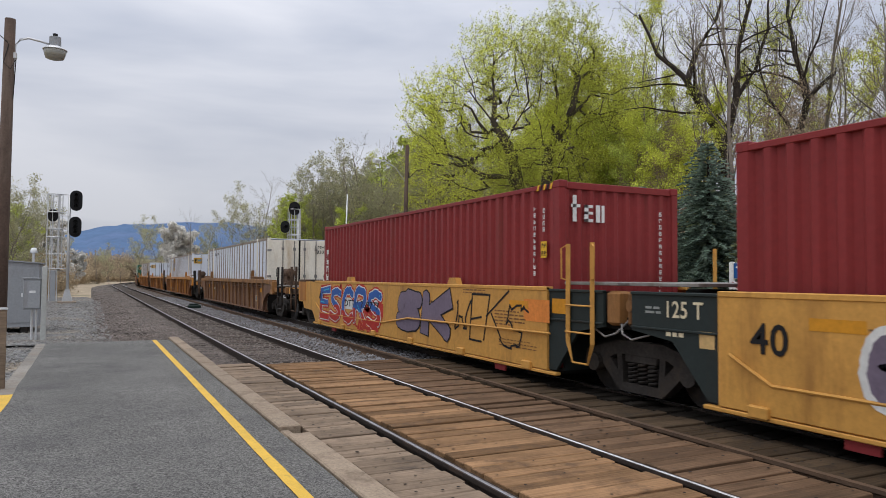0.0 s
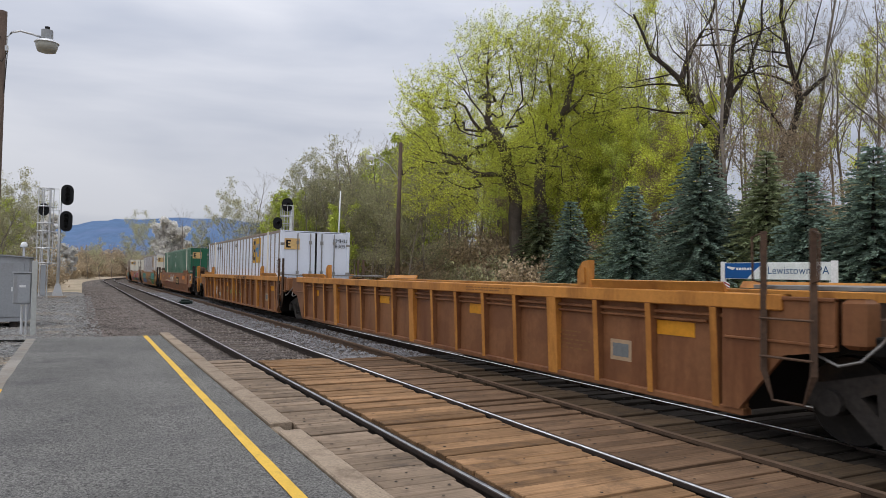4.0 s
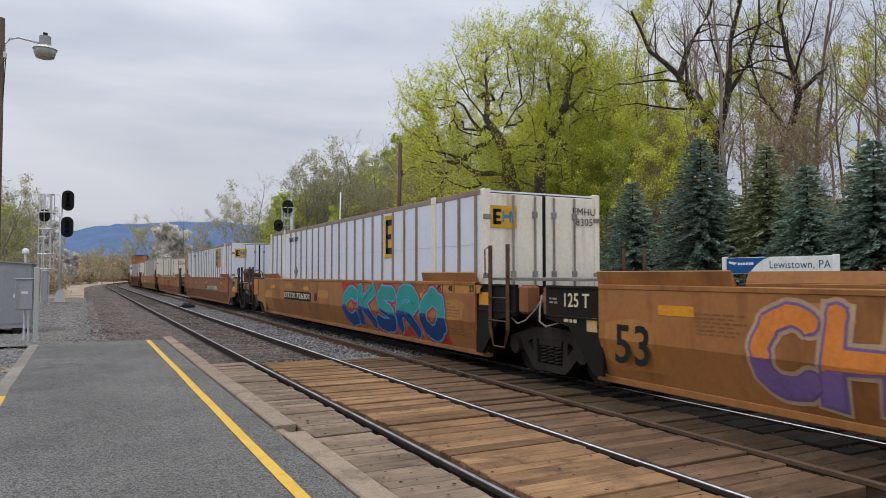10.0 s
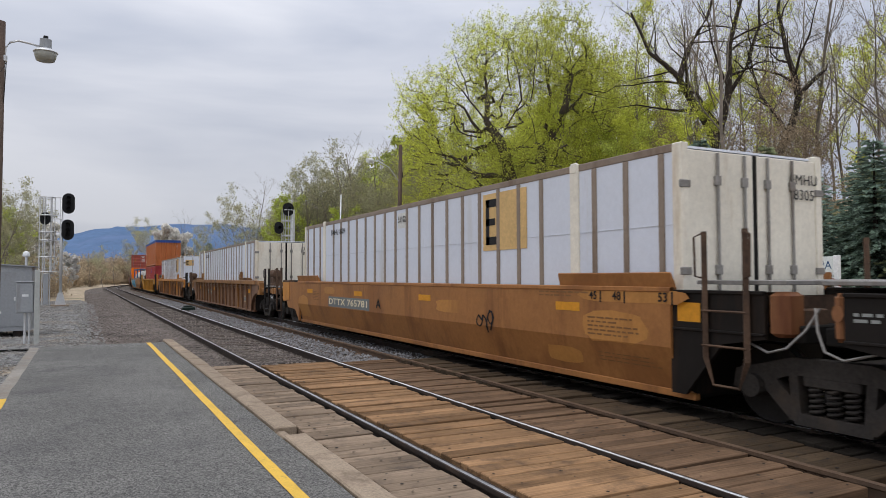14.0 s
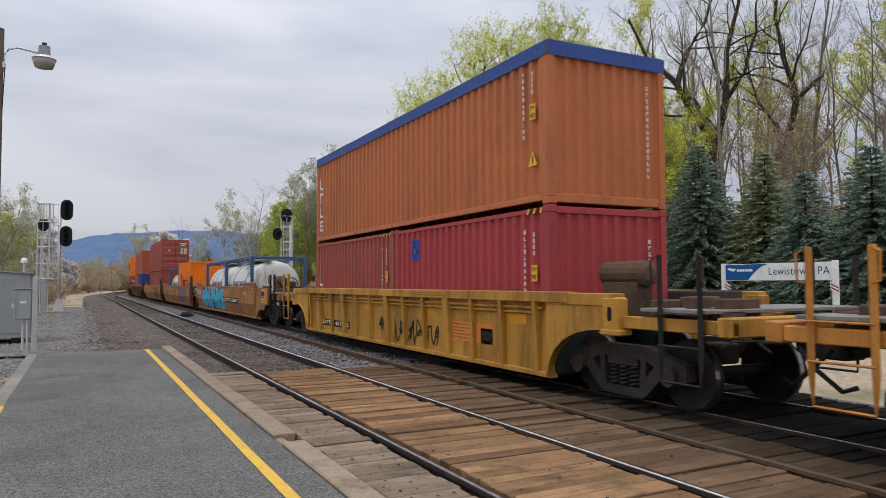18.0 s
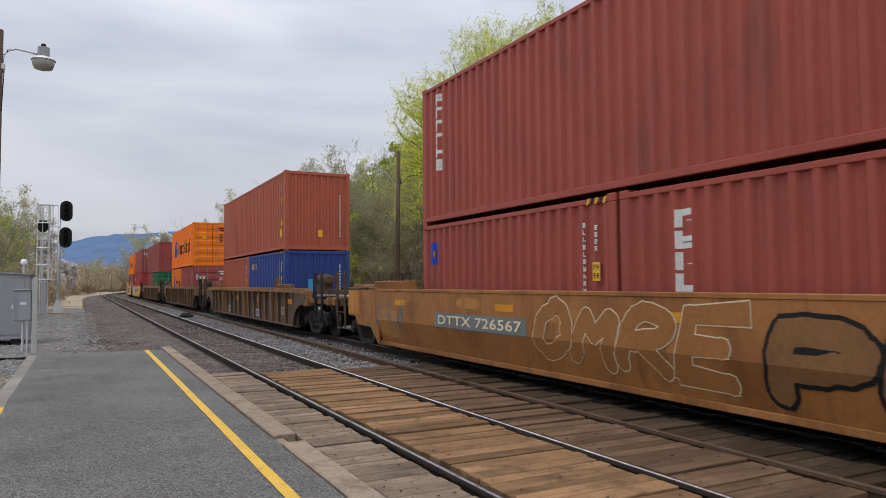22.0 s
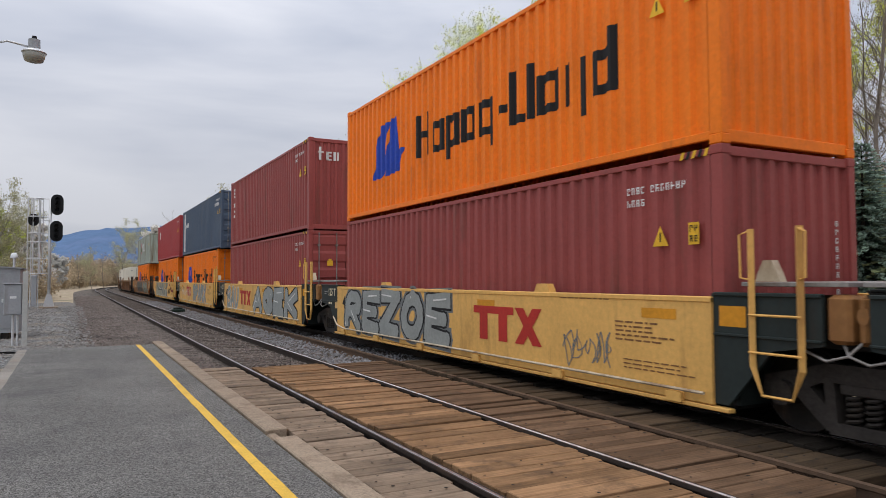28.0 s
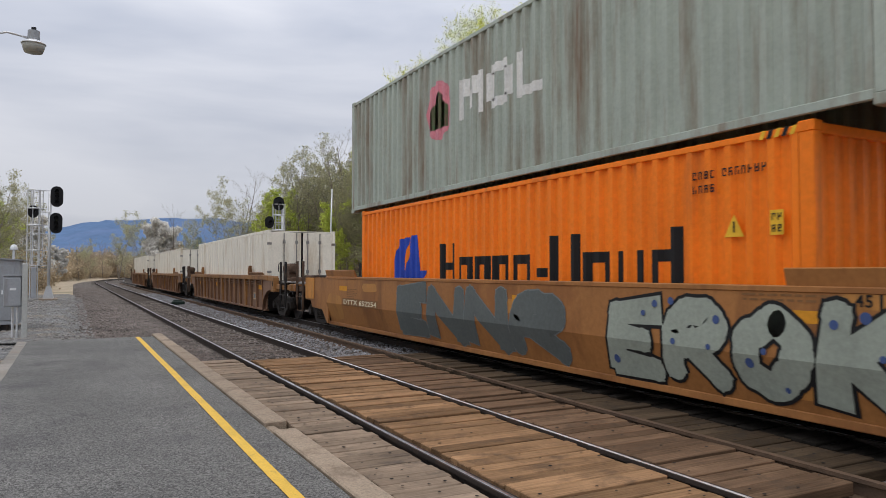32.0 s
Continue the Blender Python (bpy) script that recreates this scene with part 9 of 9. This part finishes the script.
for ks in ((23, 9), (25, 9)):
    for k, (a, b) in enumerate(((2.15, 2.55), (1.72, 2.0), (1.25, 1.58))):
        wglyph(boxes[ks], L40, 5.62 - 0.05 * (k % 2), 5.3, a, b, "white", k + 41)
wbar(boxes[26, 9], L45, 6.15, 5.75, 0.25, 2.7, "white")
for k in range(4):
    wbar(boxes[26, 9], L45, 5.3 - 0.28 * k, 5.1 - 0.28 * k, 1.75, 1.95 + 0.1 * (k % 2), "white")
    bar(boxes[26, 9], "box", -5.0 - 0.3 * k, -5.2 - 0.3 * k, 2.2, 2.36, "white", "code_mark")
for y0, y1, z0, z1 in ((1.1, 0.9, 1.35, 2.12), (0.45, 0.25, 1.35, 2.12), (0.9, 0.74, 1.75, 2.08), (0.61, 0.45, 1.75, 2.08), (0.76, 0.59, 1.5, 1.85), (0.1, -0.1, 1.48, 1.98), (-0.5, -0.7, 1.48, 1.98), (-0.03, -0.57, 1.95, 2.12), (-0.03, -0.57, 1.35, 1.52), (-0.85, -1.05, 1.35, 2.12), (-1.05, -1.55, 1.35, 1.52)):
    wbar(boxes[28, 9], L45, y0, y1, z0, z1, "white")
wavy(boxes[28, 9], L45, 2.5, 1.45, lambda y: 1.72 - 0.6 * math.sqrt(max(0, 1 - ((y - 1.97) / 0.53) ** 2)), lambda y: 1.72 + 0.6 * math.sqrt(max(0, 1 - ((y - 1.97) / 0.53) ** 2)), "pink", "emblem")
wavy(boxes[28, 9], L45, 2.3, 1.6, lambda y: 1.35, lambda y: 2.1 - abs(y - 1.95), "green", "emblem")
words("45", 0.42, INK["cream"], boxes[28, 9], pose(-0.1, -L45 / 2 + 0.02, 2.2, 90))
for key in ((17, 1), (17, -1), (18, 1)):
    shape(boxes[key], "owner_mark", "tank", [[(2.68, 1.2), (2.36, 1.2), (2.5, 1.5)], [(2.62, 1.2), (2.42, 1.2), (2.46, 1.32)]], INK["navy"], -0.1)
    for k in range(3):
        shape(boxes[key], "owner_mark", "tank", glyphs([(2.25 - 0.27 * k, 1.2)], 0.21, 0.27, 50 + k), INK["navy"], -0.1)
    text(boxes[key], "tank", "TANKTAINER", 1.35, -1.45, 1.2, 1.47, "navy", -0.098).data.shear = 0.15
    print_block(boxes[key], "tank", -1.45, -2.35, 1.45, 6, "mid", 12, 0.105, 0.05, -0.2)
# ---- the train runs past towards the camera's right ----
def run(t):
    """Metres that the train has gone by t seconds."""
    return 16.612 * t + 0.017244 * t ** 2 - 0.0001495 * t ** 3


# small unevenness of its pace, second by second
PACE = {2: 0.07, 3: -0.13, 7: 0.1, 8: -0.09, 9: 0.06, 13: 0.33, 14: -0.09, 17: 0.14, 20: -0.04, 21: 0.2, 22: -0.29, 23: 0.11, 28: -0.05, 29: 0.26, 30: -0.08, 31: 0.09}


def motions():
    for ob, s, z in RIDERS:
        keys = []
        for k in range(33):
            x, y, a = line_at(s - run(k) - PACE.get(k, 0.0))
            keys.append((k, pose(x, y, z, 0, 0, -math.degrees(a))))
        walk(ob, keys)


motions()
